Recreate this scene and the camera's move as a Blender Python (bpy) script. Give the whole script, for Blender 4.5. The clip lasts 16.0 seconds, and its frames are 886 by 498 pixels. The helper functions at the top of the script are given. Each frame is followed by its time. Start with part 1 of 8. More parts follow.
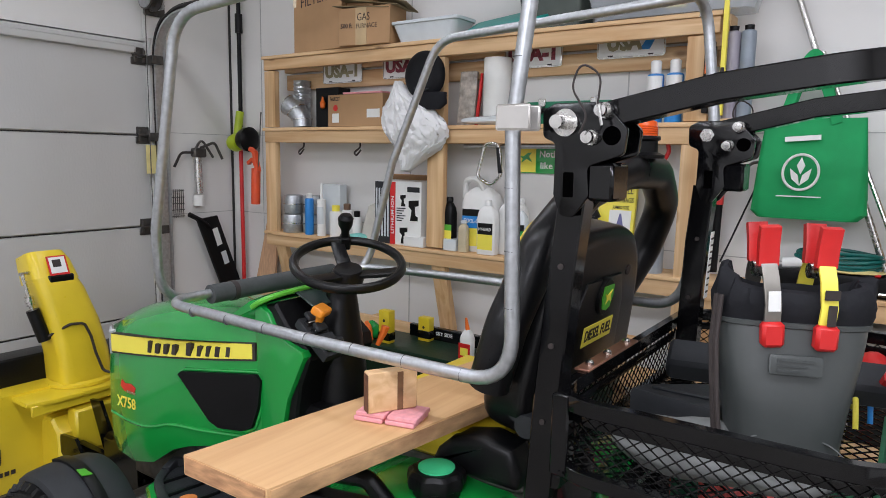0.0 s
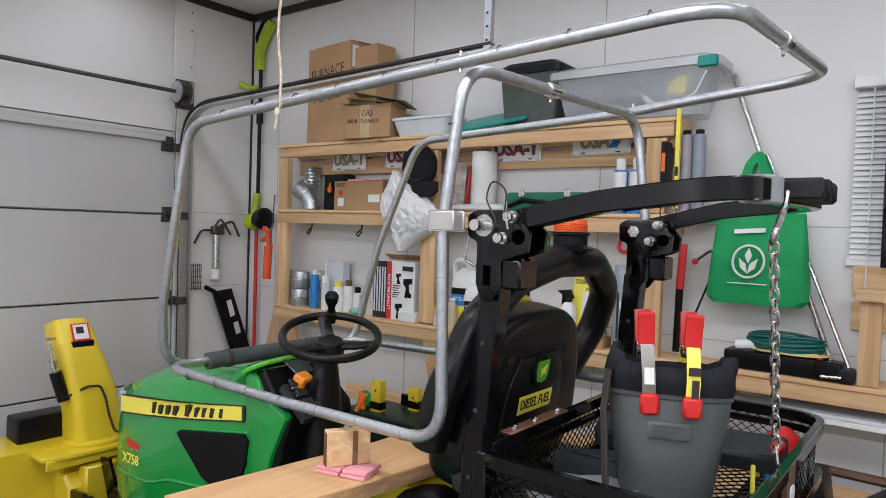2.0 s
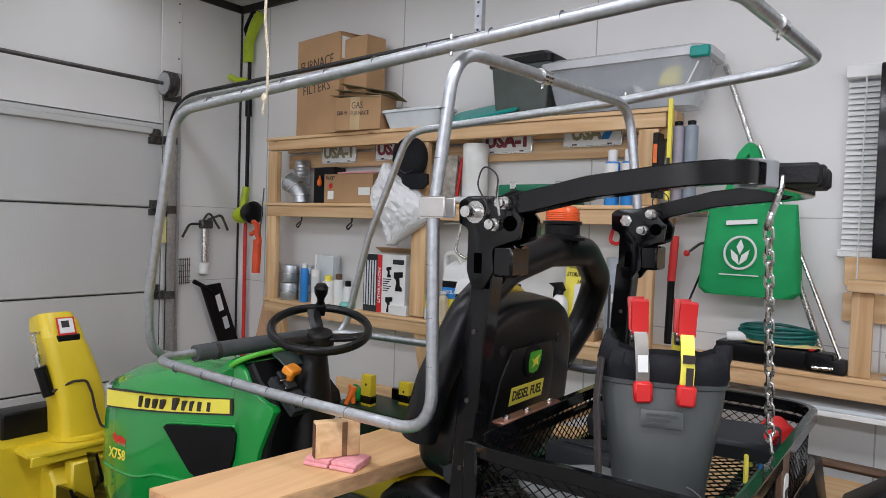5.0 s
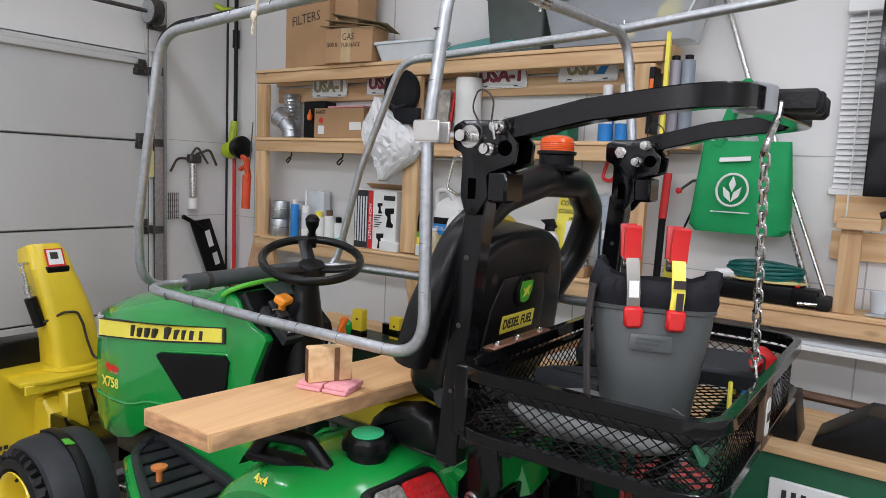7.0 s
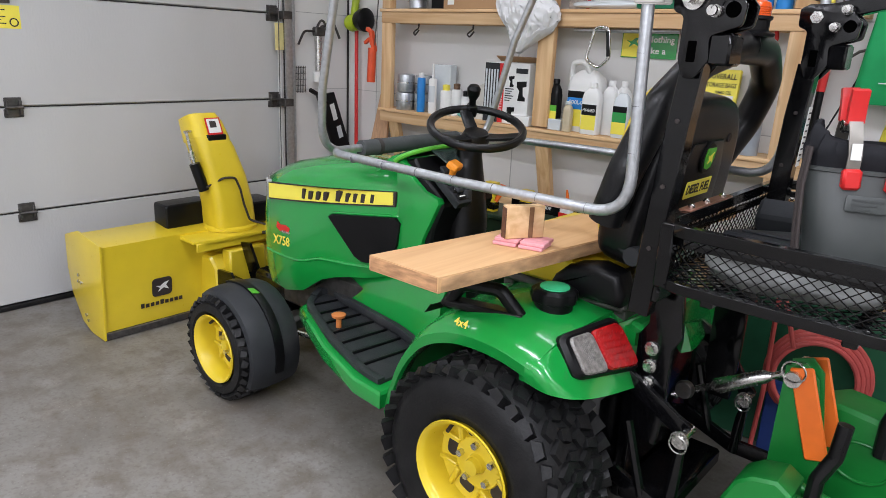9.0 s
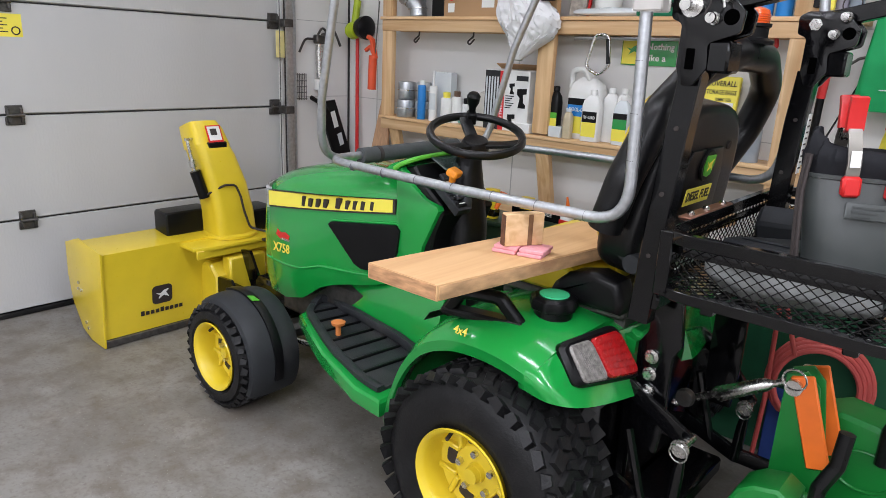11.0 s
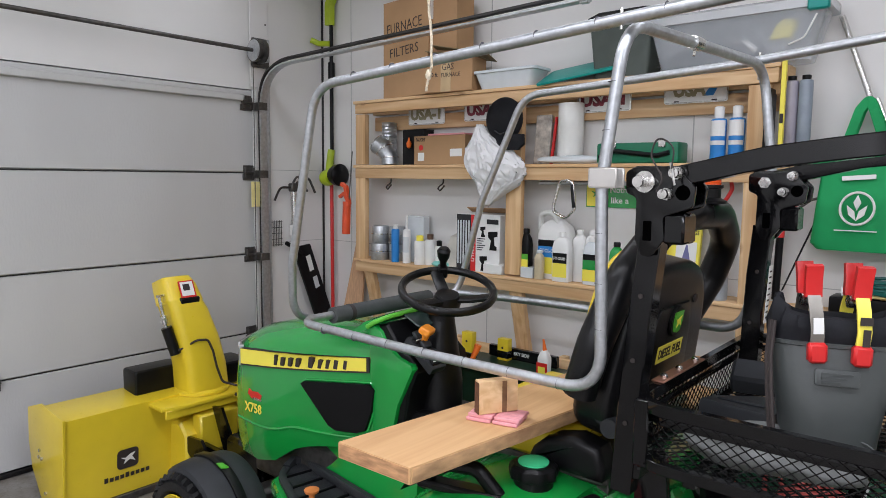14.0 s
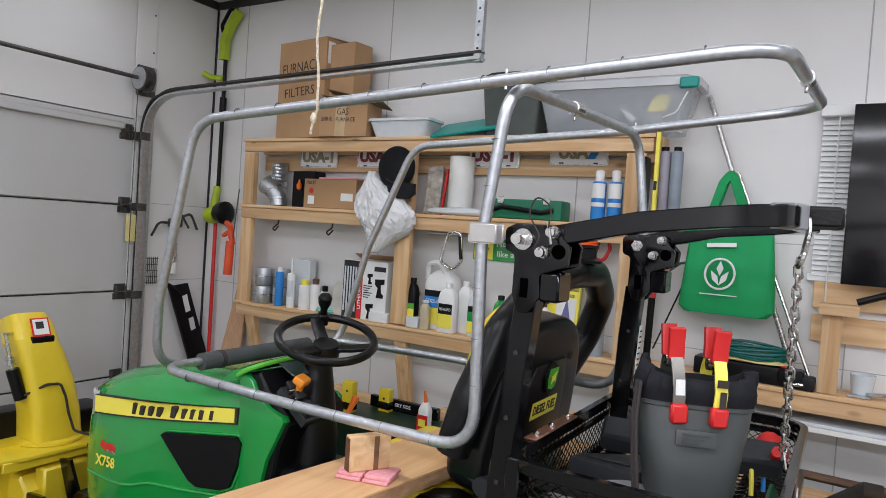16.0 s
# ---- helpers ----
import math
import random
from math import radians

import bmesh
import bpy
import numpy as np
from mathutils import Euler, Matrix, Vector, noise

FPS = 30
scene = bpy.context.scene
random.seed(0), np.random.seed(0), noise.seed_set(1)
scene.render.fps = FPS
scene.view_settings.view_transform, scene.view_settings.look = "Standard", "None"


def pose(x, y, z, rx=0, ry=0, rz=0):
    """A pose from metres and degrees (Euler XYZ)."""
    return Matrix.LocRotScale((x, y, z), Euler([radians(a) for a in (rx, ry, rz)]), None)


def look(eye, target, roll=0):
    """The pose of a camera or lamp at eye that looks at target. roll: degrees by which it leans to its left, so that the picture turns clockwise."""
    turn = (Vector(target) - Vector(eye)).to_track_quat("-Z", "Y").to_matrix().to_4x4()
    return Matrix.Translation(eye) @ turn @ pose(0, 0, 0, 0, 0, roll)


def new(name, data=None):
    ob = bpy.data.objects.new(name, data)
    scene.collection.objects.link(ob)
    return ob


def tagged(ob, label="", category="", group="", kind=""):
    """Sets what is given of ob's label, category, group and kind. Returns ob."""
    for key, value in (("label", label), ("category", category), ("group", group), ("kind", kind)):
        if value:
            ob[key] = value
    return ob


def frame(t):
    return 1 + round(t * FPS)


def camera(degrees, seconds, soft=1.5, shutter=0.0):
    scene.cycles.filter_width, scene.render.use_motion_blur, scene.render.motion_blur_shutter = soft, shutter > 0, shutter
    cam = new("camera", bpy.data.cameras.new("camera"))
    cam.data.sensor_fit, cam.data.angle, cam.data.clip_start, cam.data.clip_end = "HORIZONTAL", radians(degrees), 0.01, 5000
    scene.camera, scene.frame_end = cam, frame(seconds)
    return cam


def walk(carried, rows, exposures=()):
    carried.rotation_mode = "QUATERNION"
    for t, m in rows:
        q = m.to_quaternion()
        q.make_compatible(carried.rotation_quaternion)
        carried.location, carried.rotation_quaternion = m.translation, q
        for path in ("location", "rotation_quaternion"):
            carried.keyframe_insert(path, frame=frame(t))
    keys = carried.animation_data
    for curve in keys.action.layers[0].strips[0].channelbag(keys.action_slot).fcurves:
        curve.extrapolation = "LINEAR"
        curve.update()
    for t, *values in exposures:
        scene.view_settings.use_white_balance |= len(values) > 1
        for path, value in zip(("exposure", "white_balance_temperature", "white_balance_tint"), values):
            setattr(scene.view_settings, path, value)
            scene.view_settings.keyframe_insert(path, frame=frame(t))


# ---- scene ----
cam = camera(66.2, 16.0, soft=0.75)
PATH = [
    (0, (-0.319, 0.072, 1.538), (-1.45, 1.698, 1.266), 1.0),
    (0.5, (-0.165, 0.018, 1.57), (-1.379, 1.594, 1.372), 1.1),
    (1, (-0.051, -0.023, 1.587), (-1.295, 1.536, 1.439), 1.5),
    (1.5, (-0.004, -0.044, 1.597), (-1.245, 1.522, 1.514), 1.9),
    (2, (-0.004, -0.044, 1.59), (-1.212, 1.549, 1.532), 1.9),
    (2.5, (-0.005, -0.037, 1.582), (-1.2, 1.566, 1.536), 1.9),
    (3, (-0.012, -0.027, 1.575), (-1.206, 1.576, 1.527), 1.9),
    (3.5, (-0.014, -0.012, 1.57), (-1.211, 1.588, 1.512), 1.6),
    (6, (-0.022, -0.029, 1.567), (-1.192, 1.591, 1.498), 2.4),
    (6.5, (-0.023, -0.029, 1.564), (-1.174, 1.606, 1.503), 2.7),
    (7, (-0.026, -0.023, 1.524), (-1.176, 1.598, 1.296), 2.6),
    (7.5, (-0.067, -0.042, 1.485), (-1.343, 1.418, 0.995), 1.2),
    (8, (-0.148, -0.152, 1.479), (-1.443, 1.265, 0.916), 1.1),
    (8.5, (-0.202, -0.263, 1.469), (-1.475, 1.165, 0.887), 2.0),
    (9, (-0.208, -0.322, 1.476), (-1.464, 1.125, 0.903), 2.7),
    (11.5, (-0.203, -0.313, 1.478), (-1.475, 1.133, 0.938), 2.5),
    (12, (-0.199, -0.317, 1.499), (-1.493, 1.145, 1.069), 2.6),
    (12.5, (-0.2, -0.313, 1.5), (-1.529, 1.133, 1.119), 2.3),
    (13, (-0.192, -0.304, 1.55), (-1.566, 1.119, 1.254), 2.0),
    (13.5, (-0.199, -0.282, 1.598), (-1.577, 1.142, 1.328), 0.2),
    (14, (-0.209, -0.271, 1.605), (-1.482, 1.258, 1.398), 0.6),
    (14.5, (-0.21, -0.259, 1.617), (-1.382, 1.354, 1.461), 1.4),
    (15, (-0.204, -0.239, 1.623), (-1.289, 1.438, 1.522), 2.5),
    (15.5, (-0.207, -0.231, 1.614), (-1.256, 1.471, 1.54), 3.3),
    (16, (-0.202, -0.219, 1.613), (-1.232, 1.495, 1.554), 3.9),
]
walk(cam, [(t, look(eye, target, roll)) for t, eye, target, roll in PATH],
     exposures=[(0.0, 0.04), (1.5, 0.0), (6.5, -0.04), (7.5, 0.18), (8.5, 0.22), (9.0, 0.24), (11.5, 0.28), (12.0, 0.34), (12.5, 0.23), (13.5, 0.2), (14.0, 0.02), (16.0, -0.03)])

# ---------------------------------------------------------------- light
world = bpy.data.worlds.new("world")
scene.world = world
world.use_nodes = True
world.node_tree.nodes["Background"].inputs[0].default_value = (0.85, 0.9, 1.0, 1)
world.node_tree.nodes["Background"].inputs[1].default_value = 0.02
scene.view_settings.exposure = 0.0


def lamp(x, y, z, sx, sy, watts):
    data = bpy.data.lights.new("ceiling_lamp", "AREA")
    data.shape, data.size, data.size_y, data.energy = "RECTANGLE", sx, sy, watts
    data.color = (0.965, 0.985, 1.10)
    ob = new("ceiling_lamp", data)
    ob.location = (x, y, z)
    return ob


LAMPS = [(-2.7, 0.3, 2.4, 10), (-0.3, 0.3, 2.4, 22), (-2.7, 2.0, 2.4, 6), (-0.4, 2.0, 2.4, 5), (1.8, 0.6, 2.0, 24), (-2.6, -2.5, 2.4, 30), (0.2, -2.5, 2.4, 82)]
for lx, ly, ll, lw in LAMPS:
    lamp(lx, ly, 3.03, ll, 0.13, lw * 1.55)

# ---------------------------------------------------------------- materials


def mat(name, color, rough=0.5, metal=0.0, var=0.12, scale=14.0, bump=0.0, bscale=80.0, coat=0.0, spots=0.0, spot=(0.1, 0.08, 0.06), rand=0.0, stretch=None, trans=0.0, emit=0.0, spec=0.5):
    m = bpy.data.materials.new(name)
    m.use_nodes = True
    nt = m.node_tree
    n, ln = nt.nodes, nt.links
    bs = n["Principled BSDF"]
    bs.inputs["Metallic"].default_value = metal
    bs.inputs["Coat Weight"].default_value = coat
    bs.inputs["Specular IOR Level"].default_value = spec
    bs.inputs["Coat Roughness"].default_value = 0.08
    if trans:
        bs.inputs["Transmission Weight"].default_value = trans
    if emit:
        bs.inputs["Emission Strength"].default_value = emit
        bs.inputs["Emission Color"].default_value = (*color, 1)
    co = n.new("ShaderNodeTexCoord")
    mp = n.new("ShaderNodeMapping")
    ln.new(co.outputs["Object"], mp.inputs["Vector"])
    if stretch:
        mp.inputs["Scale"].default_value = stretch
    big = n.new("ShaderNodeTexNoise")
    big.inputs["Scale"].default_value = scale
    big.inputs["Detail"].default_value = 6
    ln.new(mp.outputs[0], big.inputs["Vector"])
    fine = n.new("ShaderNodeTexNoise")
    fine.inputs["Scale"].default_value = bscale
    fine.inputs["Detail"].default_value = 4
    ln.new(mp.outputs[0], fine.inputs["Vector"])
    ramp = n.new("ShaderNodeMapRange")
    ramp.inputs["From Min"].default_value, ramp.inputs["From Max"].default_value = 0.3, 0.7
    ramp.inputs["To Min"].default_value, ramp.inputs["To Max"].default_value = 1 - var, 1 + var
    ln.new(big.outputs["Fac"], ramp.inputs["Value"])
    val = ramp.outputs[0]
    if rand:
        inf = n.new("ShaderNodeObjectInfo")
        rr = n.new("ShaderNodeMapRange")
        rr.inputs["To Min"].default_value, rr.inputs["To Max"].default_value = 1 - rand, 1 + rand
        ln.new(inf.outputs["Random"], rr.inputs["Value"])
        mu = n.new("ShaderNodeMath")
        mu.operation = "MULTIPLY"
        ln.new(val, mu.inputs[0])
        ln.new(rr.outputs[0], mu.inputs[1])
        val = mu.outputs[0]
    mul = n.new("ShaderNodeVectorMath")
    mul.operation = "SCALE"
    mul.inputs[0].default_value = color
    ln.new(val, mul.inputs["Scale"])
    col = mul.outputs[0]
    if spots:
        sp = n.new("ShaderNodeMapRange")
        sp.inputs["From Min"].default_value, sp.inputs["From Max"].default_value = 0.55, 0.75
        sp.inputs["To Max"].default_value = spots
        sn = n.new("ShaderNodeTexNoise")
        sn.inputs["Scale"].default_value = scale * 0.35
        sn.inputs["Detail"].default_value = 8
        ln.new(mp.outputs[0], sn.inputs["Vector"])
        ln.new(sn.outputs["Fac"], sp.inputs["Value"])
        mx = n.new("ShaderNodeMix")
        mx.data_type = "RGBA"
        ln.new(sp.outputs[0], mx.inputs["Factor"])
        ln.new(col, mx.inputs["A"])
        mx.inputs["B"].default_value = (*spot, 1)
        col = mx.outputs["Result"]
    ln.new(col, bs.inputs["Base Color"])
    rg = n.new("ShaderNodeMapRange")
    rg.inputs["To Min"].default_value, rg.inputs["To Max"].default_value = max(rough - 0.08, 0.02), min(rough + 0.1, 1)
    ln.new(fine.outputs["Fac"], rg.inputs["Value"])
    ln.new(rg.outputs[0], bs.inputs["Roughness"])
    if bump:
        bp = n.new("ShaderNodeBump")
        bp.inputs["Strength"].default_value = bump
        bp.inputs["Distance"].default_value = 0.004
        ln.new(fine.outputs["Fac"], bp.inputs["Height"])
        ln.new(bp.outputs[0], bs.inputs["Normal"])
    return m


def wood_mat(name, a, b, axis, rand=0.12):
    m = bpy.data.materials.new(name)
    m.use_nodes = True
    nt = m.node_tree
    n, ln = nt.nodes, nt.links
    bs = n["Principled BSDF"]
    co = n.new("ShaderNodeTexCoord")
    inf = n.new("ShaderNodeObjectInfo")
    ad = n.new("ShaderNodeVectorMath")
    ad.operation = "ADD"
    ln.new(co.outputs["Object"], ad.inputs[0])
    sc = n.new("ShaderNodeVectorMath")
    sc.operation = "SCALE"
    sc.inputs[0].default_value = (7, 5, 9)
    ln.new(inf.outputs["Random"], sc.inputs["Scale"])
    ln.new(sc.outputs[0], ad.inputs[1])
    mp = n.new("ShaderNodeMapping")
    s = [16.0, 16.0, 16.0]
    s["xyz".index(axis)] = 0.9
    mp.inputs["Scale"].default_value = s
    ln.new(ad.outputs[0], mp.inputs["Vector"])
    nz = n.new("ShaderNodeTexNoise")
    nz.inputs["Scale"].default_value, nz.inputs["Detail"].default_value, nz.inputs["Distortion"].default_value = 1.6, 7, 0.9
    ln.new(mp.outputs[0], nz.inputs["Vector"])
    ra = n.new("ShaderNodeValToRGB")
    ra.color_ramp.elements[0].position, ra.color_ramp.elements[1].position = 0.32, 0.68
    ra.color_ramp.elements[0].color, ra.color_ramp.elements[1].color = (*a, 1), (*b, 1)
    ln.new(nz.outputs["Fac"], ra.inputs[0])
    # knots
    vo = n.new("ShaderNodeTexVoronoi")
    vo.inputs["Scale"].default_value = 3.2
    mp2 = n.new("ShaderNodeMapping")
    s2 = [1.6, 1.6, 1.6]
    s2["xyz".index(axis)] = 0.7
    mp2.inputs["Scale"].default_value = s2
    ln.new(ad.outputs[0], mp2.inputs["Vector"])
    ln.new(mp2.outputs[0], vo.inputs["Vector"])
    kn = n.new("ShaderNodeMapRange")
    kn.inputs["From Min"].default_value, kn.inputs["From Max"].default_value = 0.03, 0.09
    kn.inputs["To Min"].default_value, kn.inputs["To Max"].default_value = 0.75, 0.0
    ln.new(vo.outputs["Distance"], kn.inputs["Value"])
    mx = n.new("ShaderNodeMix")
    mx.data_type = "RGBA"
    ln.new(kn.outputs[0], mx.inputs["Factor"])
    ln.new(ra.outputs[0], mx.inputs["A"])
    mx.inputs["B"].default_value = (0.2, 0.085, 0.03, 1)
    rr = n.new("ShaderNodeMapRange")
    rr.inputs["To Min"].default_value, rr.inputs["To Max"].default_value = 1 - rand, 1 + rand
    ln.new(inf.outputs["Random"], rr.inputs["Value"])
    mu = n.new("ShaderNodeVectorMath")
    mu.operation = "SCALE"
    ln.new(mx.outputs["Result"], mu.inputs[0])
    ln.new(rr.outputs[0], mu.inputs["Scale"])
    ln.new(mu.outputs[0], bs.inputs["Base Color"])
    bs.inputs["Roughness"].default_value = 0.62
    bp = n.new("ShaderNodeBump")
    bp.inputs["Strength"].default_value, bp.inputs["Distance"].default_value = 0.2, 0.003
    ln.new(nz.outputs["Fac"], bp.inputs["Height"])
    ln.new(bp.outputs[0], bs.inputs["Normal"])
    return m


def concrete_mat():
    """Trowelled floor: grey with brown stains, fine speckle and pale scuffs."""
    m = bpy.data.materials.new("concrete")
    m.use_nodes = True
    n, ln = m.node_tree.nodes, m.node_tree.links
    bs = n["Principled BSDF"]
    co = n.new("ShaderNodeTexCoord")

    def layer(below, scale, detail, lo, hi, most, tint):
        nz = n.new("ShaderNodeTexNoise")
        nz.inputs["Scale"].default_value, nz.inputs["Detail"].default_value, nz.inputs["Roughness"].default_value = scale, detail, 0.62
        ln.new(co.outputs["Object"], nz.inputs["Vector"])
        mr = n.new("ShaderNodeMapRange")
        mr.inputs["From Min"].default_value, mr.inputs["From Max"].default_value, mr.inputs["To Max"].default_value = lo, hi, most
        ln.new(nz.outputs["Fac"], mr.inputs["Value"])
        mx = n.new("ShaderNodeMix")
        mx.data_type = "RGBA"
        ln.new(mr.outputs[0], mx.inputs["Factor"])
        if below is None:
            mx.inputs["A"].default_value = (0.235, 0.222, 0.202, 1)
        else:
            ln.new(below, mx.inputs["A"])
        mx.inputs["B"].default_value = (*tint, 1)
        return mx.outputs["Result"], nz

    col, big = layer(None, 1.3, 5, 0.42, 0.66, 0.75, (0.13, 0.118, 0.10))
    col, mid = layer(col, 7.0, 8, 0.45, 0.64, 0.75, (0.14, 0.115, 0.09))
    col, pale = layer(col, 4.3, 10, 0.56, 0.72, 0.5, (0.34, 0.325, 0.30))
    col, fine = layer(col, 55.0, 5, 0.50, 0.72, 0.6, (0.11, 0.092, 0.075))
    col, dust = layer(col, 120.0, 2, 0.66, 0.72, 0.5, (0.42, 0.40, 0.37))
    ln.new(col, bs.inputs["Base Color"])
    rg = n.new("ShaderNodeMapRange")
    rg.inputs["To Min"].default_value, rg.inputs["To Max"].default_value = 0.36, 0.66
    ln.new(mid.outputs["Fac"], rg.inputs["Value"])
    ln.new(rg.outputs[0], bs.inputs["Roughness"])
    bp = n.new("ShaderNodeBump")
    bp.inputs["Strength"].default_value, bp.inputs["Distance"].default_value = 0.25, 0.003
    ln.new(fine.outputs["Fac"], bp.inputs["Height"])
    ln.new(bp.outputs[0], bs.inputs["Normal"])
    return m


GREEN = mat("tractor_green", (0.008, 0.285, 0.045), 0.16, var=0.05, coat=0.7, scale=3)
LIME = mat("lime_green", (0.10, 0.44, 0.04), 0.3, var=0.06)
YELLOW = mat("tractor_yellow", (0.75, 0.56, 0.028), 0.3, var=0.06, coat=0.3, scale=5, spots=0.12, spot=(0.4, 0.25, 0.05))
DECAL = mat("decal_yellow", (0.88, 0.76, 0.09), 0.4, var=0.03)
BLACK = mat("black_paint", (0.0025, 0.0025, 0.003), 0.13, var=0.25, coat=0.2, spec=0.3)
PLASTIC = mat("black_plastic", (0.0045, 0.0045, 0.005), 0.34, var=0.2, bump=0.08, bscale=300, spec=0.22)
GREYPL = mat("dark_grey_plastic", (0.025, 0.027, 0.03), 0.5, var=0.15, bump=0.15, bscale=260, spots=0.25, spot=(0.12, 0.11, 0.1), spec=0.28)
VINYL = mat("black_vinyl", (0.005, 0.005, 0.0055), 0.30, var=0.25, bump=0.10, bscale=260, spec=0.32)
RUBBER = mat("tyre_rubber", (0.008, 0.008, 0.0085), 0.45, var=0.3, bump=0.3, bscale=120, spots=0.2, spot=(0.06, 0.055, 0.05), spec=0.28)
ZINC = mat("galvanised_steel", (0.50, 0.52, 0.54), 0.36, metal=0.9, var=0.14, scale=60, bump=0.04)
STEEL = mat("bright_steel", (0.62, 0.61, 0.59), 0.25, metal=1.0, var=0.12, scale=40)
DARKST = mat("dark_steel", (0.10, 0.095, 0.09), 0.45, metal=0.7, var=0.3, scale=30, spots=0.3, spot=(0.16, 0.09, 0.05))
CONCRETE = concrete_mat()


def clear_mat(name, color, cover):
    """Thin see-through plastic: part of the light passes straight through."""
    m = mat(name, color, 0.16, var=0.08, scale=6)
    n, ln = m.node_tree.nodes, m.node_tree.links
    tr_ = n.new("ShaderNodeBsdfTransparent")
    mx = n.new("ShaderNodeMixShader")
    mx.inputs[0].default_value = cover
    ln.new(tr_.outputs[0], mx.inputs[1])
    ln.new(n["Principled BSDF"].outputs[0], mx.inputs[2])
    ln.new(mx.outputs[0], n["Material Output"].inputs[0])
    return m


WALLW = mat("wall_white", (0.73, 0.72, 0.70), 0.42, var=0.035, scale=1.6, bump=0.05, bscale=120)
DOORW = mat("door_white", (0.53, 0.53, 0.52), 0.45, var=0.04, scale=2.0, bump=0.25, bscale=90, spots=0.25, spot=(0.40, 0.38, 0.34), stretch=(1, 1, 0.35))
CEIL = mat("ceiling_white", (0.72, 0.72, 0.70), 0.6, var=0.04)
TRIMDK = mat("dark_trim", (0.02, 0.018, 0.017), 0.5)
WOODX = wood_mat("pine_x", (0.58, 0.345, 0.16), (0.76, 0.53, 0.30), "x")
WOODY = wood_mat("pine_y", (0.58, 0.345, 0.16), (0.76, 0.53, 0.30), "y")
WOODZ = wood_mat("pine_z", (0.56, 0.33, 0.15), (0.75, 0.52, 0.29), "z")
BOARDM = wood_mat("fir_board", (0.54, 0.31, 0.14), (0.63, 0.385, 0.185), "y", 0.02)
CARD = mat("cardboard", (0.42, 0.25, 0.125), 0.8, var=0.08, scale=5, bump=0.05, bscale=150)
PAPERW = mat("white_paper", (0.8, 0.8, 0.77), 0.6, var=0.04)
WHITEP = mat("white_plastic", (0.78, 0.78, 0.76), 0.4, var=0.04)
RED = mat("red_plastic", (0.62, 0.02, 0.02), 0.35, var=0.08)
ORANGE = mat("orange_plastic", (0.85, 0.17, 0.02), 0.4, var=0.08)
AMBER = mat("amber_lens", (0.80, 0.10, 0.008), 0.18, var=0.05, coat=0.5)
REDL = mat("red_lens", (0.42, 0.006, 0.008), 0.25, var=0.25, scale=60, coat=0.15)
CLEARL = mat("clear_lens", (0.22, 0.205, 0.19), 0.32, metal=0.2, var=0.45, scale=90, bump=0.5, bscale=120, coat=0.1)
TEALP = mat("teal_plastic", (0.0, 0.28, 0.24), 0.4, var=0.06)
BLUEP = mat("blue_plastic", (0.02, 0.22, 0.60), 0.4, var=0.08)
DKGREEN = mat("dark_green_paint", (0.012, 0.10, 0.045), 0.5, var=0.12)
BAGG = mat("green_fabric", (0.0, 0.30, 0.085), 0.7, var=0.07, bump=0.25, bscale=400)
GREYB = mat("grey_rubber_bag", (0.05, 0.056, 0.054), 0.36, var=0.12, scale=8, bump=0.05)
PINK = mat("pink_foam", (0.76, 0.33, 0.36), 0.7, var=0.12, scale=60)
BROWNST = mat("brown_plate", (0.15, 0.09, 0.06), 0.4, metal=0.4, var=0.2)
NAVY = mat("black_nylon", (0.008, 0.0085, 0.011), 0.75, var=0.2, bump=0.3, bscale=60, spec=0.28)
FILMP = mat("thin_white_bag", (0.72, 0.72, 0.72), 0.35, var=0.05)
FROST = mat("frosted_plastic", (0.62, 0.66, 0.68), 0.2, var=0.05)
INK = mat("ink", (0.03, 0.022, 0.02), 0.7, var=0.05)
WHITED = mat("white_decal", (0.75, 0.75, 0.73), 0.4, var=0.03)
SKIN_R = mat("red_hose", (0.55, 0.09, 0.08), 0.45, var=0.1)

SEAM = mat("seam_grey_line", (0.42, 0.42, 0.41), 0.6)

# ---------------------------------------------------------------- building helpers


def B():
    return bmesh.new()


def box(bm, x0, x1, y0, y1, z0, z1, bev=0.0, seg=1):
    r = bmesh.ops.create_cube(bm, size=1.0)
    for v in r["verts"]:
        v.co = Vector((x0 + (v.co.x + 0.5) * (x1 - x0), y0 + (v.co.y + 0.5) * (y1 - y0), z0 + (v.co.z + 0.5) * (z1 - z0)))
    if bev:
        es = list({e for v in r["verts"] for e in v.link_edges})
        bmesh.ops.bevel(bm, geom=es, offset=bev, segments=seg, affect="EDGES", profile=0.6)
    return bm


def prism(bm, pts, axis, lo, hi, bev=0.0, seg=2):
    """A polygon drawn in the two other axes, pushed from lo to hi along axis."""
    def at(p, h):
        return {"x": (h, p[0], p[1]), "y": (p[0], h, p[1]), "z": (p[0], p[1], h)}[axis]
    a = [bm.verts.new(at(p, lo)) for p in pts]
    b = [bm.verts.new(at(p, hi)) for p in pts]
    n = len(pts)
    fs = [bm.faces.new(a[::-1]), bm.faces.new(b)]
    for i in range(n):
        fs.append(bm.faces.new((a[i], a[(i + 1) % n], b[(i + 1) % n], b[i])))
    bmesh.ops.recalc_face_normals(bm, faces=fs)
    if bev:
        es = list(set(fs[0].edges) | set(fs[1].edges))
        bmesh.ops.bevel(bm, geom=es, offset=bev, segments=seg, affect="EDGES", profile=0.6)
    return bm


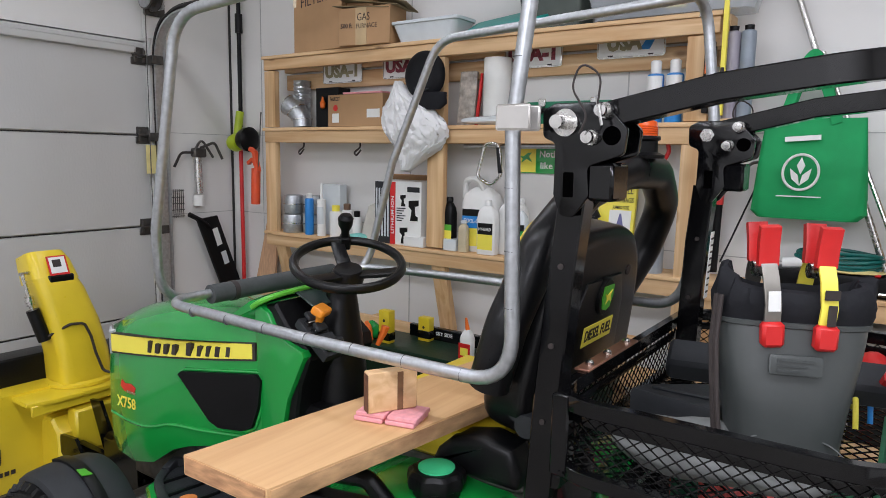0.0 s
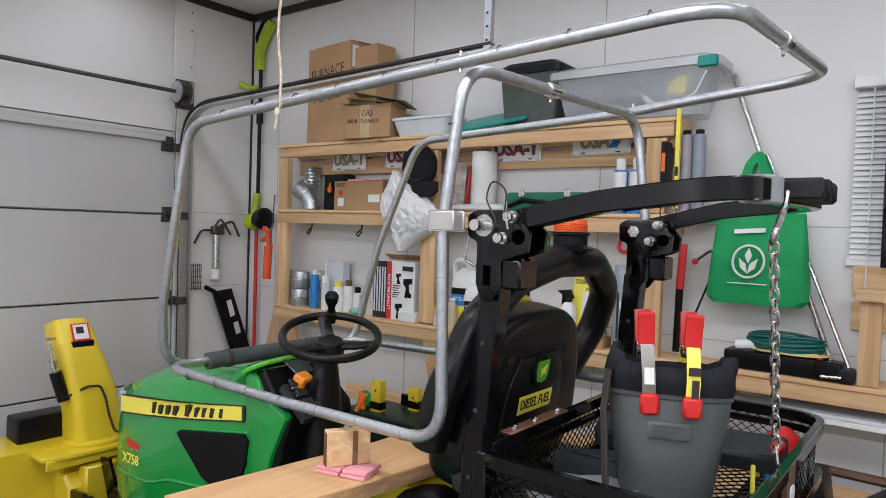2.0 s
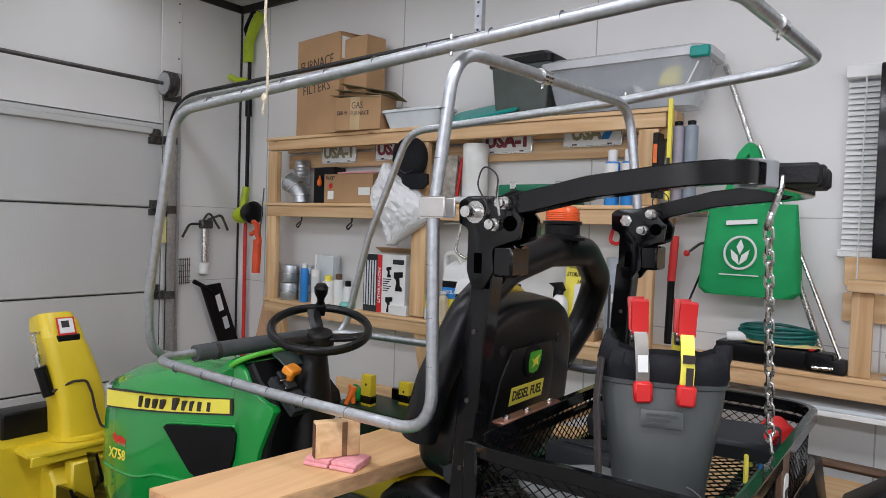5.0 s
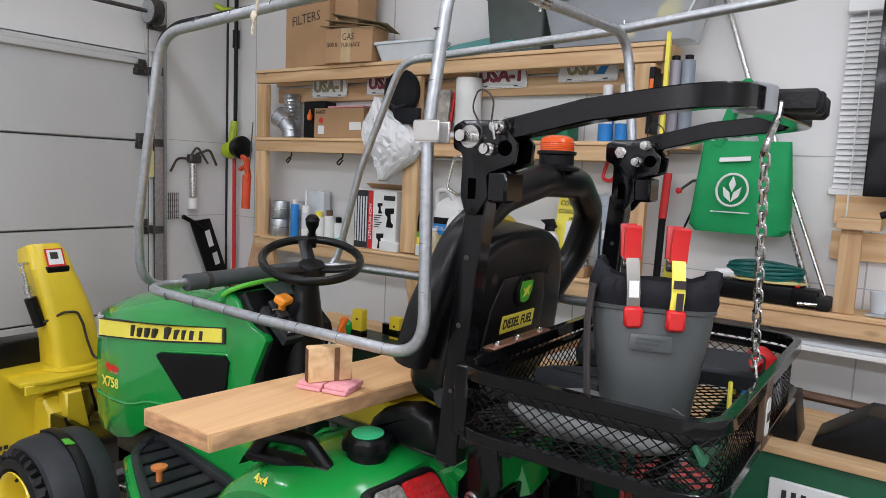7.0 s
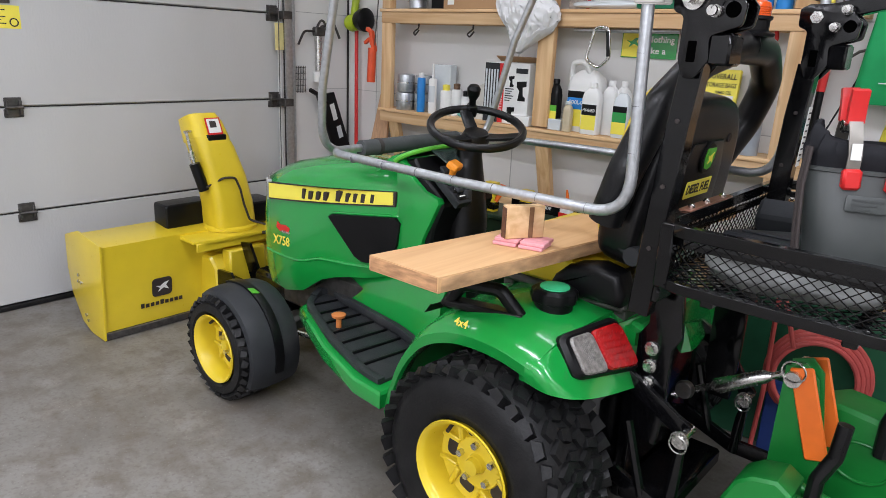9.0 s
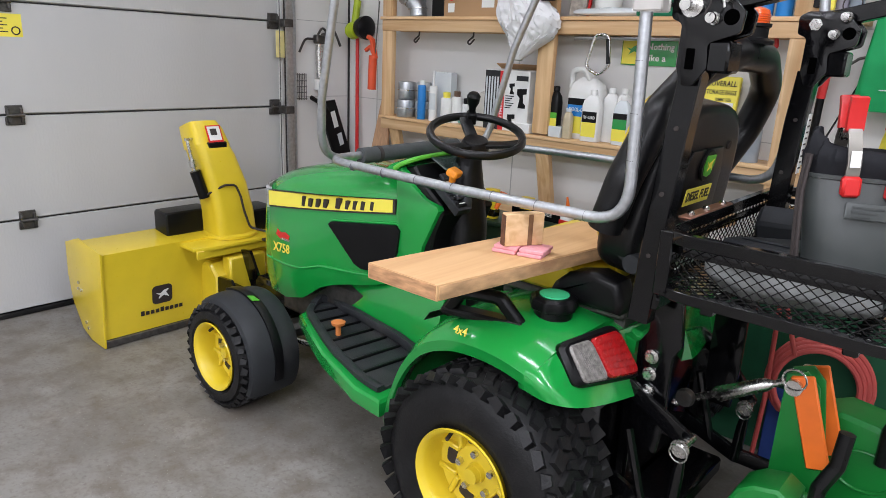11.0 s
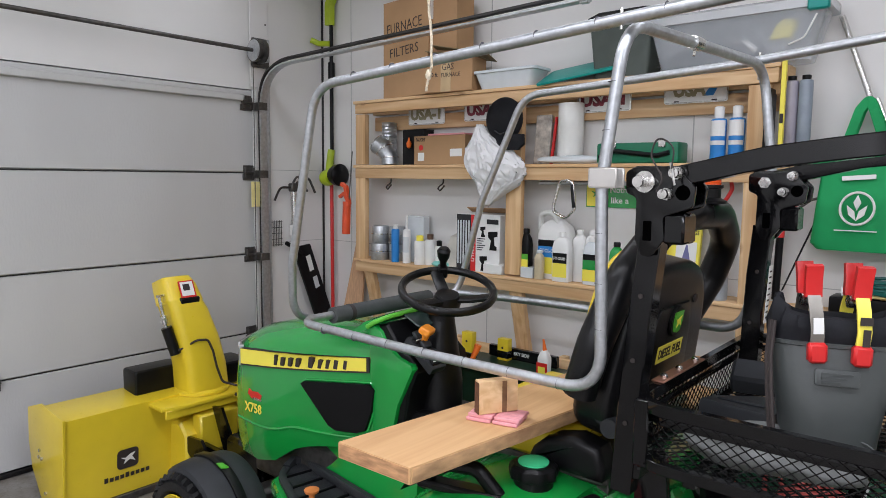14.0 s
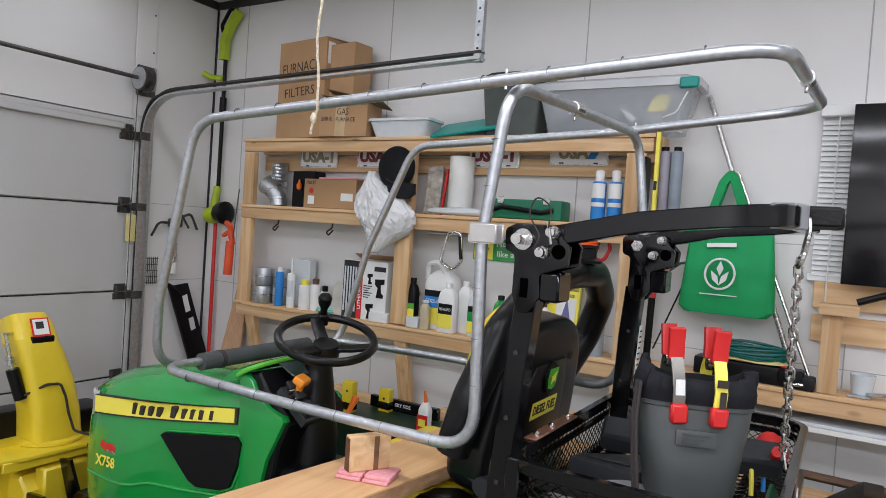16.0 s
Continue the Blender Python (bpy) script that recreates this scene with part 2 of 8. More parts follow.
def fillet(pts, rad, n=7, closed=False):
    """Rounds the corners of a path."""
    pts = [Vector(p) for p in pts]
    out, m = [], len(pts)
    for i, p in enumerate(pts):
        if not closed and i in (0, m - 1):
            out.append(p)
            continue
        a, b = pts[i - 1] - p, pts[(i + 1) % m] - p
        ang = a.angle(b)
        if ang > 2.95:
            out.append(p)
            continue
        d = min(rad / math.tan(ang / 2), a.length * 0.49, b.length * 0.49)
        s, e = p + a.normalized() * d, p + b.normalized() * d
        for k in range(n + 1):
            t = k / n
            out.append(s * (1 - t) ** 2 + p * 2 * t * (1 - t) + e * t * t)
    return out


def tube(bm, pts, r, seg=12, closed=False, caps=True):
    pts = [Vector(p) for p in pts]
    n = len(pts)
    rings, nor = [], None
    for i, p in enumerate(pts):
        if closed:
            d = pts[(i + 1) % n] - pts[i - 1]
        else:
            d = pts[min(i + 1, n - 1)] - pts[max(i - 1, 0)]
        d.normalize()
        if nor is None:
            nor = d.orthogonal().normalized()
        nor = (nor - d * nor.dot(d)).normalized()
        bi = d.cross(nor)
        rr = r[i] if isinstance(r, (list, tuple)) else r
        rings.append([bm.verts.new(p + (nor * math.cos(2 * math.pi * k / seg) + bi * math.sin(2 * math.pi * k / seg)) * rr) for k in range(seg)])
    for i in range(n if closed else n - 1):
        a, b = rings[i], rings[(i + 1) % n]
        off = 0
        if closed and i == n - 1:
            off = min(range(seg), key=lambda o: (a[0].co - b[o].co).length)
        for k in range(seg):
            bm.faces.new((a[k], a[(k + 1) % seg], b[(k + 1 + off) % seg], b[(k + off) % seg]))
    if caps and not closed:
        bm.faces.new(rings[0][::-1])
        bm.faces.new(rings[-1])
    return bm


def flatbar(bm, pts, w, h, up=(0, 0, 1)):
    """A bar of rectangular section swept along a path; h along up."""
    pts = [Vector(p) for p in pts]
    up = Vector(up)
    rings = []
    for i, p in enumerate(pts):
        d = (pts[min(i + 1, len(pts) - 1)] - pts[max(i - 1, 0)]).normalized()
        s = d.cross(up).normalized()
        u = s.cross(d)
        b = 0.12
        prof = [(-1 + b, -1), (1 - b, -1), (1, -1 + b), (1, 1 - b), (1 - b, 1), (-1 + b, 1), (-1, 1 - b), (-1, -1 + b)]
        rings.append([bm.verts.new(p + s * (a * w / 2) + u * (c * h / 2)) for a, c in prof])
    for a, b in zip(rings, rings[1:]):
        for k in range(8):
            bm.faces.new((a[k], a[(k + 1) % 8], b[(k + 1) % 8], b[k]))
    bm.faces.new(rings[0][::-1])
    bm.faces.new(rings[-1])
    bmesh.ops.recalc_face_normals(bm, faces=bm.faces)
    return bm


def lathe(bm, prof, centre=(0, 0, 0), axis="z", seg=28, cap=True):
    """prof: (radius, height) pairs turned round an axis."""
    c = Vector(centre)
    rings = []
    for r, h in prof:
        ring = []
        for k in range(seg):
            a = 2 * math.pi * k / seg
            u, v = r * math.cos(a), r * math.sin(a)
            p = {"z": (u, v, h), "y": (u, h, v), "x": (h, u, v)}[axis]
            ring.append(bm.verts.new(c + Vector(p)))
        rings.append(ring)
    for a, b in zip(rings, rings[1:]):
        for k in range(seg):
            bm.faces.new((a[k], a[(k + 1) % seg], b[(k + 1) % seg], b[k]))
    if cap and prof[0][0] > 1e-5:
        bm.faces.new(rings[0][::-1])
    if cap and prof[-1][0] > 1e-5:
        bm.faces.new(rings[-1])
    bmesh.ops.remove_doubles(bm, verts=[v for r in (rings[0], rings[-1]) for v in r], dist=1e-6)
    bmesh.ops.recalc_face_normals(bm, faces=bm.faces)
    return bm


def loft(bm, rings, cap=True):
    rv = [[bm.verts.new(p) for p in ring] for ring in rings]
    n = len(rv[0])
    for a, b in zip(rv, rv[1:]):
        for k in range(n):
            bm.faces.new((a[k], a[(k + 1) % n], b[(k + 1) % n], b[k]))
    if cap:
        bm.faces.new(rv[0][::-1])
        bm.faces.new(rv[-1])
    bmesh.ops.recalc_face_normals(bm, faces=bm.faces)
    return bm


def rrect(w, h, r, n=4):
    """Corners of a rounded rectangle about the origin, anticlockwise."""
    out = []
    for cx, cy, a0 in ((w / 2 - r, h / 2 - r, 0), (-w / 2 + r, h / 2 - r, 90), (-w / 2 + r, -h / 2 + r, 180), (w / 2 - r, -h / 2 + r, 270)):
        for k in range(n + 1):
            a = radians(a0 + 90 * k / n)
            out.append((cx + r * math.cos(a), cy + r * math.sin(a)))
    return out


def catmull(pts, n):
    """A smooth run through points, n steps between two."""
    pts = [Vector(p) for p in pts]
    out = []
    for i in range(len(pts) - 1):
        a, b, c, d = pts[max(i - 1, 0)], pts[i], pts[i + 1], pts[min(i + 2, len(pts) - 1)]
        for k in range(n):
            t = k / n
            out.append(0.5 * (2 * b + (c - a) * t + (2 * a - 5 * b + 4 * c - d) * t * t + (3 * b - a - 3 * c + d) * t ** 3))
    return out + [pts[-1]]


def xf(bm, m):
    bmesh.ops.transform(bm, matrix=m, verts=bm.verts)
    return bm


def finish(bm, name, material, smooth=True):
    me = bpy.data.meshes.new(name)
    bm.to_mesh(me)
    bm.free()
    me.materials.append(material)
    if smooth:
        me.polygons.foreach_set("use_smooth", [True] * len(me.polygons))
        me.set_sharp_from_angle(angle=radians(36))
    return new(name, me)


def thing(name, label, category, at=(0, 0, 0), group=""):
    ob = new(name)
    ob.location = at
    ob.empty_display_size = 0.05
    return tagged(ob, label, category, group, "thing")


def part(name, bm, material, parent, label=""):
    """Geometry in world places, hung under its parent."""
    ob = finish(bm, name, material)
    ob.parent = parent
    off, p = Vector((0, 0, 0)), parent
    while p:
        off += p.location
        p = p.parent
    ob.data.transform(Matrix.Translation(-off))
    return tagged(ob, label)


def solid(name, bm, material, label, category, kind="thing", group=""):
    return tagged(finish(bm, name, material), label, category, group, kind)


def text_part(name, body, size, m, material, parent, label="", depth=0.001, width=None, bold=0.014):
    cu = bpy.data.curves.new(name, "FONT")
    cu.body, cu.size, cu.extrude, cu.align_x, cu.align_y, cu.resolution_u = body, size, depth, "CENTER", "CENTER", 2
    cu.offset = size * bold
    tmp = new("lettering", cu)
    me = bpy.data.meshes.new_from_object(tmp)
    bpy.data.objects.remove(tmp)
    if width:
        xs = [v.co.x for v in me.vertices]
        me.transform(Matrix.Diagonal((width / (max(xs) - min(xs)), 1, 1, 1)))
    off, p = Vector((0, 0, 0)), parent
    while p:
        off += p.location
        p = p.parent
    me.transform(Matrix.Translation(-off) @ m)
    me.materials.clear()
    me.materials.append(material)
    ob = new(name, me)
    ob.parent = parent
    return tagged(ob, label)


def facing(x, y, z, dx, dy, dz=0.0, tilt=0.0):
    """A pose whose x runs to a reader's right and z towards the reader at (dx, dy, dz)."""
    n = Vector((dx, dy, dz)).normalized()
    r = Vector((0, 0, 1)).cross(n).normalized()
    u = n.cross(r)
    return Matrix(((r.x, u.x, n.x, x), (r.y, u.y, n.y, y), (r.z, u.z, n.z, z), (0, 0, 0, 1))) @ pose(0, 0, 0, 0, 0, tilt)


def nut(bm, c, r, h, axis="y", seg=6):
    return lathe(bm, [(r, -h / 2), (r, h / 2)], c, axis, seg)


# ---------------------------------------------------------------- the room
WX, WY, ZC = -4.17, 3.08, 3.10
solid("floor", box(B(), -4.6, 3.2, -3.8, 3.4, -0.12, 0), CONCRETE, "worn stained grey concrete garage floor", "floor", "structure")
solid("ceiling", box(B(), -4.6, 3.2, -3.8, 3.4, ZC, ZC + 0.1), CEIL, "plain white garage ceiling", "ceiling", "structure")
wn = solid("wall_north", box(B(), -4.6, 3.2, WY, WY + 0.14, 0, ZC), WALLW, "white panelled garage wall behind the shelves", "wall", "structure")
for k in range(6):
    sx = -3.86 + k * 1.22
    part("seam", box(B(), sx - 0.003, sx + 0.003, WY - 0.002, WY + 0.004, 0.1, ZC), SEAM, wn)
for sz in (1.14, 1.65):
    part("seam", box(B(), -4.1, 3, WY - 0.0015, WY + 0.004, sz - 0.002, sz + 0.002), SEAM, wn)
ww = solid("wall_west", box(B(), -4.32, WX, 2.50, WY, 0, ZC), WALLW, "pale grey wall beside the garage door", "wall", "structure")
for sz in (1.14, 1.65):
    part("seam", box(B(), WX - 0.004, WX + 0.0015, 2.62, WY - 0.013, sz - 0.002, sz + 0.002), SEAM, ww)
part("jamb_board", box(B(), WX + 0.001, WX + 0.012, 2.45, 2.595, 2.20, ZC - 0.051, 0.003), WALLW, ww, "white upright jamb board")
for sz in (2.34, 2.62, 2.86, 2.98):
    part("jamb_screw", lathe(B(), [(0.006, 0.0), (0.006, 0.0135), (0.0, 0.0135)], (WX, 2.572, sz), "x", 8), INK, ww)
solid("wall_west_header", box(B(), -4.32, -4.185, -2.5, 2.50, 2.183, ZC), WALLW, "white header above the garage door", "wall", "structure")
solid("wall_west_south", box(B(), -4.32, WX, -3.8, -2.5, 0, ZC), WALLW, "white wall beyond the garage door", "wall", "structure")
solid("wall_south", box(B(), -4.6, 3.2, -3.8, -3.66, 0, ZC), WALLW, "plain white garage wall", "wall", "structure")
solid("wall_east", box(B(), 3.05, 3.2, -3.66, WY, 0, ZC), WALLW, "plain white garage wall", "wall", "structure")
solid("trim", box(B(), -4.17, 3.05, WY - 0.02, WY - 0.001, ZC - 0.05, ZC), TRIMDK, "dark strip along the ceiling edge", "trim", "structure")
solid("trim", box(B(), WX + 0.001, WX + 0.02, -3.6, WY - 0.02, ZC - 0.05, ZC), TRIMDK, "dark strip along the ceiling edge", "trim", "structure")
solid("trim", box(B(), WX + 0.001, WX + 0.012, WY - 0.012, WY - 0.001, 0, ZC - 0.05), TRIMDK, "thin dark joint in the room corner", "trim", "structure")
for lx, ly, ll, lw in LAMPS:
    cl = thing("ceiling_light", "long white ceiling light with a glowing tube", "light", (lx, ly, ZC), "ceiling lights")
    part("housing", box(B(), lx - ll / 2, lx + ll / 2, ly - 0.09, ly + 0.09, 3.04, ZC - 0.001, 0.006), WHITEP, cl)

# garage door
gd = tagged(new("garage_door"), "closed pale sectional garage door with dark hinges", "garage door", "", "structure")
JZ = [0.03, 0.528, 1.076, 1.628, 2.18]
for a, b in zip(JZ, JZ[1:]):
    bm = prism(B(), [(-4.23, a + 0.003), (-4.19, a + 0.003), (-4.178, a + 0.010), (-4.178, b - 0.009), (-4.19, b - 0.003), (-4.23, b - 0.003)], "y", -2.49, 2.47)
    part("panel", bm, DOORW, gd)
for a in JZ[1:4]:
    part("joint_seal", box(B(), -4.225, -4.187, -2.49, 2.47, a - 0.0025, a + 0.0025), TRIMDK, gd, "dark joint between door panels")
part("bottom_seal", box(B(), -4.22, -4.17, -2.49, 2.47, 0.002, 0.03, 0.006), RUBBER, gd)
part("stop_moulding", box(B(), -4.23, -4.172, 2.474, 2.497, 0, 2.18), WHITEP, gd)


def hinge(y, z):
    bm = B()
    box(bm, -4.178, -4.168, y - 0.045, y + 0.045, z - 0.05, z - 0.008, 0.003)
    box(bm, -4.178, -4.168, y - 0.04, y + 0.04, z + 0.006, z + 0.05, 0.003)
    tube(bm, [(-4.155, y - 0.042, z), (-4.155, y + 0.042, z)], 0.009, 8)
    for dy in (-0.03, 0.03):
        for dz in (-0.033, 0.033):
            nut(bm, (-4.166, y + dy, z + dz), 0.007, 0.008, "x")
        box(bm, -4.17, -4.15, y + dy - 0.006, y + dy + 0.006, z - 0.035, z + 0.035, 0.002)
    hg = part("hinge", bm, DARKST, gd)


for hz in JZ[1:4]:
    for hy in (-1.55, -0.35, 0.86, 2.43):
        hinge(hy, hz)
hinge(2.42, 0.1)
hinge(2.42, 2.09)
bm = box(B(), -4.178, -4.148, 0.80, 0.915, 1.66, 2.17, 0.004)
box(bm, -4.15, -4.14, 0.84, 0.875, 1.66, 2.17)
part("operator_strut", bm, ZINC, gd, "grey steel stiffener strut")
st = part("sticker", box(B(), -4.1785, -4.1765, 0.76, 0.945, 1.46, 1.57), DECAL, gd, "yellow warning sticker")
for k in range(5):
    part("text_bar", box(B(), -4.1772, -4.1758, 0.775, 0.88 - 0.02 * (k % 2), 1.545 - k * 0.016, 1.550 - k * 0.016), INK, gd)
part("warning_ring", lathe(B(), [(0.021, -0.0005), (0.021, 0.0015), (0.015, 0.0015), (0.015, -0.0005)], (-4.1765, 0.915, 1.49), "x", 20), INK, gd)
part("strut_top", box(B(), -4.178, -4.15, -2.45, 2.40, 2.10, 2.145, 0.006), DOORW, gd, "horizontal stiffening rib")

# track, torsion bar, pulley
tr = thing("door_track", "curved galvanised garage door track with brackets", "door track", (-4.1, 2.5, 0))
pth = fillet([(-4.10, 2.505, 0.02), (-4.10, 2.505, 2.32), (-1.70, 2.505, 2.395)], 0.30, 12)
flat = B()
flatbar(flat, pth, 0.012, 0.055, (0, 1, 0))
part("rail", flat, ZINC, tr)
part("rail_lip", flatbar(B(), [p + Vector((-0.028 if i < 9 else 0, 0.0, 0.0 if i < 2 else 0.03)) for i, p in enumerate(pth)], 0.014, 0.038, (0, 1, 0)), TRIMDK, tr, "dark inner lip of the track")
bm = B()
box(bm, -1.74, -1.70, 2.49, 2.52, 2.38, ZC, 0.002)
part("hanger", bm, ZINC, tr, "perforated steel hanger")
bm = B()
for k in range(9):
    lathe(bm, [(0.006, -0.001), (0.006, 0.001)], (-1.72, 2.488, 2.44 + k * 0.06), "y", 10)
part("hanger_holes", bm, INK, tr)
for bz in (0.5, 1.06, 1.62, 2.07):
    part("bracket", box(B(), WX, -4.085, 2.46, 2.53, bz - 0.025, bz + 0.025, 0.003), DARKST, tr)
tb = thing("torsion_bar", "dark steel torsion bar with a cable drum above the door", "torsion bar", (-4.08, 2.4, 2.42))
part("bar", tube(B(), [(-4.06, -2.4, 2.42), (-4.06, 2.5, 2.42)], 0.0127, 12), DARKST, tb)
part("drum", lathe(B(), [(0.02, -0.03), (0.075, -0.03), (0.075, -0.02), (0.055, -0.015), (0.055, 0.02), (0.08, 0.025), (0.08, 0.035), (0.02, 0.035)], (-4.06, 2.44, 2.42), "y", 30), DARKST, tb, "grooved cast cable drum")
part("bearing_plate", box(B(), WX, -4.01, 2.485, 2.50, 2.35, 2.49, 0.003), ZINC, tb)
part("spring_plate", box(B(), WX + 0.013, -4.135, 2.455, 2.585, 2.33, 2.52, 0.004), DARKST, tb, "rust-stained anchor plate")
part("drum_face", lathe(B(), [(0.018, -0.036), (0.034, -0.036), (0.062, -0.031), (0.068, -0.031), (0.068, -0.034), (0.034, -0.040), (0.018, -0.040)], (-4.06, 2.44, 2.42), "y", 28), ZINC, tb)
part("cable", tube(B(), [(-4.11, 2.44, 2.4), (-4.12, 2.44, 0.1)], 0.003, 6), DARKST, tb)
cn = thing("wall_conduit", "thin grey electrical conduit up the wall", "conduit", (-4.14, 2.56, 0))
part("pipe", tube(B(), [(-4.135, 2.57, 0.02), (-4.135, 2.57, 2.2)], 0.012, 10), ZINC, cn)
part("tag", box(B(), -4.13, -4.126, 2.42, 2.51, 1.40, 1.57, 0.001), mat("paper_tag", (0.78, 0.68, 0.30), 0.7), cn, "yellowed paper tag")

# ---------------------------------------------------------------- shelving along the back wall
sh = thing("wall_shelving", "open pine lumber shelving with three levels", "shelving", (-2.3, 2.98, 0))
YF = 2.885


def lumber(name, x0, x1, y0, y1, z0, z1, parent, axis, label=""):
    return part(name, box(B(), x0, x1, y0, y1, z0, z1, 0.004, 2), {"x": WOODX, "y": WOODY, "z": WOODZ}[axis], parent, label)


XL, XM, XR = -3.565, -2.335, -1.075
for px, z0 in ((XL, 1.055), (XM, 1.07), (XR, 0.0)):
    w = 0.045 if px != XM else 0.05
    lumber("post", px - w, px + w, YF + 0.002, YF + 0.04, z0, 1.60, sh, "z")
    lumber("post", px - w, px + w, YF + 0.002, YF + 0.04, 1.69, 2.02, sh, "z")
for z0, z1, xr in ((0.975, 1.058, 0.35), (1.60, 1.685, -1.0), (2.025, 2.105, -1.0)):
    lumber("front_rail", -3.61, xr, YF - 0.002, YF + 0.038, z0, z1 - 0.018, sh, "x")
    lumber("shelf_board", -3.62, xr + 0.01, YF - 0.012, WY - 0.004, z1 - 0.017, z1 + 0.002, sh, "x")
    lumber("back_rail", -3.6, xr, WY - 0.042, WY - 0.003, z0, z1 - 0.018, sh, "x")
lumber("back_rail", -3.58, -1.03, WY - 0.04, WY - 0.003, 1.92, 2.01, sh, "x")
lumber("end_block", -1.1, -0.97, YF + 0.045, WY - 0.045, 1.98, 2.10, sh, "y")
for px in (-3.50, XM + 0.02, -1.0):
    bm = B()
    flatbar(bm, [(px, YF + 0.03, 0.98), (px, WY - 0.02, 0.42)], 0.04, 0.085, (1, 0, 0))
    part("brace", bm, WOODZ, sh)

# ---------------------------------------------------------------- the tractor
YC = 1.62
tra = thing("garden_tractor", "green and yellow diesel garden tractor with black seat", "tractor", (-1.95, YC, 0))


def mirror_y(pts):
    return [(x, 2 * YC - y, z) for x, y, z in pts]


# hood: sections along the length (x, half width, bottom, top, roundness)
def hood_ring(x, w, z0, z1, r):
    pts = []
    h = z1 - z0
    prof = [(-0.93, 0.0), (-1.0, 0.12), (-1.02, 0.35), (-1.0, 0.62), (-0.97, 0.74), (-0.94, 0.80), (-0.86, 0.88), (-0.70, 0.94), (-0.45, 0.98), (-0.2, 1.0), (0.2, 1.0), (0.45, 0.98), (0.70, 0.94), (0.86, 0.88), (0.94, 0.80), (0.97, 0.74), (1.0, 0.62), (1.02, 0.35), (1.0, 0.12), (0.93, 0.0)]
    for a, b in prof:
        pts.append((x, YC + a * w, z0 + b * h))
    return pts


hood = part("hood", loft(B(), [hood_ring(*s) for s in (
    (-2.80, 0.175, 0.50, 0.86, 0), (-2.785, 0.212, 0.44, 0.915, 0), (-2.74, 0.236, 0.40, 0.945, 0), (-2.62, 0.242, 0.39, 0.975, 0), (-2.50, 0.242, 0.42, 1.0, 0),
    (-2.38, 0.236, 0.50, 1.015, 0), (-2.30, 0.230, 0.53, 1.024, 0), (-2.22, 0.220, 0.55, 1.03, 0), (-2.14, 0.206, 0.565, 1.035, 0), (-2.08, 0.193, 0.58, 1.04, 0), (-1.96, 0.170, 0.62, 1.045, 0), (-1.90, 0.155, 0.66, 1.03, 0))]), GREEN, tra, "glossy green hood with a yellow stripe")


def hood_y(x):
    """The near flank of the hood at x."""
    return YC - np.interp(x, [-2.8, -2.74, -2.62, -2.5, -2.38, -2.30, -2.22, -2.14, -2.08, -1.96], [0.185, 0.237, 0.243, 0.243, 0.237, 0.231, 0.221, 0.207, 0.194, 0.171])


def flank(bm, pts, off, thick):
    """A thin panel that follows the flank: pts are (x, z)."""
    f = [bm.verts.new((x, hood_y(x) * 1.0 + 0.004 - off, z)) for x, z in pts]
    b = [bm.verts.new((x, hood_y(x) + 0.02, z)) for x, z in pts]
    n = len(pts)
    bm.faces.new(f)
    bm.faces.new(b[::-1])
    for i in range(n):
        bm.faces.new((f[i], b[i], b[(i + 1) % n], f[(i + 1) % n]))
    bmesh.ops.recalc_face_normals(bm, faces=bm.faces)
    return bm


def strip(x0, x1, lo, hi, n=10):
    xs = [x0 + (x1 - x0) * k / n for k in range(n + 1)]
    return [(x, lo(x)) for x in xs] + [(x, hi(x)) for x in reversed(xs)]


# Dark strip behind the stripe paints the shadow line along its lower edge.
part("stripe_shadow_line", flank(B(), strip(-2.712, -1.985, lambda x: 0.797 + (x + 2.7) * 0.123, lambda x: 0.870 + (x + 2.7) * 0.102), 0.0085, 0.004), INK, hood)
part("stripe", flank(B(), strip(-2.708, -1.995, lambda x: 0.804 + (x + 2.7) * 0.123, lambda x: 0.868 + (x + 2.7) * 0.102), 0.011, 0.004), DECAL, hood, "yellow side stripe")
dxy = Vector((-2.1 + 2.6, hood_y(-2.1) - hood_y(-2.6), 0)).normalized()
for x0, w, tall in ((-2.472, 0.030, 1), (-2.432, 0.036, 0), (-2.386, 0.034, 0), (-2.342, 0.036, 0), (-2.272, 0.040, 1), (-2.222, 0.030, 0), (-2.184, 0.030, 0), (-2.146, 0.034, 0), (-2.102, 0.030, 0)):
    lo = 0.842 + (x0 + 2.47) * 0.115
    hi = lo + (0.042 if tall else 0.034)
    part("stripe_emblem", flank(B(), [(x0 + 0.004, lo), (x0 + w * 0.62, lo), (x0 + w * 0.62 + 0.005, hi), (x0 + 0.009, hi)], 0.0125, 0.004), INK, hood)
part("body_crease", tube(B(), [(x, hood_y(x) + 0.001, z) for x, z in [(p.x, p.z) for p in catmull([(-2.775, 0, 0.565), (-2.70, 0, 0.558), (-2.56, 0, 0.556), (-2.46, 0, 0.570), (-2.36, 0, 0.60), (-2.2, 0, 0.612), (-2.02, 0, 0.625)], 5)]], 0.0075, 8), GREEN, hood)
VENT = [(-2.305, 0, 0.797), (-2.282, 0, 0.814), (-1.975, 0, 0.850), (-1.948, 0, 0.830), (-1.960, 0, 0.745), (-1.990, 0, 0.662), (-2.03, 0, 0.644), (-2.13, 0, 0.636), (-2.17, 0, 0.655)]
part("vent_frame", tube(B(), [(p.x, hood_y(p.x) - 0.002, p.z) for p in fillet(VENT, 0.02, 4, True)], 0.006, 8, True), GREEN, hood)
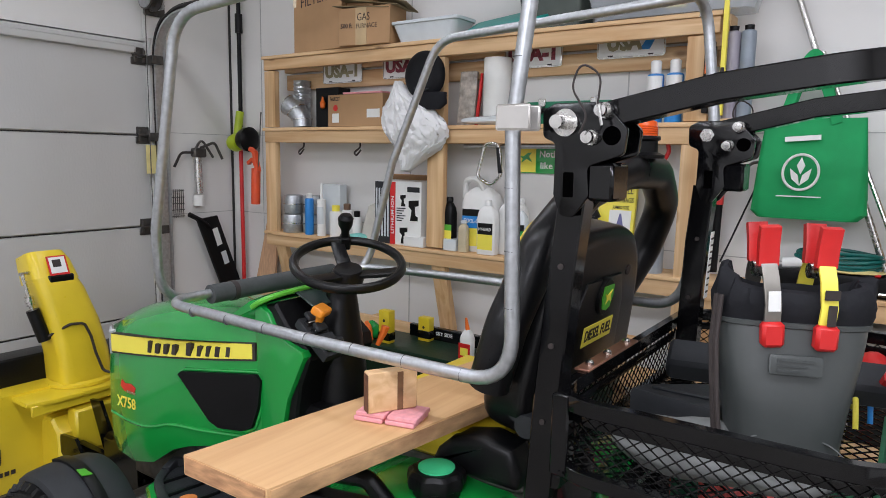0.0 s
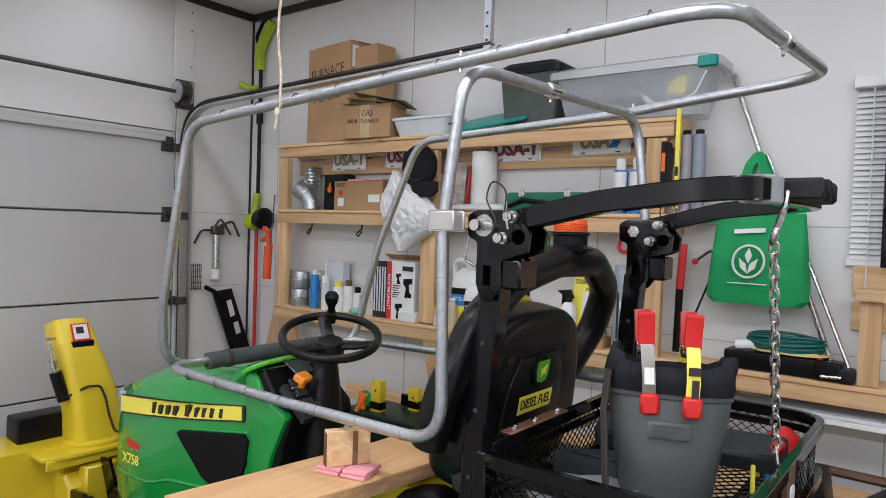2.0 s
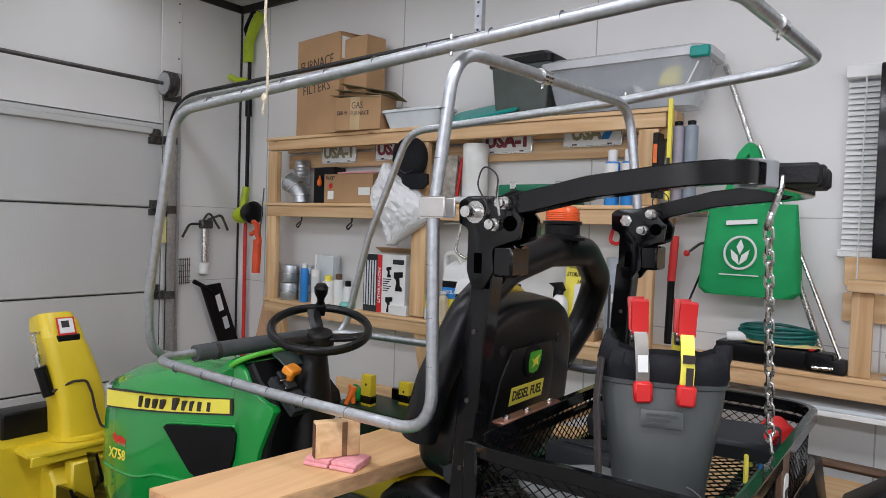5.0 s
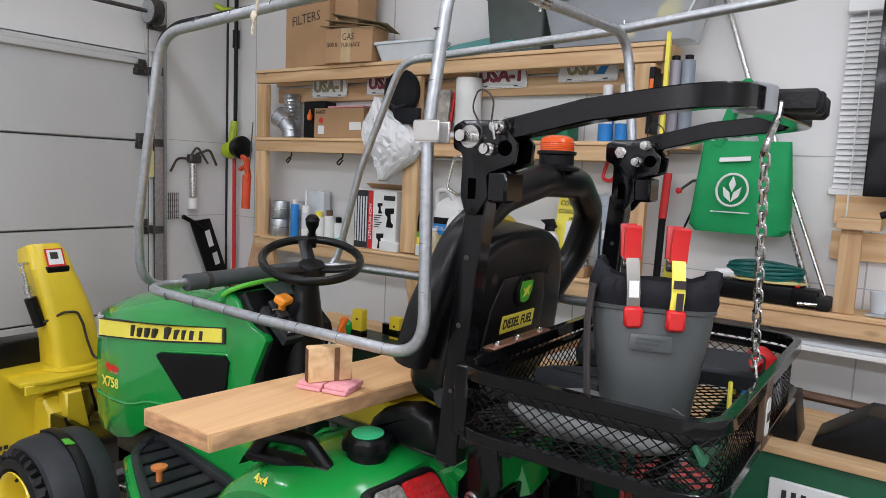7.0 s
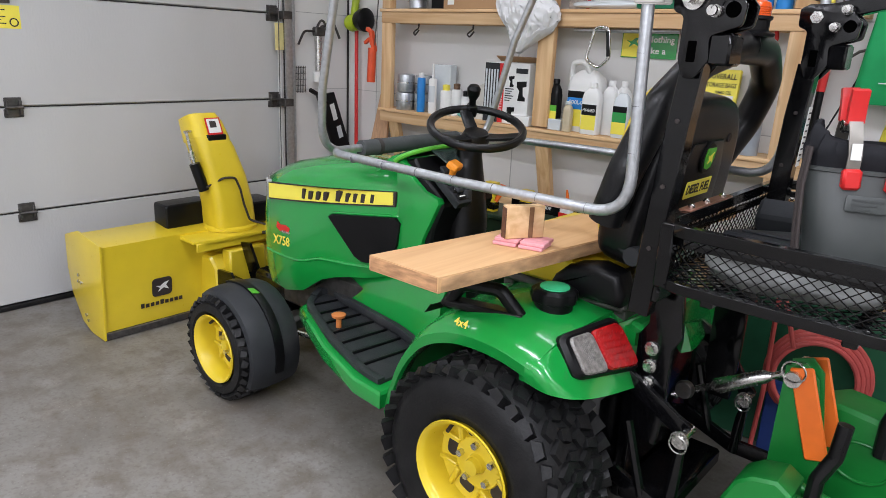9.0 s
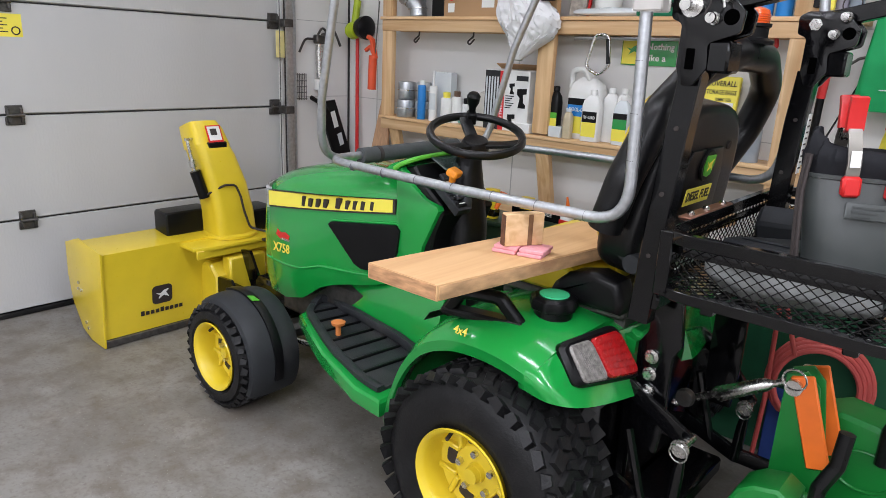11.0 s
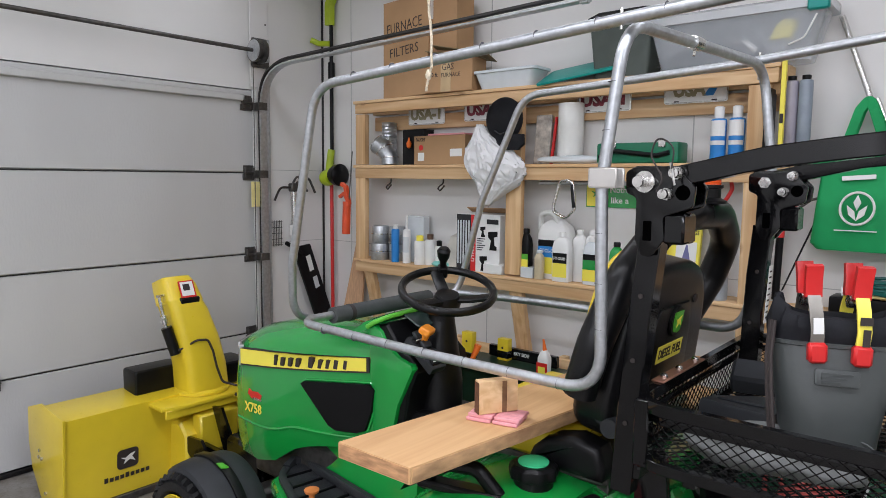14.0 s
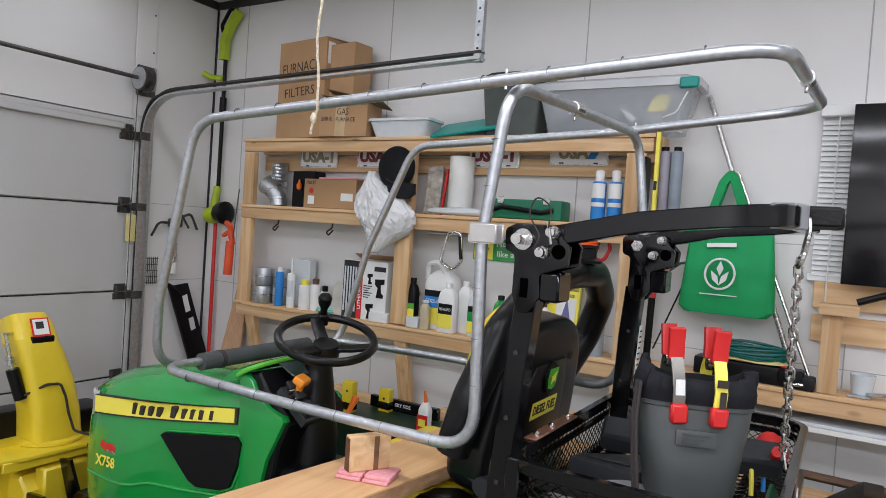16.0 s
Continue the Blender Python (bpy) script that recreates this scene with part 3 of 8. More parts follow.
part("side_vent", flank(B(), [(-2.30, 0.797), (-2.28, 0.810), (-2.14, 0.827), (-1.976, 0.845), (-1.953, 0.828), (-1.965, 0.745), (-1.993, 0.667), (-2.03, 0.65), (-2.127, 0.642), (-2.163, 0.658)], 0.021, 0.004), PLASTIC, hood, "black mesh side vent")
text_part("model_number", "X758", 0.058, facing(-2.612, hood_y(-2.612) - 0.0095, 0.626, dxy.y, -dxy.x), DECAL, hood, "yellow model number", 0.001, 0.105)
part("emblem", flank(B(), [(-2.660, 0.68), (-2.630, 0.665), (-2.600, 0.67), (-2.570, 0.67), (-2.560, 0.69), (-2.590, 0.70), (-2.630, 0.695), (-2.650, 0.705)], 0.008, 0.003), RED, hood, "red and silver badge")
part("emblem_bar", flank(B(), [(-2.625, 0.664), (-2.560, 0.664), (-2.560, 0.673), (-2.615, 0.673)], 0.009, 0.003), STEEL, hood)
part("headlight", loft(B(), [[(-2.805 + abs(a) * 0.05, YC - 0.10 - a * 0.115, 0.80 + b) for a, b in ((0, 0), (0.5, 0), (1, 0.01), (1, 0.09), (0.5, 0.10), (0, 0.10))], [(-2.79 + abs(a) * 0.05, YC - 0.10 - a * 0.115, 0.80 + b) for a, b in ((0, 0), (0.5, 0), (1, 0.01), (1, 0.09), (0.5, 0.10), (0, 0.10))]]), CLEARL, hood)
part("corner_headlight", flank(B(), [(-2.785, 0.80), (-2.722, 0.79), (-2.722, 0.872), (-2.782, 0.876)], 0.011, 0.004), mat("headlight_lens", (0.55, 0.56, 0.56), 0.15, var=0.2, scale=80, coat=0.4), hood, "clear corner headlight")
part("grille", box(B(), -2.812, -2.79, YC - 0.15, YC + 0.15, 0.50, 0.78, 0.01), PLASTIC, tra)
# rear cowl of the hood and dash
COWL = [(-1.985, 1.045), (-1.975, 1.076), (-1.925, 1.05), (-1.90, 1.01), (-1.84, 0.97), (-1.775, 0.952), (-1.768, 0.935), (-1.79, 0.89), (-1.84, 0.79), (-1.87, 0.66), (-1.90, 0.62), (-1.96, 0.62)]
bm = B()
prism(bm, COWL, "y", YC - 0.180, YC - 0.143, 0.008)
part("cowl_side", bm, GREEN, tra)
arc = [Vector((-1.99 + 0.095 * math.sin(a) ** 0.7, YC - 0.19 * math.cos(a), 1.062 + 0.058 * math.sin(a) ** 0.6)) for a in np.linspace(0.02, math.pi - 0.02, 21)]
part("visor", loft(B(), [[p + Vector((-0.10, 0, -0.045)), p + Vector((-0.04, 0, -0.008)), p, p + Vector((0, 0, -0.014)), p + Vector((-0.10, 0, -0.06))] for p in arc]), GREEN, tra, "green visor over the dashboard")
part("cowl_rim", tube(B(), [p + Vector((0.002, 0, -0.006)) for p in arc], 0.009, 8), LIME, tra, "bright green cowl rim")
bm = B()
prism(bm, [(-1.99, 1.06), (-1.91, 1.08), (-1.86, 1.02), (-1.775, 0.955), (-1.765, 0.92), (-1.80, 0.84), (-1.84, 0.60), (-1.95, 0.55), (-2.0, 0.8)], "y", YC - 0.162, YC + 0.14, 0.02, 3)
dash = part("dash", bm, PLASTIC, tra, "black dashboard")
part("display", xf(box(B(), -0.05, 0.05, -0.07, 0.07, -0.003, 0.006, 0.004), Matrix.Translation((-1.865, YC - 0.02, 1.088)) @ pose(0, 0, 0, 0, 25, 0)), mat("screen", (0.03, 0.05, 0.045), 0.15), dash)
for k in range(3):
    part("switch", xf(box(B(), -0.016, 0.016, -0.022, 0.022, -0.002, 0.012, 0.004), Matrix.Translation((-1.80 + 0.035 * k, YC - 0.115, 1.045 - 0.028 * k)) @ pose(0, 0, 0, 0, 40, 0)), GREYPL, dash)
bm = xf(box(B(), -0.022, 0.022, -0.034, 0.034, -0.014, 0.014, 0.012, 3), Matrix.Translation((-1.757, YC - 0.115, 1.07)) @ pose(0, 0, 0, 0, 28, 20))
tube(bm, [(-1.757, YC - 0.115, 1.068), (-1.775, YC - 0.108, 1.03), (-1.80, YC - 0.10, 0.99)], [0.016, 0.011, 0.011], 10)
part("pto_knob", bm, mat("pto_orange", (0.8, 0.27, 0.02), 0.4), dash, "orange pull knob")
part("key_knob", lathe(B(), [(0.0, 0.02), (0.02, 0.018), (0.024, 0.0), (0.024, -0.02)], (-1.72, YC - 0.09, 0.97), "z", 14), GREYPL, dash)
part("lever", tube(B(), [(-1.77, YC + 0.16, 0.90), (-1.755, YC + 0.175, 0.945), (-1.75, YC + 0.18, 0.965)], [0.008, 0.013, 0.015], 8), ORANGE, dash, "orange control lever")
# steering wheel
MW = Matrix.Translation((-1.80, 1.67, 1.19)) @ pose(0, 0, 0, 0, 0, -41) @ pose(0, 0, 0, 0, 18, 0) @ pose(0, 0, 0, 0, 0, 88)
sp_m = Matrix.Translation((-1.752, YC - 0.118, 0.985)) @ pose(0, 0, 0, 0, 38, 0)
part("switch_panel", xf(box(B(), -0.085, 0.07, -0.04, 0.036, -0.02, 0.010, 0.005, 2), sp_m), GREYPL, dash, "dark grey switch panel")
for k in range(4):
    part("switch", xf(box(B(), -0.070 + 0.034 * k, -0.045 + 0.034 * k, -0.030, 0.026, 0.008, 0.016, 0.003), sp_m), PLASTIC, dash)
    part("switch_mark", xf(box(B(), -0.060 + 0.034 * k, -0.056 + 0.034 * k, -0.020, 0.010, 0.0155, 0.0168), sp_m), PAPERW, dash)
part("steering_column", tube(B(), [(-1.80, 1.63, 0.60), (-1.80, 1.64, 0.85), (-1.82, 1.65, 0.99), (-1.825, 1.665, 1.09), (-1.81, 1.67, 1.165)], [0.085, 0.08, 0.07, 0.05, 0.036], 18), PLASTIC, tra)
bm = B()
tube(bm, [(0.172 * math.cos(2 * math.pi * k / 44), 0.172 * math.sin(2 * math.pi * k / 44), 0) for k in range(44)], 0.0155, 10, closed=True)
wheel = part("steering_wheel", xf(bm, MW), VINYL, tra, "black three-spoke steering wheel")
bm = B()
for a in (100, 220, 340):
    c, s = math.cos(radians(a)), math.sin(radians(a))
    flatbar(bm, [(0.03 * c, 0.03 * s, -0.035), (0.10 * c, 0.10 * s, -0.02), (0.165 * c, 0.165 * s, 0)], 0.045, 0.012, (0, 0, 1))
lathe(bm, [(0.0, -0.012), (0.045, -0.018), (0.055, -0.04), (0.05, -0.07)], (0, 0, 0), "z", 20)
part("spokes", xf(bm, MW), VINYL, wheel)
bm = B()
lathe(bm, [(0.012, -0.015), (0.014, 0.03), (0.024, 0.05), (0.027, 0.075), (0.018, 0.088), (0.0, 0.09)], (0, 0.168, 0.01), "z", 16)
box(bm, -0.018, 0.018, 0.145, 0.19, -0.025, 0.02, 0.005)
part("spinner_knob", xf(bm, MW), PLASTIC, wheel, "black spinner knob")
part("stalk", tube(B(), [(-1.91, YC, 1.11), (-1.90, YC + 0.16, 1.12)], 0.012, 8), PLASTIC, tra)

# running boards
bm = B()
prism(bm, [(-2.47, 1.50), (-2.40, 1.30), (-2.25, 1.225), (-2.03, 1.125), (-1.76, 1.04), (-1.62, 1.03), (-1.62, 1.50)], "z", 0.335, 0.40, 0.02, 3)
fb = part("running_board", bm, GREEN, tra, "green running board with black rubber mat")
BOX_, BOY_ = [-2.47, -2.40, -2.25, -2.03, -1.76, -1.62], [1.50, 1.30, 1.225, 1.125, 1.04, 1.03]
BIX_, BIY_ = [-2.46, -2.3, -2.1, -1.9, -1.66], [1.515, 1.455, 1.425, 1.395, 1.325]


def board_out(x):
    return float(np.interp(x, BOX_, BOY_)) + 0.04


def board_in(x):
    return float(np.interp(x, BIX_, BIY_)) - 0.004


bxs = [-2.415, -2.36, -2.28, -2.2, -2.1, -2.0, -1.9, -1.8, -1.72, -1.665]
mt = part("mat", prism(B(), [(x, board_out(x)) for x in bxs] + [(x, board_in(x)) for x in reversed(bxs)], "z", 0.396, 0.411, 0.002), GREYPL, fb, "dusty dark grey ribbed rubber mat")
edge_o = catmull([(x, board_out(x) + 0.006, 0.412) for x in bxs], 3)
edge_i = catmull([(x, board_in(x) - 0.004, 0.414 + 0.016 * min(1, (x + 2.415) / 0.2)) for x in bxs], 3)
part("outer_rim", flatbar(B(), edge_o, 0.030, 0.018), GREYPL, mt)
part("inner_rim", flatbar(B(), edge_i, 0.024, 0.034), GREYPL, mt)
part("toe_rim", flatbar(B(), [edge_o[0], edge_o[0].lerp(edge_i[0], 0.5) + Vector((-0.02, 0, 0.012)), edge_i[0]], 0.03, 0.03), GREYPL, mt)
for k in range(7):
    x0 = -2.335 + 0.092 * k
    part("tread", flatbar(B(), [(x0 - 0.01, board_out(x0) + 0.022, 0.414), (x0 + 0.012, board_in(x0 + 0.012) - 0.02, 0.414)], 0.013, 0.009), PLASTIC, mt)
part("pedal", lathe(B(), [(0.011, 0.0), (0.011, 0.045), (0.026, 0.05), (0.028, 0.06), (0.0, 0.066)], (-2.10, 1.262, 0.405), "z", 18), mat("faded_orange", (0.62, 0.20, 0.05), 0.55), fb, "faded orange foot pedal")
bm = B()
prism(bm, [(-2.47, 2 * YC - 1.50), (-2.40, 2 * YC - 1.30), (-2.03, 2 * YC - 1.125), (-1.62, 2 * YC - 1.03), (-1.62, 2 * YC - 1.50)], "z", 0.335, 0.40, 0.02, 3)
part("running_board", bm, GREEN, tra)
part("inner_fairing", loft(B(), [[(x, y, 0.40), (x, 1.8, 0.40), (x, 1.8, zt), (x, y + 0.11, zt), (x, y + 0.055, zt - 0.02), (x, y + 0.025, zt - 0.07)] for x, y, zt in ((-2.46, 1.52, 0.47), (-2.38, 1.49, 0.56), (-2.3, 1.46, 0.60), (-2.1, 1.43, 0.615), (-1.9, 1.40, 0.64), (-1.66, 1.33, 0.69))]), GREEN, tra)


# rear fenders
def fender(sgn):
    def Y(y):
        return y if sgn < 0 else 2 * YC - y
    prof = [(-1.625, 0.33), (-1.60, 0.43), (-1.555, 0.54), (-1.48, 0.635), (-1.38, 0.685), (-1.28, 0.70), (-1.18, 0.695), (-1.09, 0.675), (-1.075, 0.672)]
    rings = []
    for x, z in [(p.x, p.z) for p in catmull([(a, 0, b) for a, b in prof], 4)]:
        rings.append([(x, Y(1.062), z - 0.035), (x, Y(1.055), z), (x + 0.004, Y(1.075), z + 0.028), (x + 0.01, Y(1.14), z + 0.055), (x + 0.02, Y(1.25), z + 0.075), (x + 0.03, Y(1.42), z + 0.085), (x + 0.03, Y(1.42), z + 0.06), (x + 0.02, Y(1.25), z + 0.05), (x + 0.012, Y(1.14), z + 0.03), (x + 0.008, Y(1.085), z - 0.005), (x + 0.004, Y(1.078), z - 0.035)])
    return loft(B(), rings)


fl = part("fender", fender(-1), GREEN, tra, "glossy green rear fender")
part("fender", fender(1), GREEN, tra)
part("rear_deck", loft(B(), [[(x, 1.40, z), (x, 2 * YC - 1.40, z), (x, 2 * YC - 1.40, z - 0.04), (x, 1.40, z - 0.04)] for x, z in ((-1.62, 0.60), (-1.45, 0.735), (-1.28, 0.782), (-1.1, 0.765), (-0.96, 0.715))]), GREEN, tra)
# rear face of the fender, with the lamp
SKIRT = [((-1.10, 1.14, 0.731), (-1.10, 1.075, 0.704), (-1.10, 1.054, 0.672), (-1.10, 1.060, 0.632)),
         ((-1.075, 1.145, 0.727), (-1.06, 1.085, 0.698), (-1.045, 1.060, 0.662), (-1.035, 1.064, 0.621)),
         ((-1.062, 1.16, 0.724), (-1.042, 1.118, 0.692), (-1.012, 1.092, 0.652), (-0.988, 1.095, 0.613)),
         ((-1.052, 1.20, 0.727), (-1.028, 1.165, 0.691), (-0.998, 1.15, 0.647), (-0.964, 1.145, 0.602)),
         ((-1.042, 1.25, 0.730), (-1.018, 1.24, 0.692), (-0.987, 1.23, 0.643), (-0.950, 1.22, 0.587)),
         ((-1.020, 1.33, 0.735), (-0.999, 1.33, 0.695), (-0.970, 1.325, 0.641), (-0.935, 1.32, 0.574)),
         ((-0.998, 1.42, 0.739), (-0.981, 1.42, 0.699), (-0.956, 1.42, 0.639), (-0.923, 1.42, 0.563)),
         ((-0.990, 1.49, 0.740), (-0.974, 1.49, 0.700), (-0.950, 1.49, 0.640), (-0.918, 1.49, 0.563))]
for sgn in (-1, 1):
    rings = []
    cols = [catmull(col, 4) for col in SKIRT]
    grid = [catmull([c[i] for c in cols], 4) for i in range(len(cols[0]))]
    for col in zip(*grid):
        back = [(x - 0.03, y + 0.02, z - 0.012) for x, y, z in reversed(col)]
        rings.append([(x, y if sgn < 0 else 2 * YC - y, z) for x, y, z in list(col) + back])
    part("fender_skirt", loft(B(), rings), GREEN, tra)
LA, LB, LC, LD = (Vector(v) for v in ((-1.056, 1.186, 0.726), (-1.012, 1.348, 0.736), (-0.957, 1.388, 0.622), (-1.0, 1.187, 0.645)))
LN = (LD - LA).cross(LB - LA).normalized()
LN = LN if LN.x > 0 else -LN
LA, LB, LC, LD = (v + LN * 0.012 for v in (LA, LB, LC, LD))


def lamp_quad(u0, u1, v0, v1, out, n=4):
    """Points round a patch of the lamp's face; u runs across, v down."""
    def at(u, v):
        return LA.lerp(LB, u).lerp(LD.lerp(LC, u), v) + LN * out
    cu, cv, ru, rv = (u0 + u1) / 2, (v0 + v1) / 2, (u1 - u0), (v1 - v0)
    return [at(cu + a * ru, cv + b * rv) for a, b in rrect(1, 1, 0.16, n)]


tl = part("tail_lamp", loft(B(), [lamp_quad(-0.24, 1.10, -0.22, 1.14, -0.05), lamp_quad(-0.24, 1.10, -0.22, 1.14, 0.003), lamp_quad(-0.17, 1.05, -0.13, 1.07, 0.014)]), PLASTIC, tra, "tail lamp in a black housing")
part("clear_lens", loft(B(), [lamp_quad(-0.1, 0.38, -0.06, 1.04, 0.0), lamp_quad(-0.1, 0.38, -0.06, 1.04, 0.018), lamp_quad(-0.07, 0.365, -0.02, 1.0, 0.023)]), CLEARL, tl, "clear ribbed lens")
part("red_lens", loft(B(), [lamp_quad(0.37, 1.02, -0.06, 1.04, 0.0), lamp_quad(0.37, 1.02, -0.06, 1.04, 0.019), lamp_quad(0.39, 0.99, -0.02, 1.0, 0.026)]), REDL, tl, "red tail lens")
bm = B()
for k in range(9):
    tube(bm, [LA.lerp(LB, 0.05 + 0.035 * k).lerp(LD.lerp(LC, 0.05 + 0.035 * k), 0.1) + LN * 0.0225, LA.lerp(LB, 0.05 + 0.035 * k).lerp(LD.lerp(LC, 0.05 + 0.035 * k), 0.9) + LN * 0.0225], 0.0012, 5)
tagged(part("lens_ribs", bm, CLEARL, tl), kind="stuff")
bm = B()
for k in range(7):
    for j in range(5):
        u, v = 0.47 + 0.075 * k, 0.15 + 0.17 * j
        lathe(bm, [(0.0045, 0.0), (0.0, 0.0015)], LA.lerp(LB, u).lerp(LD.lerp(LC, u), v) + LN * 0.0255, "x", 6)
tagged(part("lens_facets", bm, mat("red_facet", (0.5, 0.015, 0.015), 0.25), tl), kind="stuff")
text_part("drive_badge", "4x4", 0.034, facing(-1.33, 1.064, 0.727, 0, -1, 0.45), DECAL, fl, "yellow drive badge", 0.001, 0.048)
bm = B()
tube(bm, fillet([(-1.435, 1.125, 0.74), (-1.385, 1.13, 0.815), (-1.27, 1.16, 0.82), (-1.21, 1.185, 0.745)], 0.04), 0.021, 10)
xf_box = xf(box(B(), -0.13, 0.13, -0.028, 0.028, -0.012, 0.014, 0.008), Matrix.Translation((-1.322, 1.155, 0.748)) @ pose(0, 0, 0, 0, 0, 14))
MEH = bpy.data.meshes.new("tmp")
xf_box.to_mesh(MEH)
xf_box.free()
bm.from_mesh(MEH)
bpy.data.meshes.remove(MEH)
part("grab_handle", bm, PLASTIC, fl, "black moulded grab handle")


def fuel_cap_mesh(c):
    """A lobed screw cap on a round neck."""
    rings = []
    for r, z in ((0.056, -0.06), (0.056, -0.005), (0.069, 0.0), (0.071, 0.012), (0.068, 0.028), (0.058, 0.036), (0.030, 0.037)):
        lob = 0.09 if z >= 0 and r > 0.05 else 0.0
        rings.append([(c[0] + r * (1 - lob * (0.5 - 0.5 * math.cos(9 * a))) * math.cos(a), c[1] + r * (1 - lob * (0.5 - 0.5 * math.cos(9 * a))) * math.sin(a), c[2] + z) for a in np.linspace(0, 2 * math.pi, 54, endpoint=False)])
    return loft(B(), rings)


wl = part("warning_decal", xf(box(B(), -0.022, 0.022, -0.06, 0.06, 0.0, 0.0015), Matrix.Translation((-1.585, 1.27, 0.653)) @ pose(0, 0, 0, 0, -52, -8)), PLASTIC, fl, "black and white warning decal")
part("decal_panel", xf(box(B(), -0.017, 0.017, 0.002, 0.055, 0.001, 0.0024), Matrix.Translation((-1.585, 1.27, 0.653)) @ pose(0, 0, 0, 0, -52, -8)), WHITED, wl)
cap = part("fuel_cap", fuel_cap_mesh((-1.17, 1.285, 0.79)), PLASTIC, fl, "ribbed black fuel cap with green disc")
part("cap_disc", lathe(B(), [(0.043, 0.036), (0.043, 0.040), (0.0, 0.041)], (-1.17, 1.285, 0.79), "z", 24), mat("cap_green", (0.05, 0.55, 0.24), 0.5), cap)


# wheels
def wheel_at(x, y0, width, r, rim, sgn, lugs, name, parent):
    """y0: the outer face; sgn: which way the inside lies."""
    zc = r
    h = r - rim
    prof = [(rim, 0.02 * sgn), (rim + h * 0.25, 0.0), (rim + h * 0.6, 0.004 * sgn), (r - 0.03, 0.02 * sgn), (r - 0.012, 0.045 * sgn), (r - 0.012, (width - 0.045) * sgn), (r - 0.03, (width - 0.02) * sgn), (rim + h * 0.6, (width - 0.004) * sgn), (rim, (width - 0.02) * sgn)]
    w = part(name, lathe(B(), [(rim - 0.012, 0.1 * sgn), (rim - 0.004, 0.03 * sgn), (rim - 0.004, (width - 0.03) * sgn), (rim - 0.012, (width - 0.03) * sgn)], (x, y0, zc), "y", 32, False), YELLOW, parent, "yellow steel rim with a black lugged tyre")
    bm = lathe(B(), prof, (x, y0, zc), "y", 48, False)
    tyre = part("tyre", bm, RUBBER, w)
    bm = B()
    nl = lugs
    for k in range(nl):
        for row, (dy, ww, da, ln) in enumerate(((0.026, 0.06, 0.0, 0.052), (width * 0.27, 0.055, 0.5, 0.05), (width * 0.42, 0.04, 0.0, 0.046), (width * 0.58, 0.04, 0.5, 0.046), (width * 0.73, 0.055, 0.0, 0.05), (width - 0.026, 0.06, 0.5, 0.052))):
            a = 2 * math.pi * (k + da) / nl
            ln = ln * min(1.0, 3.6 * r) * (0.82 + 0.18 * ((k * 7 + row * 3) % 3))
            ww = ww * min(1.0, width / 0.28)
            if r < 0.3:
                ln, ww = ln * 0.72, ww * 0.8
            lug = box(B(), -ln * 0.45, ln * 0.45, -ww / 2, ww / 2, -0.012, 0.0135)
            for v in lug.verts:
                if v.co.z > 0:
                    v.co.x *= 0.62 if v.co.y * sgn < 0 else 0.8
                    v.co.y *= 0.84
            k_ = r / 0.33
            rr = r - 0.012 if row in (1, 2, 3, 4) else r - 0.02
            tilt = (-1 if row == 0 else 1) * 34 * sgn if row in (0, 5) else 0
            m = Matrix.Translation((x, y0 + dy * sgn, zc)) @ pose(0, 0, 0, 0, math.degrees(a), 0) @ Matrix.Translation((0, 0, rr)) @ pose(0, 0, 0, tilt, 0, (25 if row % 2 else -20))
            xf(lug, m)
            tmp = bpy.data.meshes.new("tmp")
            lug.to_mesh(tmp)
            lug.free()
            bm.from_mesh(tmp)
            bpy.data.meshes.remove(tmp)
    part("tread", bm, RUBBER, tyre)
    # dish
    s = sgn
    bm = lathe(B(), [(rim + 0.006, 0.004 * s), (rim + 0.004, -0.002 * s), (rim - 0.006, 0.004 * s), (rim - 0.014, 0.02 * s), (rim - 0.022, 0.085 * s), (rim * 0.55, 0.10 * s), (rim * 0.5, 0.085 * s), (rim * 0.2, 0.085 * s), (rim * 0.18, 0.07 * s), (0.0, 0.07 * s)], (x, y0, zc), "y", 40, False)
    part("rim", bm, YELLOW, w)
    for k in range(5):
        a = 2 * math.pi * k / 5 + 0.4
        bm = B()
        nut(bm, (x + rim * 0.38 * math.cos(a), y0 + 0.078 * s, zc + rim * 0.38 * math.sin(a)), 0.011, 0.02)
        part("lug_nut", bm, STEEL, w)
    for k in range(5):
        a = math.degrees(2 * math.pi * (k + 0.5) / 5 + 0.4)
        turn = Matrix.Translation((x, y0, zc)) @ pose(0, 0, 0, 0, a, 0)
        hole = xf(prism(B(), rrect(rim * 0.34, rim * 0.26, rim * 0.12), "y", 0.0925 * s - 0.002, 0.0925 * s + 0.002), turn @ Matrix.Translation((0, 0, rim * 0.63)))
        part("rim_hole", hole, INK, w)
        for dx in (-0.27, 0.27):
            rib = box(B(), rim * (dx - 0.055), rim * (dx + 0.055), min(0.074 * s, 0.098 * s), max(0.074 * s, 0.098 * s), rim * 0.42, rim * 0.86, 0.004)
            part("rim_rib", xf(rib, turn), YELLOW, w)
    part("hub_cap", lathe(B(), [(rim * 0.17, 0.07 * s), (rim * 0.15, 0.052 * s), (0.0, 0.05 * s)], (x, y0, zc), "y", 20), YELLOW, w)
    part("valve", tube(B(), [(x - rim * 0.5, y0 + 0.06 * s, zc + rim * 0.68), (x - rim * 0.46, y0 + 0.03 * s, zc + rim * 0.62)], 0.006, 8), INK, w)
    return w


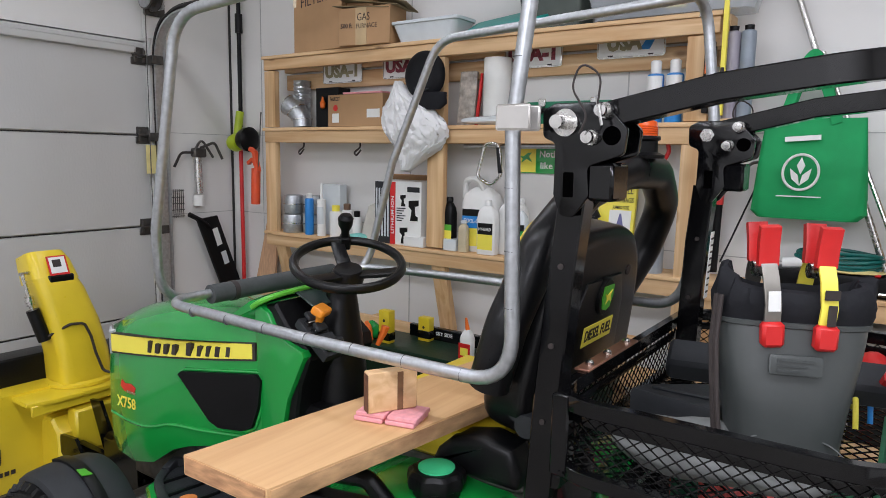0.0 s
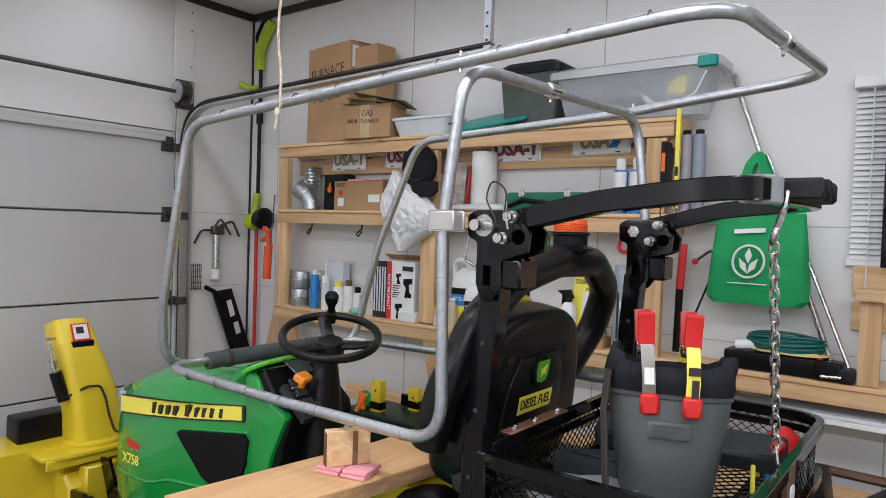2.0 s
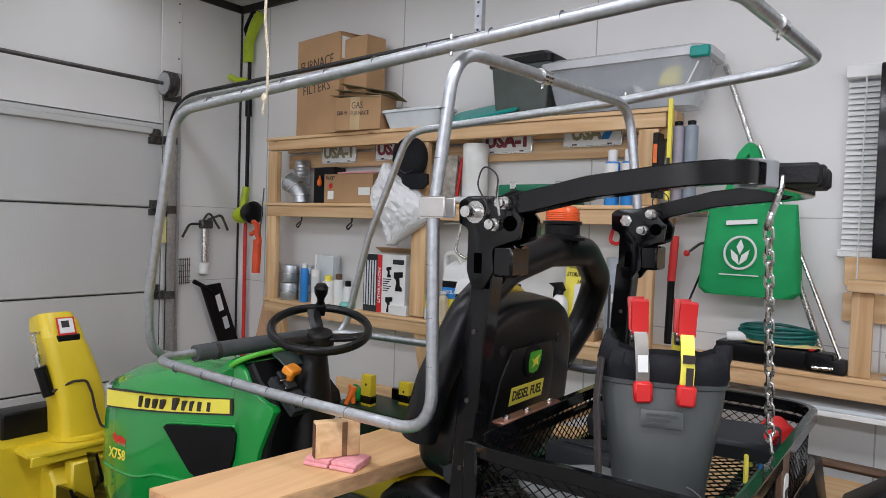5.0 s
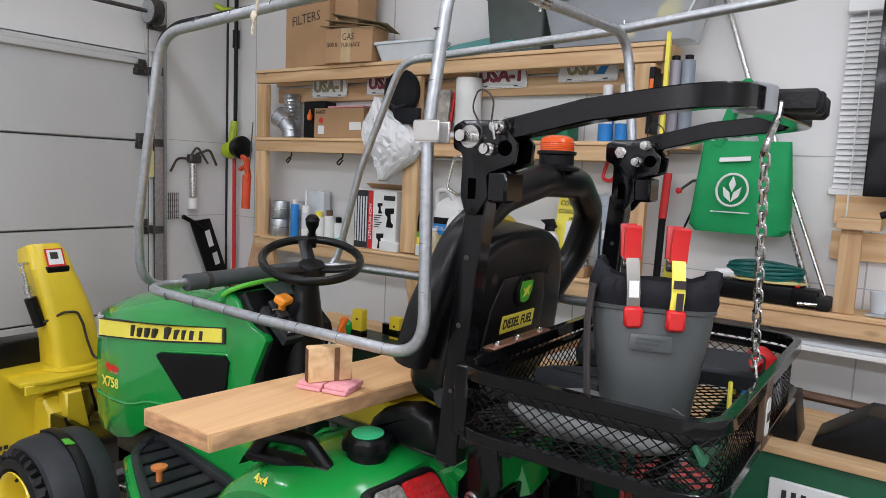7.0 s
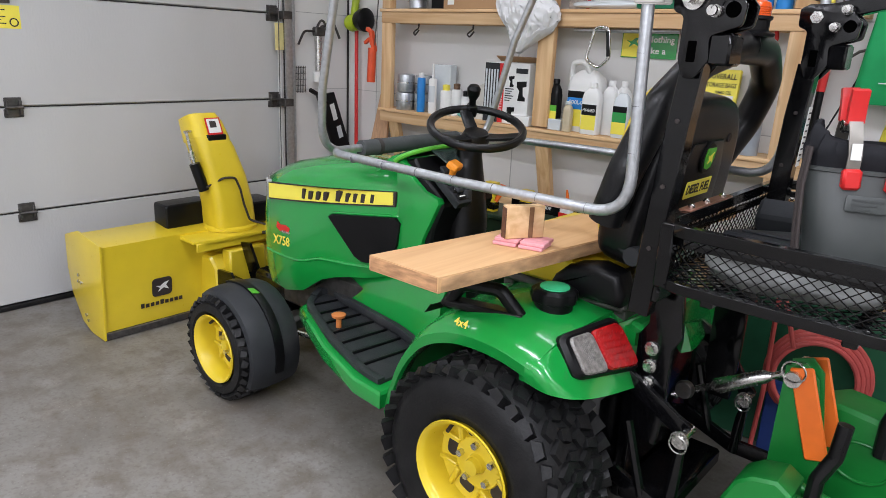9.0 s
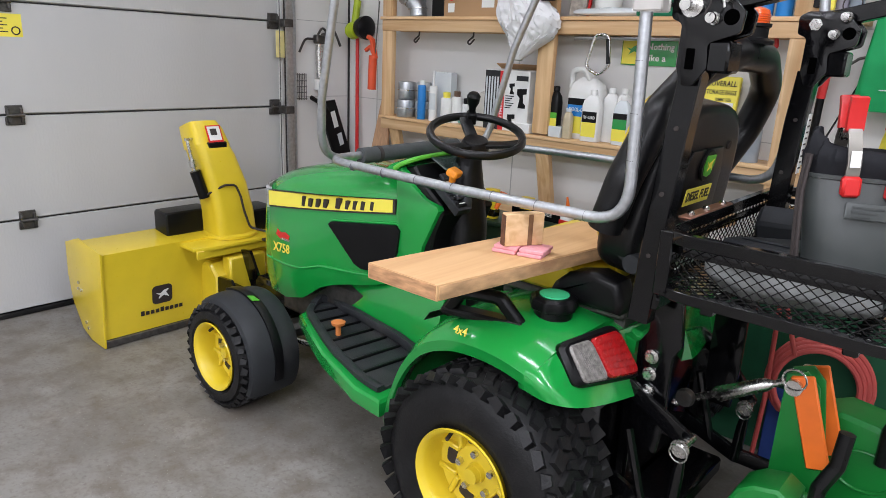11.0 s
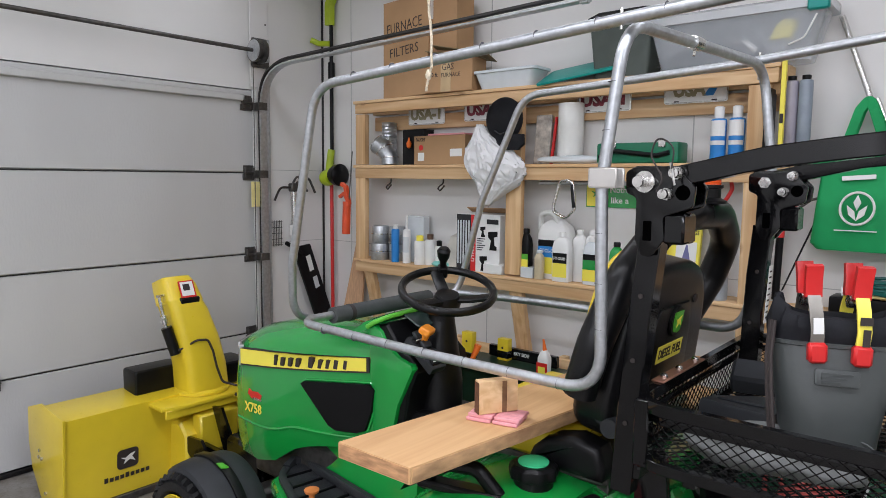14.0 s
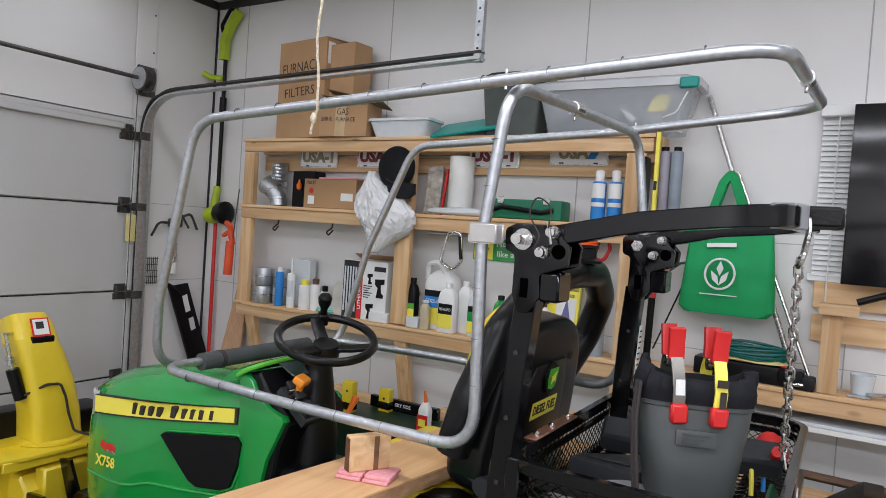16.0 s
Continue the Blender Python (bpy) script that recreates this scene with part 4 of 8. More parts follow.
wheel_at(-1.235, 0.972, 0.30, 0.318, 0.158, 1, 34, "rear_wheel", tra)
wheel_at(-1.235, 2 * YC - 0.972, 0.30, 0.318, 0.158, -1, 34, "rear_wheel", tra)
wheel_at(-2.597, 1.004, 0.22, 0.228, 0.141, 1, 32, "front_wheel", tra)
wheel_at(-2.597, 2 * YC - 1.004, 0.22, 0.228, 0.141, -1, 32, "front_wheel", tra)
for sg in (-1, 1):
    rings = []
    for k in range(19):
        a = radians(124 - k * 8.6)
        ring = []
        outer = [(0.036, 0.222), (0.044, 0.238), (0.066, 0.248), (0.12, 0.254), (0.19, 0.254), (0.245, 0.248), (0.268, 0.238), (0.276, 0.216)]
        for dy, dr in outer + [(0.5 * 0.156 + 0.5 * dy, dr - 0.008) for dy, dr in ((0.26, 0.225), (0.24, 0.246), (0.19, 0.254), (0.12, 0.254), (0.075, 0.246), (0.05, 0.232))]:
            y = 1.0 + dy
            y = y if sg < 0 else 2 * YC - y
            ring.append((-2.597 + dr * math.cos(a), y, 0.228 + dr * math.sin(a)))
        rings.append(ring)
    ffn = part("front_fender", loft(B(), rings), GREYPL, tra, "dark grey plastic front mudguard")
    if sg < 0:
        rib = B()
        rp = [(-2.597 + 0.2575 * math.cos(radians(a)), 1.155, 0.228 + 0.2575 * math.sin(radians(a))) for a in range(112, -20, -6)]
        flatbar(rib, rp, 0.012, 0.038, (0, 1, 0))
        part("rib", rib, PLASTIC, ffn)
        part("badge", xf(lathe(B(), [(0.026, 0), (0.026, 0.004), (0, 0.005)], (0, 0, 0), "z", 4), Matrix.Translation((-2.505, 1.15, 0.474)) @ pose(0, 0, 0, 0, 21, 45)), LIME, ffn, "small green badge")
# chassis
bm = B()
box(bm, -2.75, -0.98, YC - 0.16, YC + 0.16, 0.28, 0.52, 0.02)
box(bm, -2.66, -2.56, YC - 0.5, YC + 0.5, 0.20, 0.27, 0.02)
tube(bm, [(-2.35, YC - 0.42, 0.24), (-2.55, YC - 0.4, 0.25)], 0.012, 8)
tube(bm, [(-1.25, YC - 0.45, 0.33), (-1.25, YC + 0.45, 0.33)], 0.06, 12)
part("chassis", bm, DARKST, tra)
part("drag_link", tube(B(), [(-2.50, 1.28, 0.27), (-2.1, 1.34, 0.30)], 0.012, 8), STEEL, tra)
bm = B()
box(bm, -2.05, -1.60, YC - 0.13, YC + 0.13, 0.5, 0.76, 0.02)
part("tunnel", bm, PLASTIC, tra)

bm = box(B(), -1.0, -0.96, 1.44, 1.93, 0.14, 0.60, 0.01)
box(bm, -1.14, -1.0, 1.28, 1.96, 0.16, 0.55, 0.03)
box(bm, -0.96, -0.80, 1.42, 1.84, 0.16, 0.215, 0.008)
box(bm, -1.10, -0.96, 1.50, 1.74, 0.18, 0.50, 0.02)
part("hitch_frame", bm, BLACK, tra, "black rear hitch frame")

# seat
seat = part("seat", prism(B(), [(-1.50, 0.86), (-1.46, 0.905), (-1.20, 0.903), (-1.12, 0.86), (-1.15, 0.80), (-1.46, 0.80)], "y", YC - 0.26, YC + 0.26, 0.03, 3), YELLOW, tra, "yellow vinyl seat with a black shell")
outline = []
for k in range(40):
    a = 2 * math.pi * k / 40
    c, s = math.cos(a), math.sin(a)
    yy = 0.297 * math.copysign(abs(c) ** 0.62, c)
    zz = 0.255 * math.copysign(abs(s) ** 0.62, s)
    yy *= 1.0 - 0.14 * (zz / 0.255)
    outline.append((yy, zz))
MB = Matrix.Translation((-1.003, YC + 0.032, 1.127)) @ pose(0, 0, 0, 0, 9, 0)
bm = prism(B(), outline, "x", -0.075, 0.05, 0.035, 4)
shell = part("seat_back", xf(bm, MB), VINYL, seat, "black moulded seat back")
part("cushion", xf(prism(B(), [(a * 0.80, b * 0.98 + 0.022) for a, b in outline], "x", -0.115, -0.068, 0.03, 3), MB), YELLOW, seat)
bm = B()
prism(bm, [(-0.17, -0.12), (0.17, -0.12), (0.15, 0.05), (0.11, 0.13), (-0.11, 0.13), (-0.15, 0.05)], "x", 0.045, 0.058, 0.008, 2)
part("back_panel", xf(bm, MB), VINYL, shell)
for sy in (-0.16, 0.16):
    part("dimple", xf(lathe(B(), [(0.014, 0.0), (0.014, 0.004), (0.008, 0.004)], (0.05, sy, 0.13), "x", 12), MB), INK, shell)
bd = part("round_badge", xf(lathe(B(), [(0.048, 0.05), (0.048, 0.064), (0.044, 0.067), (0.0, 0.067)], (0, 0.0, 0.085), "x", 28), MB), PLASTIC, shell, "round black badge with green shield")
part("shield", xf(prism(B(), [(-0.03, 0.03), (0.03, 0.03), (0.033, 0.0), (0.022, -0.028), (0, -0.034), (-0.022, -0.028), (-0.033, 0.0)], "x", 0.0665, 0.070, 0.0), MB @ Matrix.Translation((0, 0, 0.085))), LIME, bd)
part("shield_emblem", xf(prism(B(), [(-0.022, 0.012), (-0.01, 0.006), (0.005, 0.012), (0.02, 0.018), (0.012, 0.004), (0.02, -0.014), (0.006, -0.006), (-0.012, -0.016), (-0.008, -0.004)], "x", 0.070, 0.0715, 0.0), MB @ Matrix.Translation((0, 0, 0.085))), DECAL, bd)
lb = part("fuel_label", xf(box(B(), 0.056, 0.060, -0.088, 0.096, -0.034, 0.018, 0.001), MB), DECAL, shell, "yellow label with black lettering")
text_part("lettering", "DIESEL FUEL", 0.040, MB @ Matrix.Translation((0.0605, 0.004, -0.008)) @ facing(0, 0, 0, 1, 0), INK, lb, "", 0.0006, 0.165)
bm = B()
tube(bm, fillet([(-1.09, 1.375, 0.995), (-1.04, 1.372, 0.975), (-0.985, 1.372, 0.952)], 0.03), 0.017, 10)
lathe(bm, [(0.0, -0.024), (0.026, -0.022), (0.029, 0.0), (0.026, 0.016), (0, 0.018)], (-0.98, 1.37, 0.95), "y", 18)
part("suspension_lever", bm, GREYPL, seat)
bm = B()
box(bm, -1.5, -1.0, YC - 0.24, YC + 0.24, 0.765, 0.80, 0.01)
part("seat_base", bm, DARKST, seat)
for k in range(6):
    part("base_rib", box(B(), -1.45 + 0.08 * k, -1.41 + 0.08 * k, YC - 0.2, YC + 0.2, 0.72, 0.764, 0.004), DARKST, seat)
part("rear_panel", box(B(), -1.03, -0.953, 1.43, 1.98, 0.60, 0.735, 0.02, 3), GREEN, tra, "green rear cross panel")
part("side_pod", prism(B(), [(-1.235, 0.80), (-1.216, 0.84), (-1.173, 0.88), (-1.084, 0.90), (-1.012, 0.885), (-0.99, 0.83), (-1.0, 0.79), (-1.22, 0.79)], "y", 1.345, 1.44, 0.025, 4), PLASTIC, tra)

# black arch behind the seat with the beacon
ARCH = [(-1.04, 1.29, 1.05), (-1.0, 1.29, 1.19), (-0.96, 1.365, 1.36), (-0.93, 1.50, 1.465), (-0.905, 1.68, 1.51), (-0.905, 1.91, 1.505), (-0.93, 2.08, 1.41), (-0.98, 2.09, 1.27), (-1.05, 2.0, 1.10), (-1.08, 1.92, 0.95)]
arch = part("seat_arch", tube(B(), fillet(ARCH, 0.12, 5), 0.046, 18), VINYL, tra, "thick black padded arch behind the seat")
part("collar", tube(B(), [(-0.905, 1.725, 1.512), (-0.905, 1.74, 1.512)], 0.0475, 18), PLASTIC, arch)
bc = part("beacon", lathe(B(), [(0.066, 0.0), (0.068, 0.008), (0.05, 0.016), (0.05, 0.042), (0.056, 0.046), (0.056, 0.054), (0.0, 0.055)], (-0.905, 1.755, 1.54), "z", 28), PLASTIC, arch, "amber warning beacon on a black base")
bm = lathe(B(), [(0.049, 0.055), (0.049, 0.075), (0.045, 0.09), (0.03, 0.098), (0.0, 0.10)], (-0.905, 1.755, 1.54), "z", 28)
dome = part("amber_dome", bm, AMBER, bc)
for k in range(4):
    part("lens_rib", lathe(B(), [(0.0485, -0.0015), (0.0508, 0.0), (0.0485, 0.0015)], (-0.905, 1.755, 1.601 + 0.0055 * k), "z", 28), AMBER, dome)


# folding towers and the hoop
HOLE = mat("dark_hole", (0.001, 0.001, 0.001), 0.9, spec=0.0)
def tower(sg):
    def Y(y):
        return y if sg < 0 else 2 * YC + 0.01 - y
    dx, lean = (0.0, 0.0) if sg < 0 else (0.055, 0.042)
    t = part("tower", flatbar(B(), [(-0.908 + dx + lean, Y(1.29), 0.83), (-0.891 + dx + 0.8 * lean, Y(1.29), 1.08), (-0.871 + dx + 0.5 * lean, Y(1.29), 1.32), (-0.855 + dx + 0.4 * lean, Y(1.29), 1.47)], 0.055, 0.05, (0, 1, 0)), BLACK, tra, "black steel fold-down tower")
    for yo in (1.248, 1.322):
        outline_ = fillet([(-0.91, 0, 1.625), (-0.885, 0, 1.638), (-0.79, 0, 1.638), (-0.745, 0, 1.59), (-0.75, 0, 1.545), (-0.818, 0, 1.522), (-0.812, 0, 1.47), (-0.842, 0, 1.428), (-0.868, 0, 1.43), (-0.883, 0, 1.47), (-0.882, 0, 1.565), (-0.908, 0, 1.575)], 0.014, 4, True)
        bm = prism(B(), [(p.x + dx * 1.5, p.z) for p in outline_], "y", Y(yo) - 0.006, Y(yo) + 0.006, 0.002)
        pl = part("side_plate", bm, BLACK, t)
        if (yo < 1.3) == (sg < 0):
            part("hole", lathe(B(), [(0.017, -0.0075), (0.017, 0.0075)], (-0.773 + dx * 1.5, Y(yo), 1.578), "y", 18), HOLE, pl)
            part("slot", box(B(), -0.864 + dx * 1.5, -0.842 + dx * 1.5, Y(yo) - 0.0075, Y(yo) + 0.0075, 1.465, 1.512, 0.002), HOLE, pl)
    part("gusset", box(B(), -0.818 + dx * 1.5, -0.768 + dx * 1.5, Y(1.245) if sg < 0 else Y(1.325), Y(1.325) if sg < 0 else Y(1.245), 1.46, 1.53, 0.006), BLACK, t)
    face = Y(1.242) if sg < 0 else Y(1.328)
    bm = lathe(B(), [(0.010, -0.006), (0.025 - (0.007 if sg > 0 else 0), -0.006), (0.025 - (0.007 if sg > 0 else 0), -0.001), (0.010, -0.001)], (-0.862 + dx * 1.5, face, 1.602), "y", 24 if sg < 0 else 6)
    tube(bm, [(-0.862 + dx * 1.5, face - (0.045 if sg < 0 else 0.012), 1.602), (-0.862 + dx * 1.5, face + 0.10, 1.602)], 0.0125, 14)
    part("pivot_pin", bm, STEEL, t, "bright steel pin with a wide washer")
    for px, pz in ((-0.785, 1.622), (-0.808, 1.575)):
        px += dx * 1.5
        bm = tube(B(), [(px, face - 0.03, pz), (px, face + 0.10, pz)], 0.0085, 12)
        lathe(bm, [(0.008, -0.012), (0.0135, -0.012), (0.0145, -0.006), (0.0135, -0.001), (0.008, -0.001)], (px, face, pz), "y", 20)
        lathe(bm, [(0.0, -0.034), (0.011, -0.033), (0.012, -0.026), (0.0, -0.024)], (px, face, pz), "y", 16)
        part("hitch_pin", bm, STEEL, t, "bright steel pin")
    part("lanyard", tube(B(), fillet([(-0.785 + dx * 1.5, Y(1.2), 1.63), (-0.78 + dx * 1.5, Y(1.2), 1.68), (-0.82 + dx * 1.5, Y(1.2), 1.705), (-0.835 + dx * 1.5, Y(1.2), 1.66), (-0.80 + dx * 1.5, Y(1.195), 1.61), (-0.815 + dx * 1.5, Y(1.195), 1.58)], 0.03), 0.002, 6), INK, t)
    part("roll_pin", tube(B(), [(-0.79 + dx * 1.5, Y(1.205), 1.645), (-0.778 + dx * 1.5, Y(1.205), 1.595)], 0.003, 6), STEEL, t)
    for k in range(3):
        part("bore", lathe(B(), [(0.006, -0.0285), (0.006, 0.0285)], (-0.871 + dx + 0.6 * lean - 0.0135 * k, Y(1.29), 1.33 - 0.16 * k), "y", 10), INK, t)
    # lower bracket
    bm = B()
    prism(bm, [(-0.845 + dx, 0.90), (-0.925 + dx, 0.90), (-0.925 + dx, 0.76), (-0.95 + dx, 0.72), (-0.95 + dx, 0.50), (-0.93 + dx, 0.40), (-0.86 + dx, 0.40), (-0.85 + dx, 0.50), (-0.85 + dx, 0.70), (-0.83 + dx, 0.74)], "y", min(Y(1.395), Y(1.42)), max(Y(1.395), Y(1.42)), 0.003)
    box(bm, -0.935 + dx, -0.86 + dx, min(Y(1.272), Y(1.44)), max(Y(1.272), Y(1.44)), 0.868, 0.918, 0.006)
    br = part("lower_bracket", bm, BLACK, t)
    for k in range(3):
        bz = 0.69 - 0.053 * k
        part("bolt", lathe(B(), [(0.021, 0.0), (0.021, -0.004), (0.014, -0.005), (0.013, -0.018), (0.0, -0.018)] if sg < 0 else [(0.021, 0.0), (0.021, 0.004), (0.014, 0.005), (0.013, 0.018), (0, 0.018)], (-0.905 + dx, Y(1.394), bz), "y", 8), STEEL, br)
    return t


t1 = tower(-1)
t2 = tower(1)
part("barcode_sticker", flatbar(B(), [(-0.766, 1.96, 1.17), (-0.758, 1.96, 1.35)], 0.002, 0.032, (0, 1, 0)), PAPERW, t2, "long white barcode sticker")
for k in range(9):
    part("sticker_bar", flatbar(B(), [(-0.7642 + 0.0008 * k, 1.96, 1.185 + 0.018 * k), (-0.7640 + 0.0008 * k, 1.96, 1.190 + 0.018 * k)], 0.002, 0.022, (0, 1, 0)), INK, t2)
HO = fillet([(-0.82, 1.27, 1.608), (-0.60, 1.27, 1.656), (-0.33, 1.27, 1.688), (-0.30, 1.97, 1.694), (-0.54, 1.975, 1.668), (-0.76, 1.975, 1.615)], 0.13, 10)
hoop = part("folded_hoop", flatbar(B(), HO, 0.05, 0.046), BLACK, tra, "black square-tube hoop folded back")
part("grey_sleeve", flatbar(B(), [(-0.335, 1.39, 1.690), (-0.32, 1.42, 1.691), (-0.315, 1.455, 1.691)], 0.056, 0.056), mat("grey_sleeve", (0.30, 0.31, 0.32), 0.4), hoop, "grey pipe sleeve")
for k in range(9):
    y = 1.50 + k * 0.026
    part("bumper_block", box(B(), -0.335 + 0.006 * (k % 2), -0.222 - 0.005 * (k % 3), y, y + 0.022, 1.675, 1.716 + 0.006 * (k % 2), 0.005), RUBBER, hoop, "black rubber bumper block")
part("hook", tube(B(), fillet([(-0.29, 1.50, 1.69), (-0.285, 1.46, 1.66), (-0.29, 1.40, 1.605), (-0.30, 1.42, 1.58), (-0.30, 1.455, 1.60)], 0.03), 0.007, 8), STEEL, hoop, "steel S hook")

# ---------------------------------------------------------------- conduit cage
cage = thing("conduit_cage", "bent galvanised conduit cab frame clamped over the tractor", "cab frame", (-1.3, YC, 1.1))
YN, YR, R1 = 1.2, 2.05, 0.0148
CH = -2.14
roof = fillet([(-2.15, YC, 1.075), (-2.17, YN + 0.04, 1.085), (-2.115, YN, 1.31), (-1.985, YN, 1.90), (-0.9, YN, 1.968), (-0.335, YN, 2.0), (-0.30, YR, 2.04), (-0.9, YR, 1.98), (-1.73, YR, 1.935), (-1.93, YR, 1.51), (-2.06, YR, 1.075)], 0.13, 8, True)
rf = part("roof_loop", tube(B(), roof, R1, 14, True), ZINC, cage)
rear = fillet([(-0.905, YN + 0.004, 1.962), (-0.95, YN, 1.6), (-0.935, YN, 1.095), (-1.5, YN, 1.092), (-2.10, YN + 0.005, 1.10), (-2.07, YR, 1.105), (-1.5, YR, 1.115), (-0.855, YR, 1.115), (-0.79, YR, 1.6), (-0.835, YR - 0.004, 1.968)], 0.10, 8, True)
rl = part("door_loop", tube(B(), rear, R1, 14, True), ZINC, cage)


def clamp_ring(p, d, parent):
    p, d = Vector(p), Vector(d).normalized()
    part("coupling", tube(B(), [p - d * 0.022, p + d * 0.022], R1 + 0.0035, 14), STEEL, parent)
    part("set_screw", tube(B(), [p, p + Vector((0, -0.012, -0.034))], 0.004, 8), STEEL, parent)


clamp_ring((-0.32, 1.56, 2.017), (0.03, 0.85, 0.04), rf)
clamp_ring((-0.875, 1.56, 1.965), (0.07, 0.85, 0), rl)
clamp_ring((-2.145, 1.75, 1.075), (0.09, 0.4, 0), rf)
part("roof_bolt", tube(B(), [(-0.915, YN, 1.945), (-0.915, YN, 1.992)], 0.004, 8), STEEL, rf)
part("roof_bolt", tube(B(), [(-0.85, YR, 1.925), (-0.85, YR, 2.01)], 0.004, 8), STEEL, rf)
pad = part("foam_pad", tube(B(), [(-2.092, 1.36, 1.099), (-2.085, 1.62, 1.102), (-2.077, 1.88, 1.104)], 0.030, 16), mat("dark_foam", (0.06, 0.065, 0.065), 0.8, bump=0.3), cage, "dark foam pipe sleeve")
part("strap", tube(B(), [(-2.0905, 1.435, 1.099), (-2.09, 1.452, 1.099)], 0.0325, 16), INK, pad)
# mount plates at the pivots
for yy, sg in ((YN, 1), (YR, -1)):
    bx = -0.945 if sg > 0 else -0.79
    bm = box(B(), bx - 0.03, bx + 0.042, yy - 0.022, yy - 0.017, 1.586, 1.634, 0.004)
    box(bm, bx - 0.03, bx + 0.042, yy + 0.017, yy + 0.022, 1.586, 1.634, 0.004)
    pc = part("pivot_clamp", bm, mat("bare_plate", (0.55, 0.53, 0.50), 0.4, metal=0.6) if sg > 0 else STEEL, cage, "bare steel clamp plate")
# ink marks on the pipes
MARK = mat("faint_marker", (0.10, 0.10, 0.11), 0.6)
for k in range(9):
    x = -1.80 + 0.165 * k
    z = 1.912 + (x + 1.88) * 0.0605
    part("pen_mark", tube(B(), [(x - 0.0006, YN, z), (x + 0.0006, YN, z)], R1 + 0.0004, 14), MARK, cage)
for k in range(7):
    x = -1.95 + 0.15 * k
    part("pen_mark", tube(B(), [(x - 0.0006, YN, 1.094), (x + 0.0006, YN, 1.094)], R1 + 0.0004, 14), MARK, cage)
for z in (1.25, 1.36, 1.48, 1.72, 1.83):
    xx = -0.942 - (z - 1.3) * 0.03 if z < 1.6 else -0.95 + (z - 1.6) * 0.10
    part("pen_mark", tube(B(), [(xx, YN, z - 0.0006), (xx, YN, z + 0.0006)], R1 + 0.0004, 14), MARK, cage)
# lower bracket plank across the seat
pl = thing("wooden_plank", "sawn fir plank laid across the tractor seat", "plank", (-1.3, 1.3, 0.93))
bm = prism(B(), [(-1.455, 0.825), (-1.215, 0.828), (-1.02, 2.28), (-1.26, 2.28)], "z", 0.905, 0.948, 0.003)
part("board", bm, BOARDM, pl)
bark = mat("waney_edge", (0.50, 0.30, 0.15), 0.8, var=0.35, scale=26, bump=0.4, bscale=60, spots=0.9, spot=(0.22, 0.10, 0.045), stretch=(1, 0.45, 1.4))
part("waney_edge", prism(B(), [(-1.217, 0.835), (-1.2125, 0.835), (-1.021, 2.26), (-1.0255, 2.26)], "z", 0.908, 0.943, 0.001), bark, pl, "rough brown edge")
part("end_grain", prism(B(), [(-1.45, 0.8235), (-1.22, 0.8265), (-1.22, 0.83), (-1.45, 0.83)], "z", 0.909, 0.944), mat("fir_end_grain", (0.50, 0.27, 0.13), 0.8, var=0.3, scale=50, stretch=(0.5, 1, 2), spots=0.5, spot=(0.28, 0.12, 0.06)), pl, "grainy sawn end")
bk = thing("wood_block", "small offcut of lumber standing on foam pads", "wood block", (-1.29, 1.2, 0.97))
MBK = Matrix.Translation((-1.250, 1.215, 0.971)) @ pose(0, 0, 0, 0, 0, 60)
part("block", xf(box(B(), -0.058, 0.058, -0.015, 0.015, 0, 0.092, 0.002), MBK), WOODX, bk)
part("end_grain", xf(box(B(), -0.0592, -0.0578, -0.014, 0.014, 0.001, 0.087), MBK), mat("dark_end_grain", (0.12, 0.05, 0.025), 0.8, var=0.3, scale=60), bk, "dark stained end grain")
part("stain", xf(box(B(), 0.010, 0.024, -0.0156, 0.0156, 0.001, 0.0886), MBK), mat("brown_stain", (0.20, 0.10, 0.045), 0.7, var=0.3, scale=40), bk, "brown stain across the block")
for k, (ox, oy) in enumerate(((-1.285, 1.205), (-1.212, 1.225))):
    fp = thing("foam_pad", "pink foam board pad under the wood block", "foam pad", (ox, oy, 0.949), "pink foam pads")
    for j in range(2):
        part("layer", xf(box(B(), -0.035, 0.035, -0.042, 0.042, 0, 0.0105, 0.002), Matrix.Translation((ox + 0.004 * j, oy + 0.003 * j, 0.949 + 0.0108 * j)) @ pose(0, 0, 0, 0, 0, 14)), PINK, fp)

# ---------------------------------------------------------------- wire basket on the hitch
bas = thing("wire_basket", "black expanded-metal cargo basket behind the seat", "basket", (-0.57, 1.68, 0.93))
BX0, BX1, BY0, BY1, BZ0, BZ1 = -0.855, -0.285, 1.205, 2.15, 0.935, 1.098


def basket_path(inset, z, n=6):
    a, b, c, d = BX0 + inset, BX1 - inset, BY0 + inset, BY1 - inset
    return fillet([(a, c, z), (b, c, z), (b, d, z), (a, d, z)], 0.10 - inset, n, True)


def ring_bar(z, w, h, inset=0.0):
    p = basket_path(inset, z)
    p.append(p[0])
    # front corners stay square
    return flatbar(B(), p, w, h)


part("top_rim", ring_bar(BZ1 - 0.014, 0.022, 0.03), BLACK, bas)
part("bottom_rim", ring_bar(BZ0 + 0.012, 0.022, 0.026), BLACK, bas)
part("lip", ring_bar(BZ1 - 0.045, 0.006, 0.02, 0.012), BLACK, bas)
for cx, cy in ((BX0 + 0.02, BY0 + 0.02), (BX0 + 0.02, BY1 - 0.02)):
    part("corner_post", box(B(), cx - 0.018, cx + 0.018, cy - 0.018, cy + 0.018, BZ0, BZ1, 0.004), BLACK, bas)


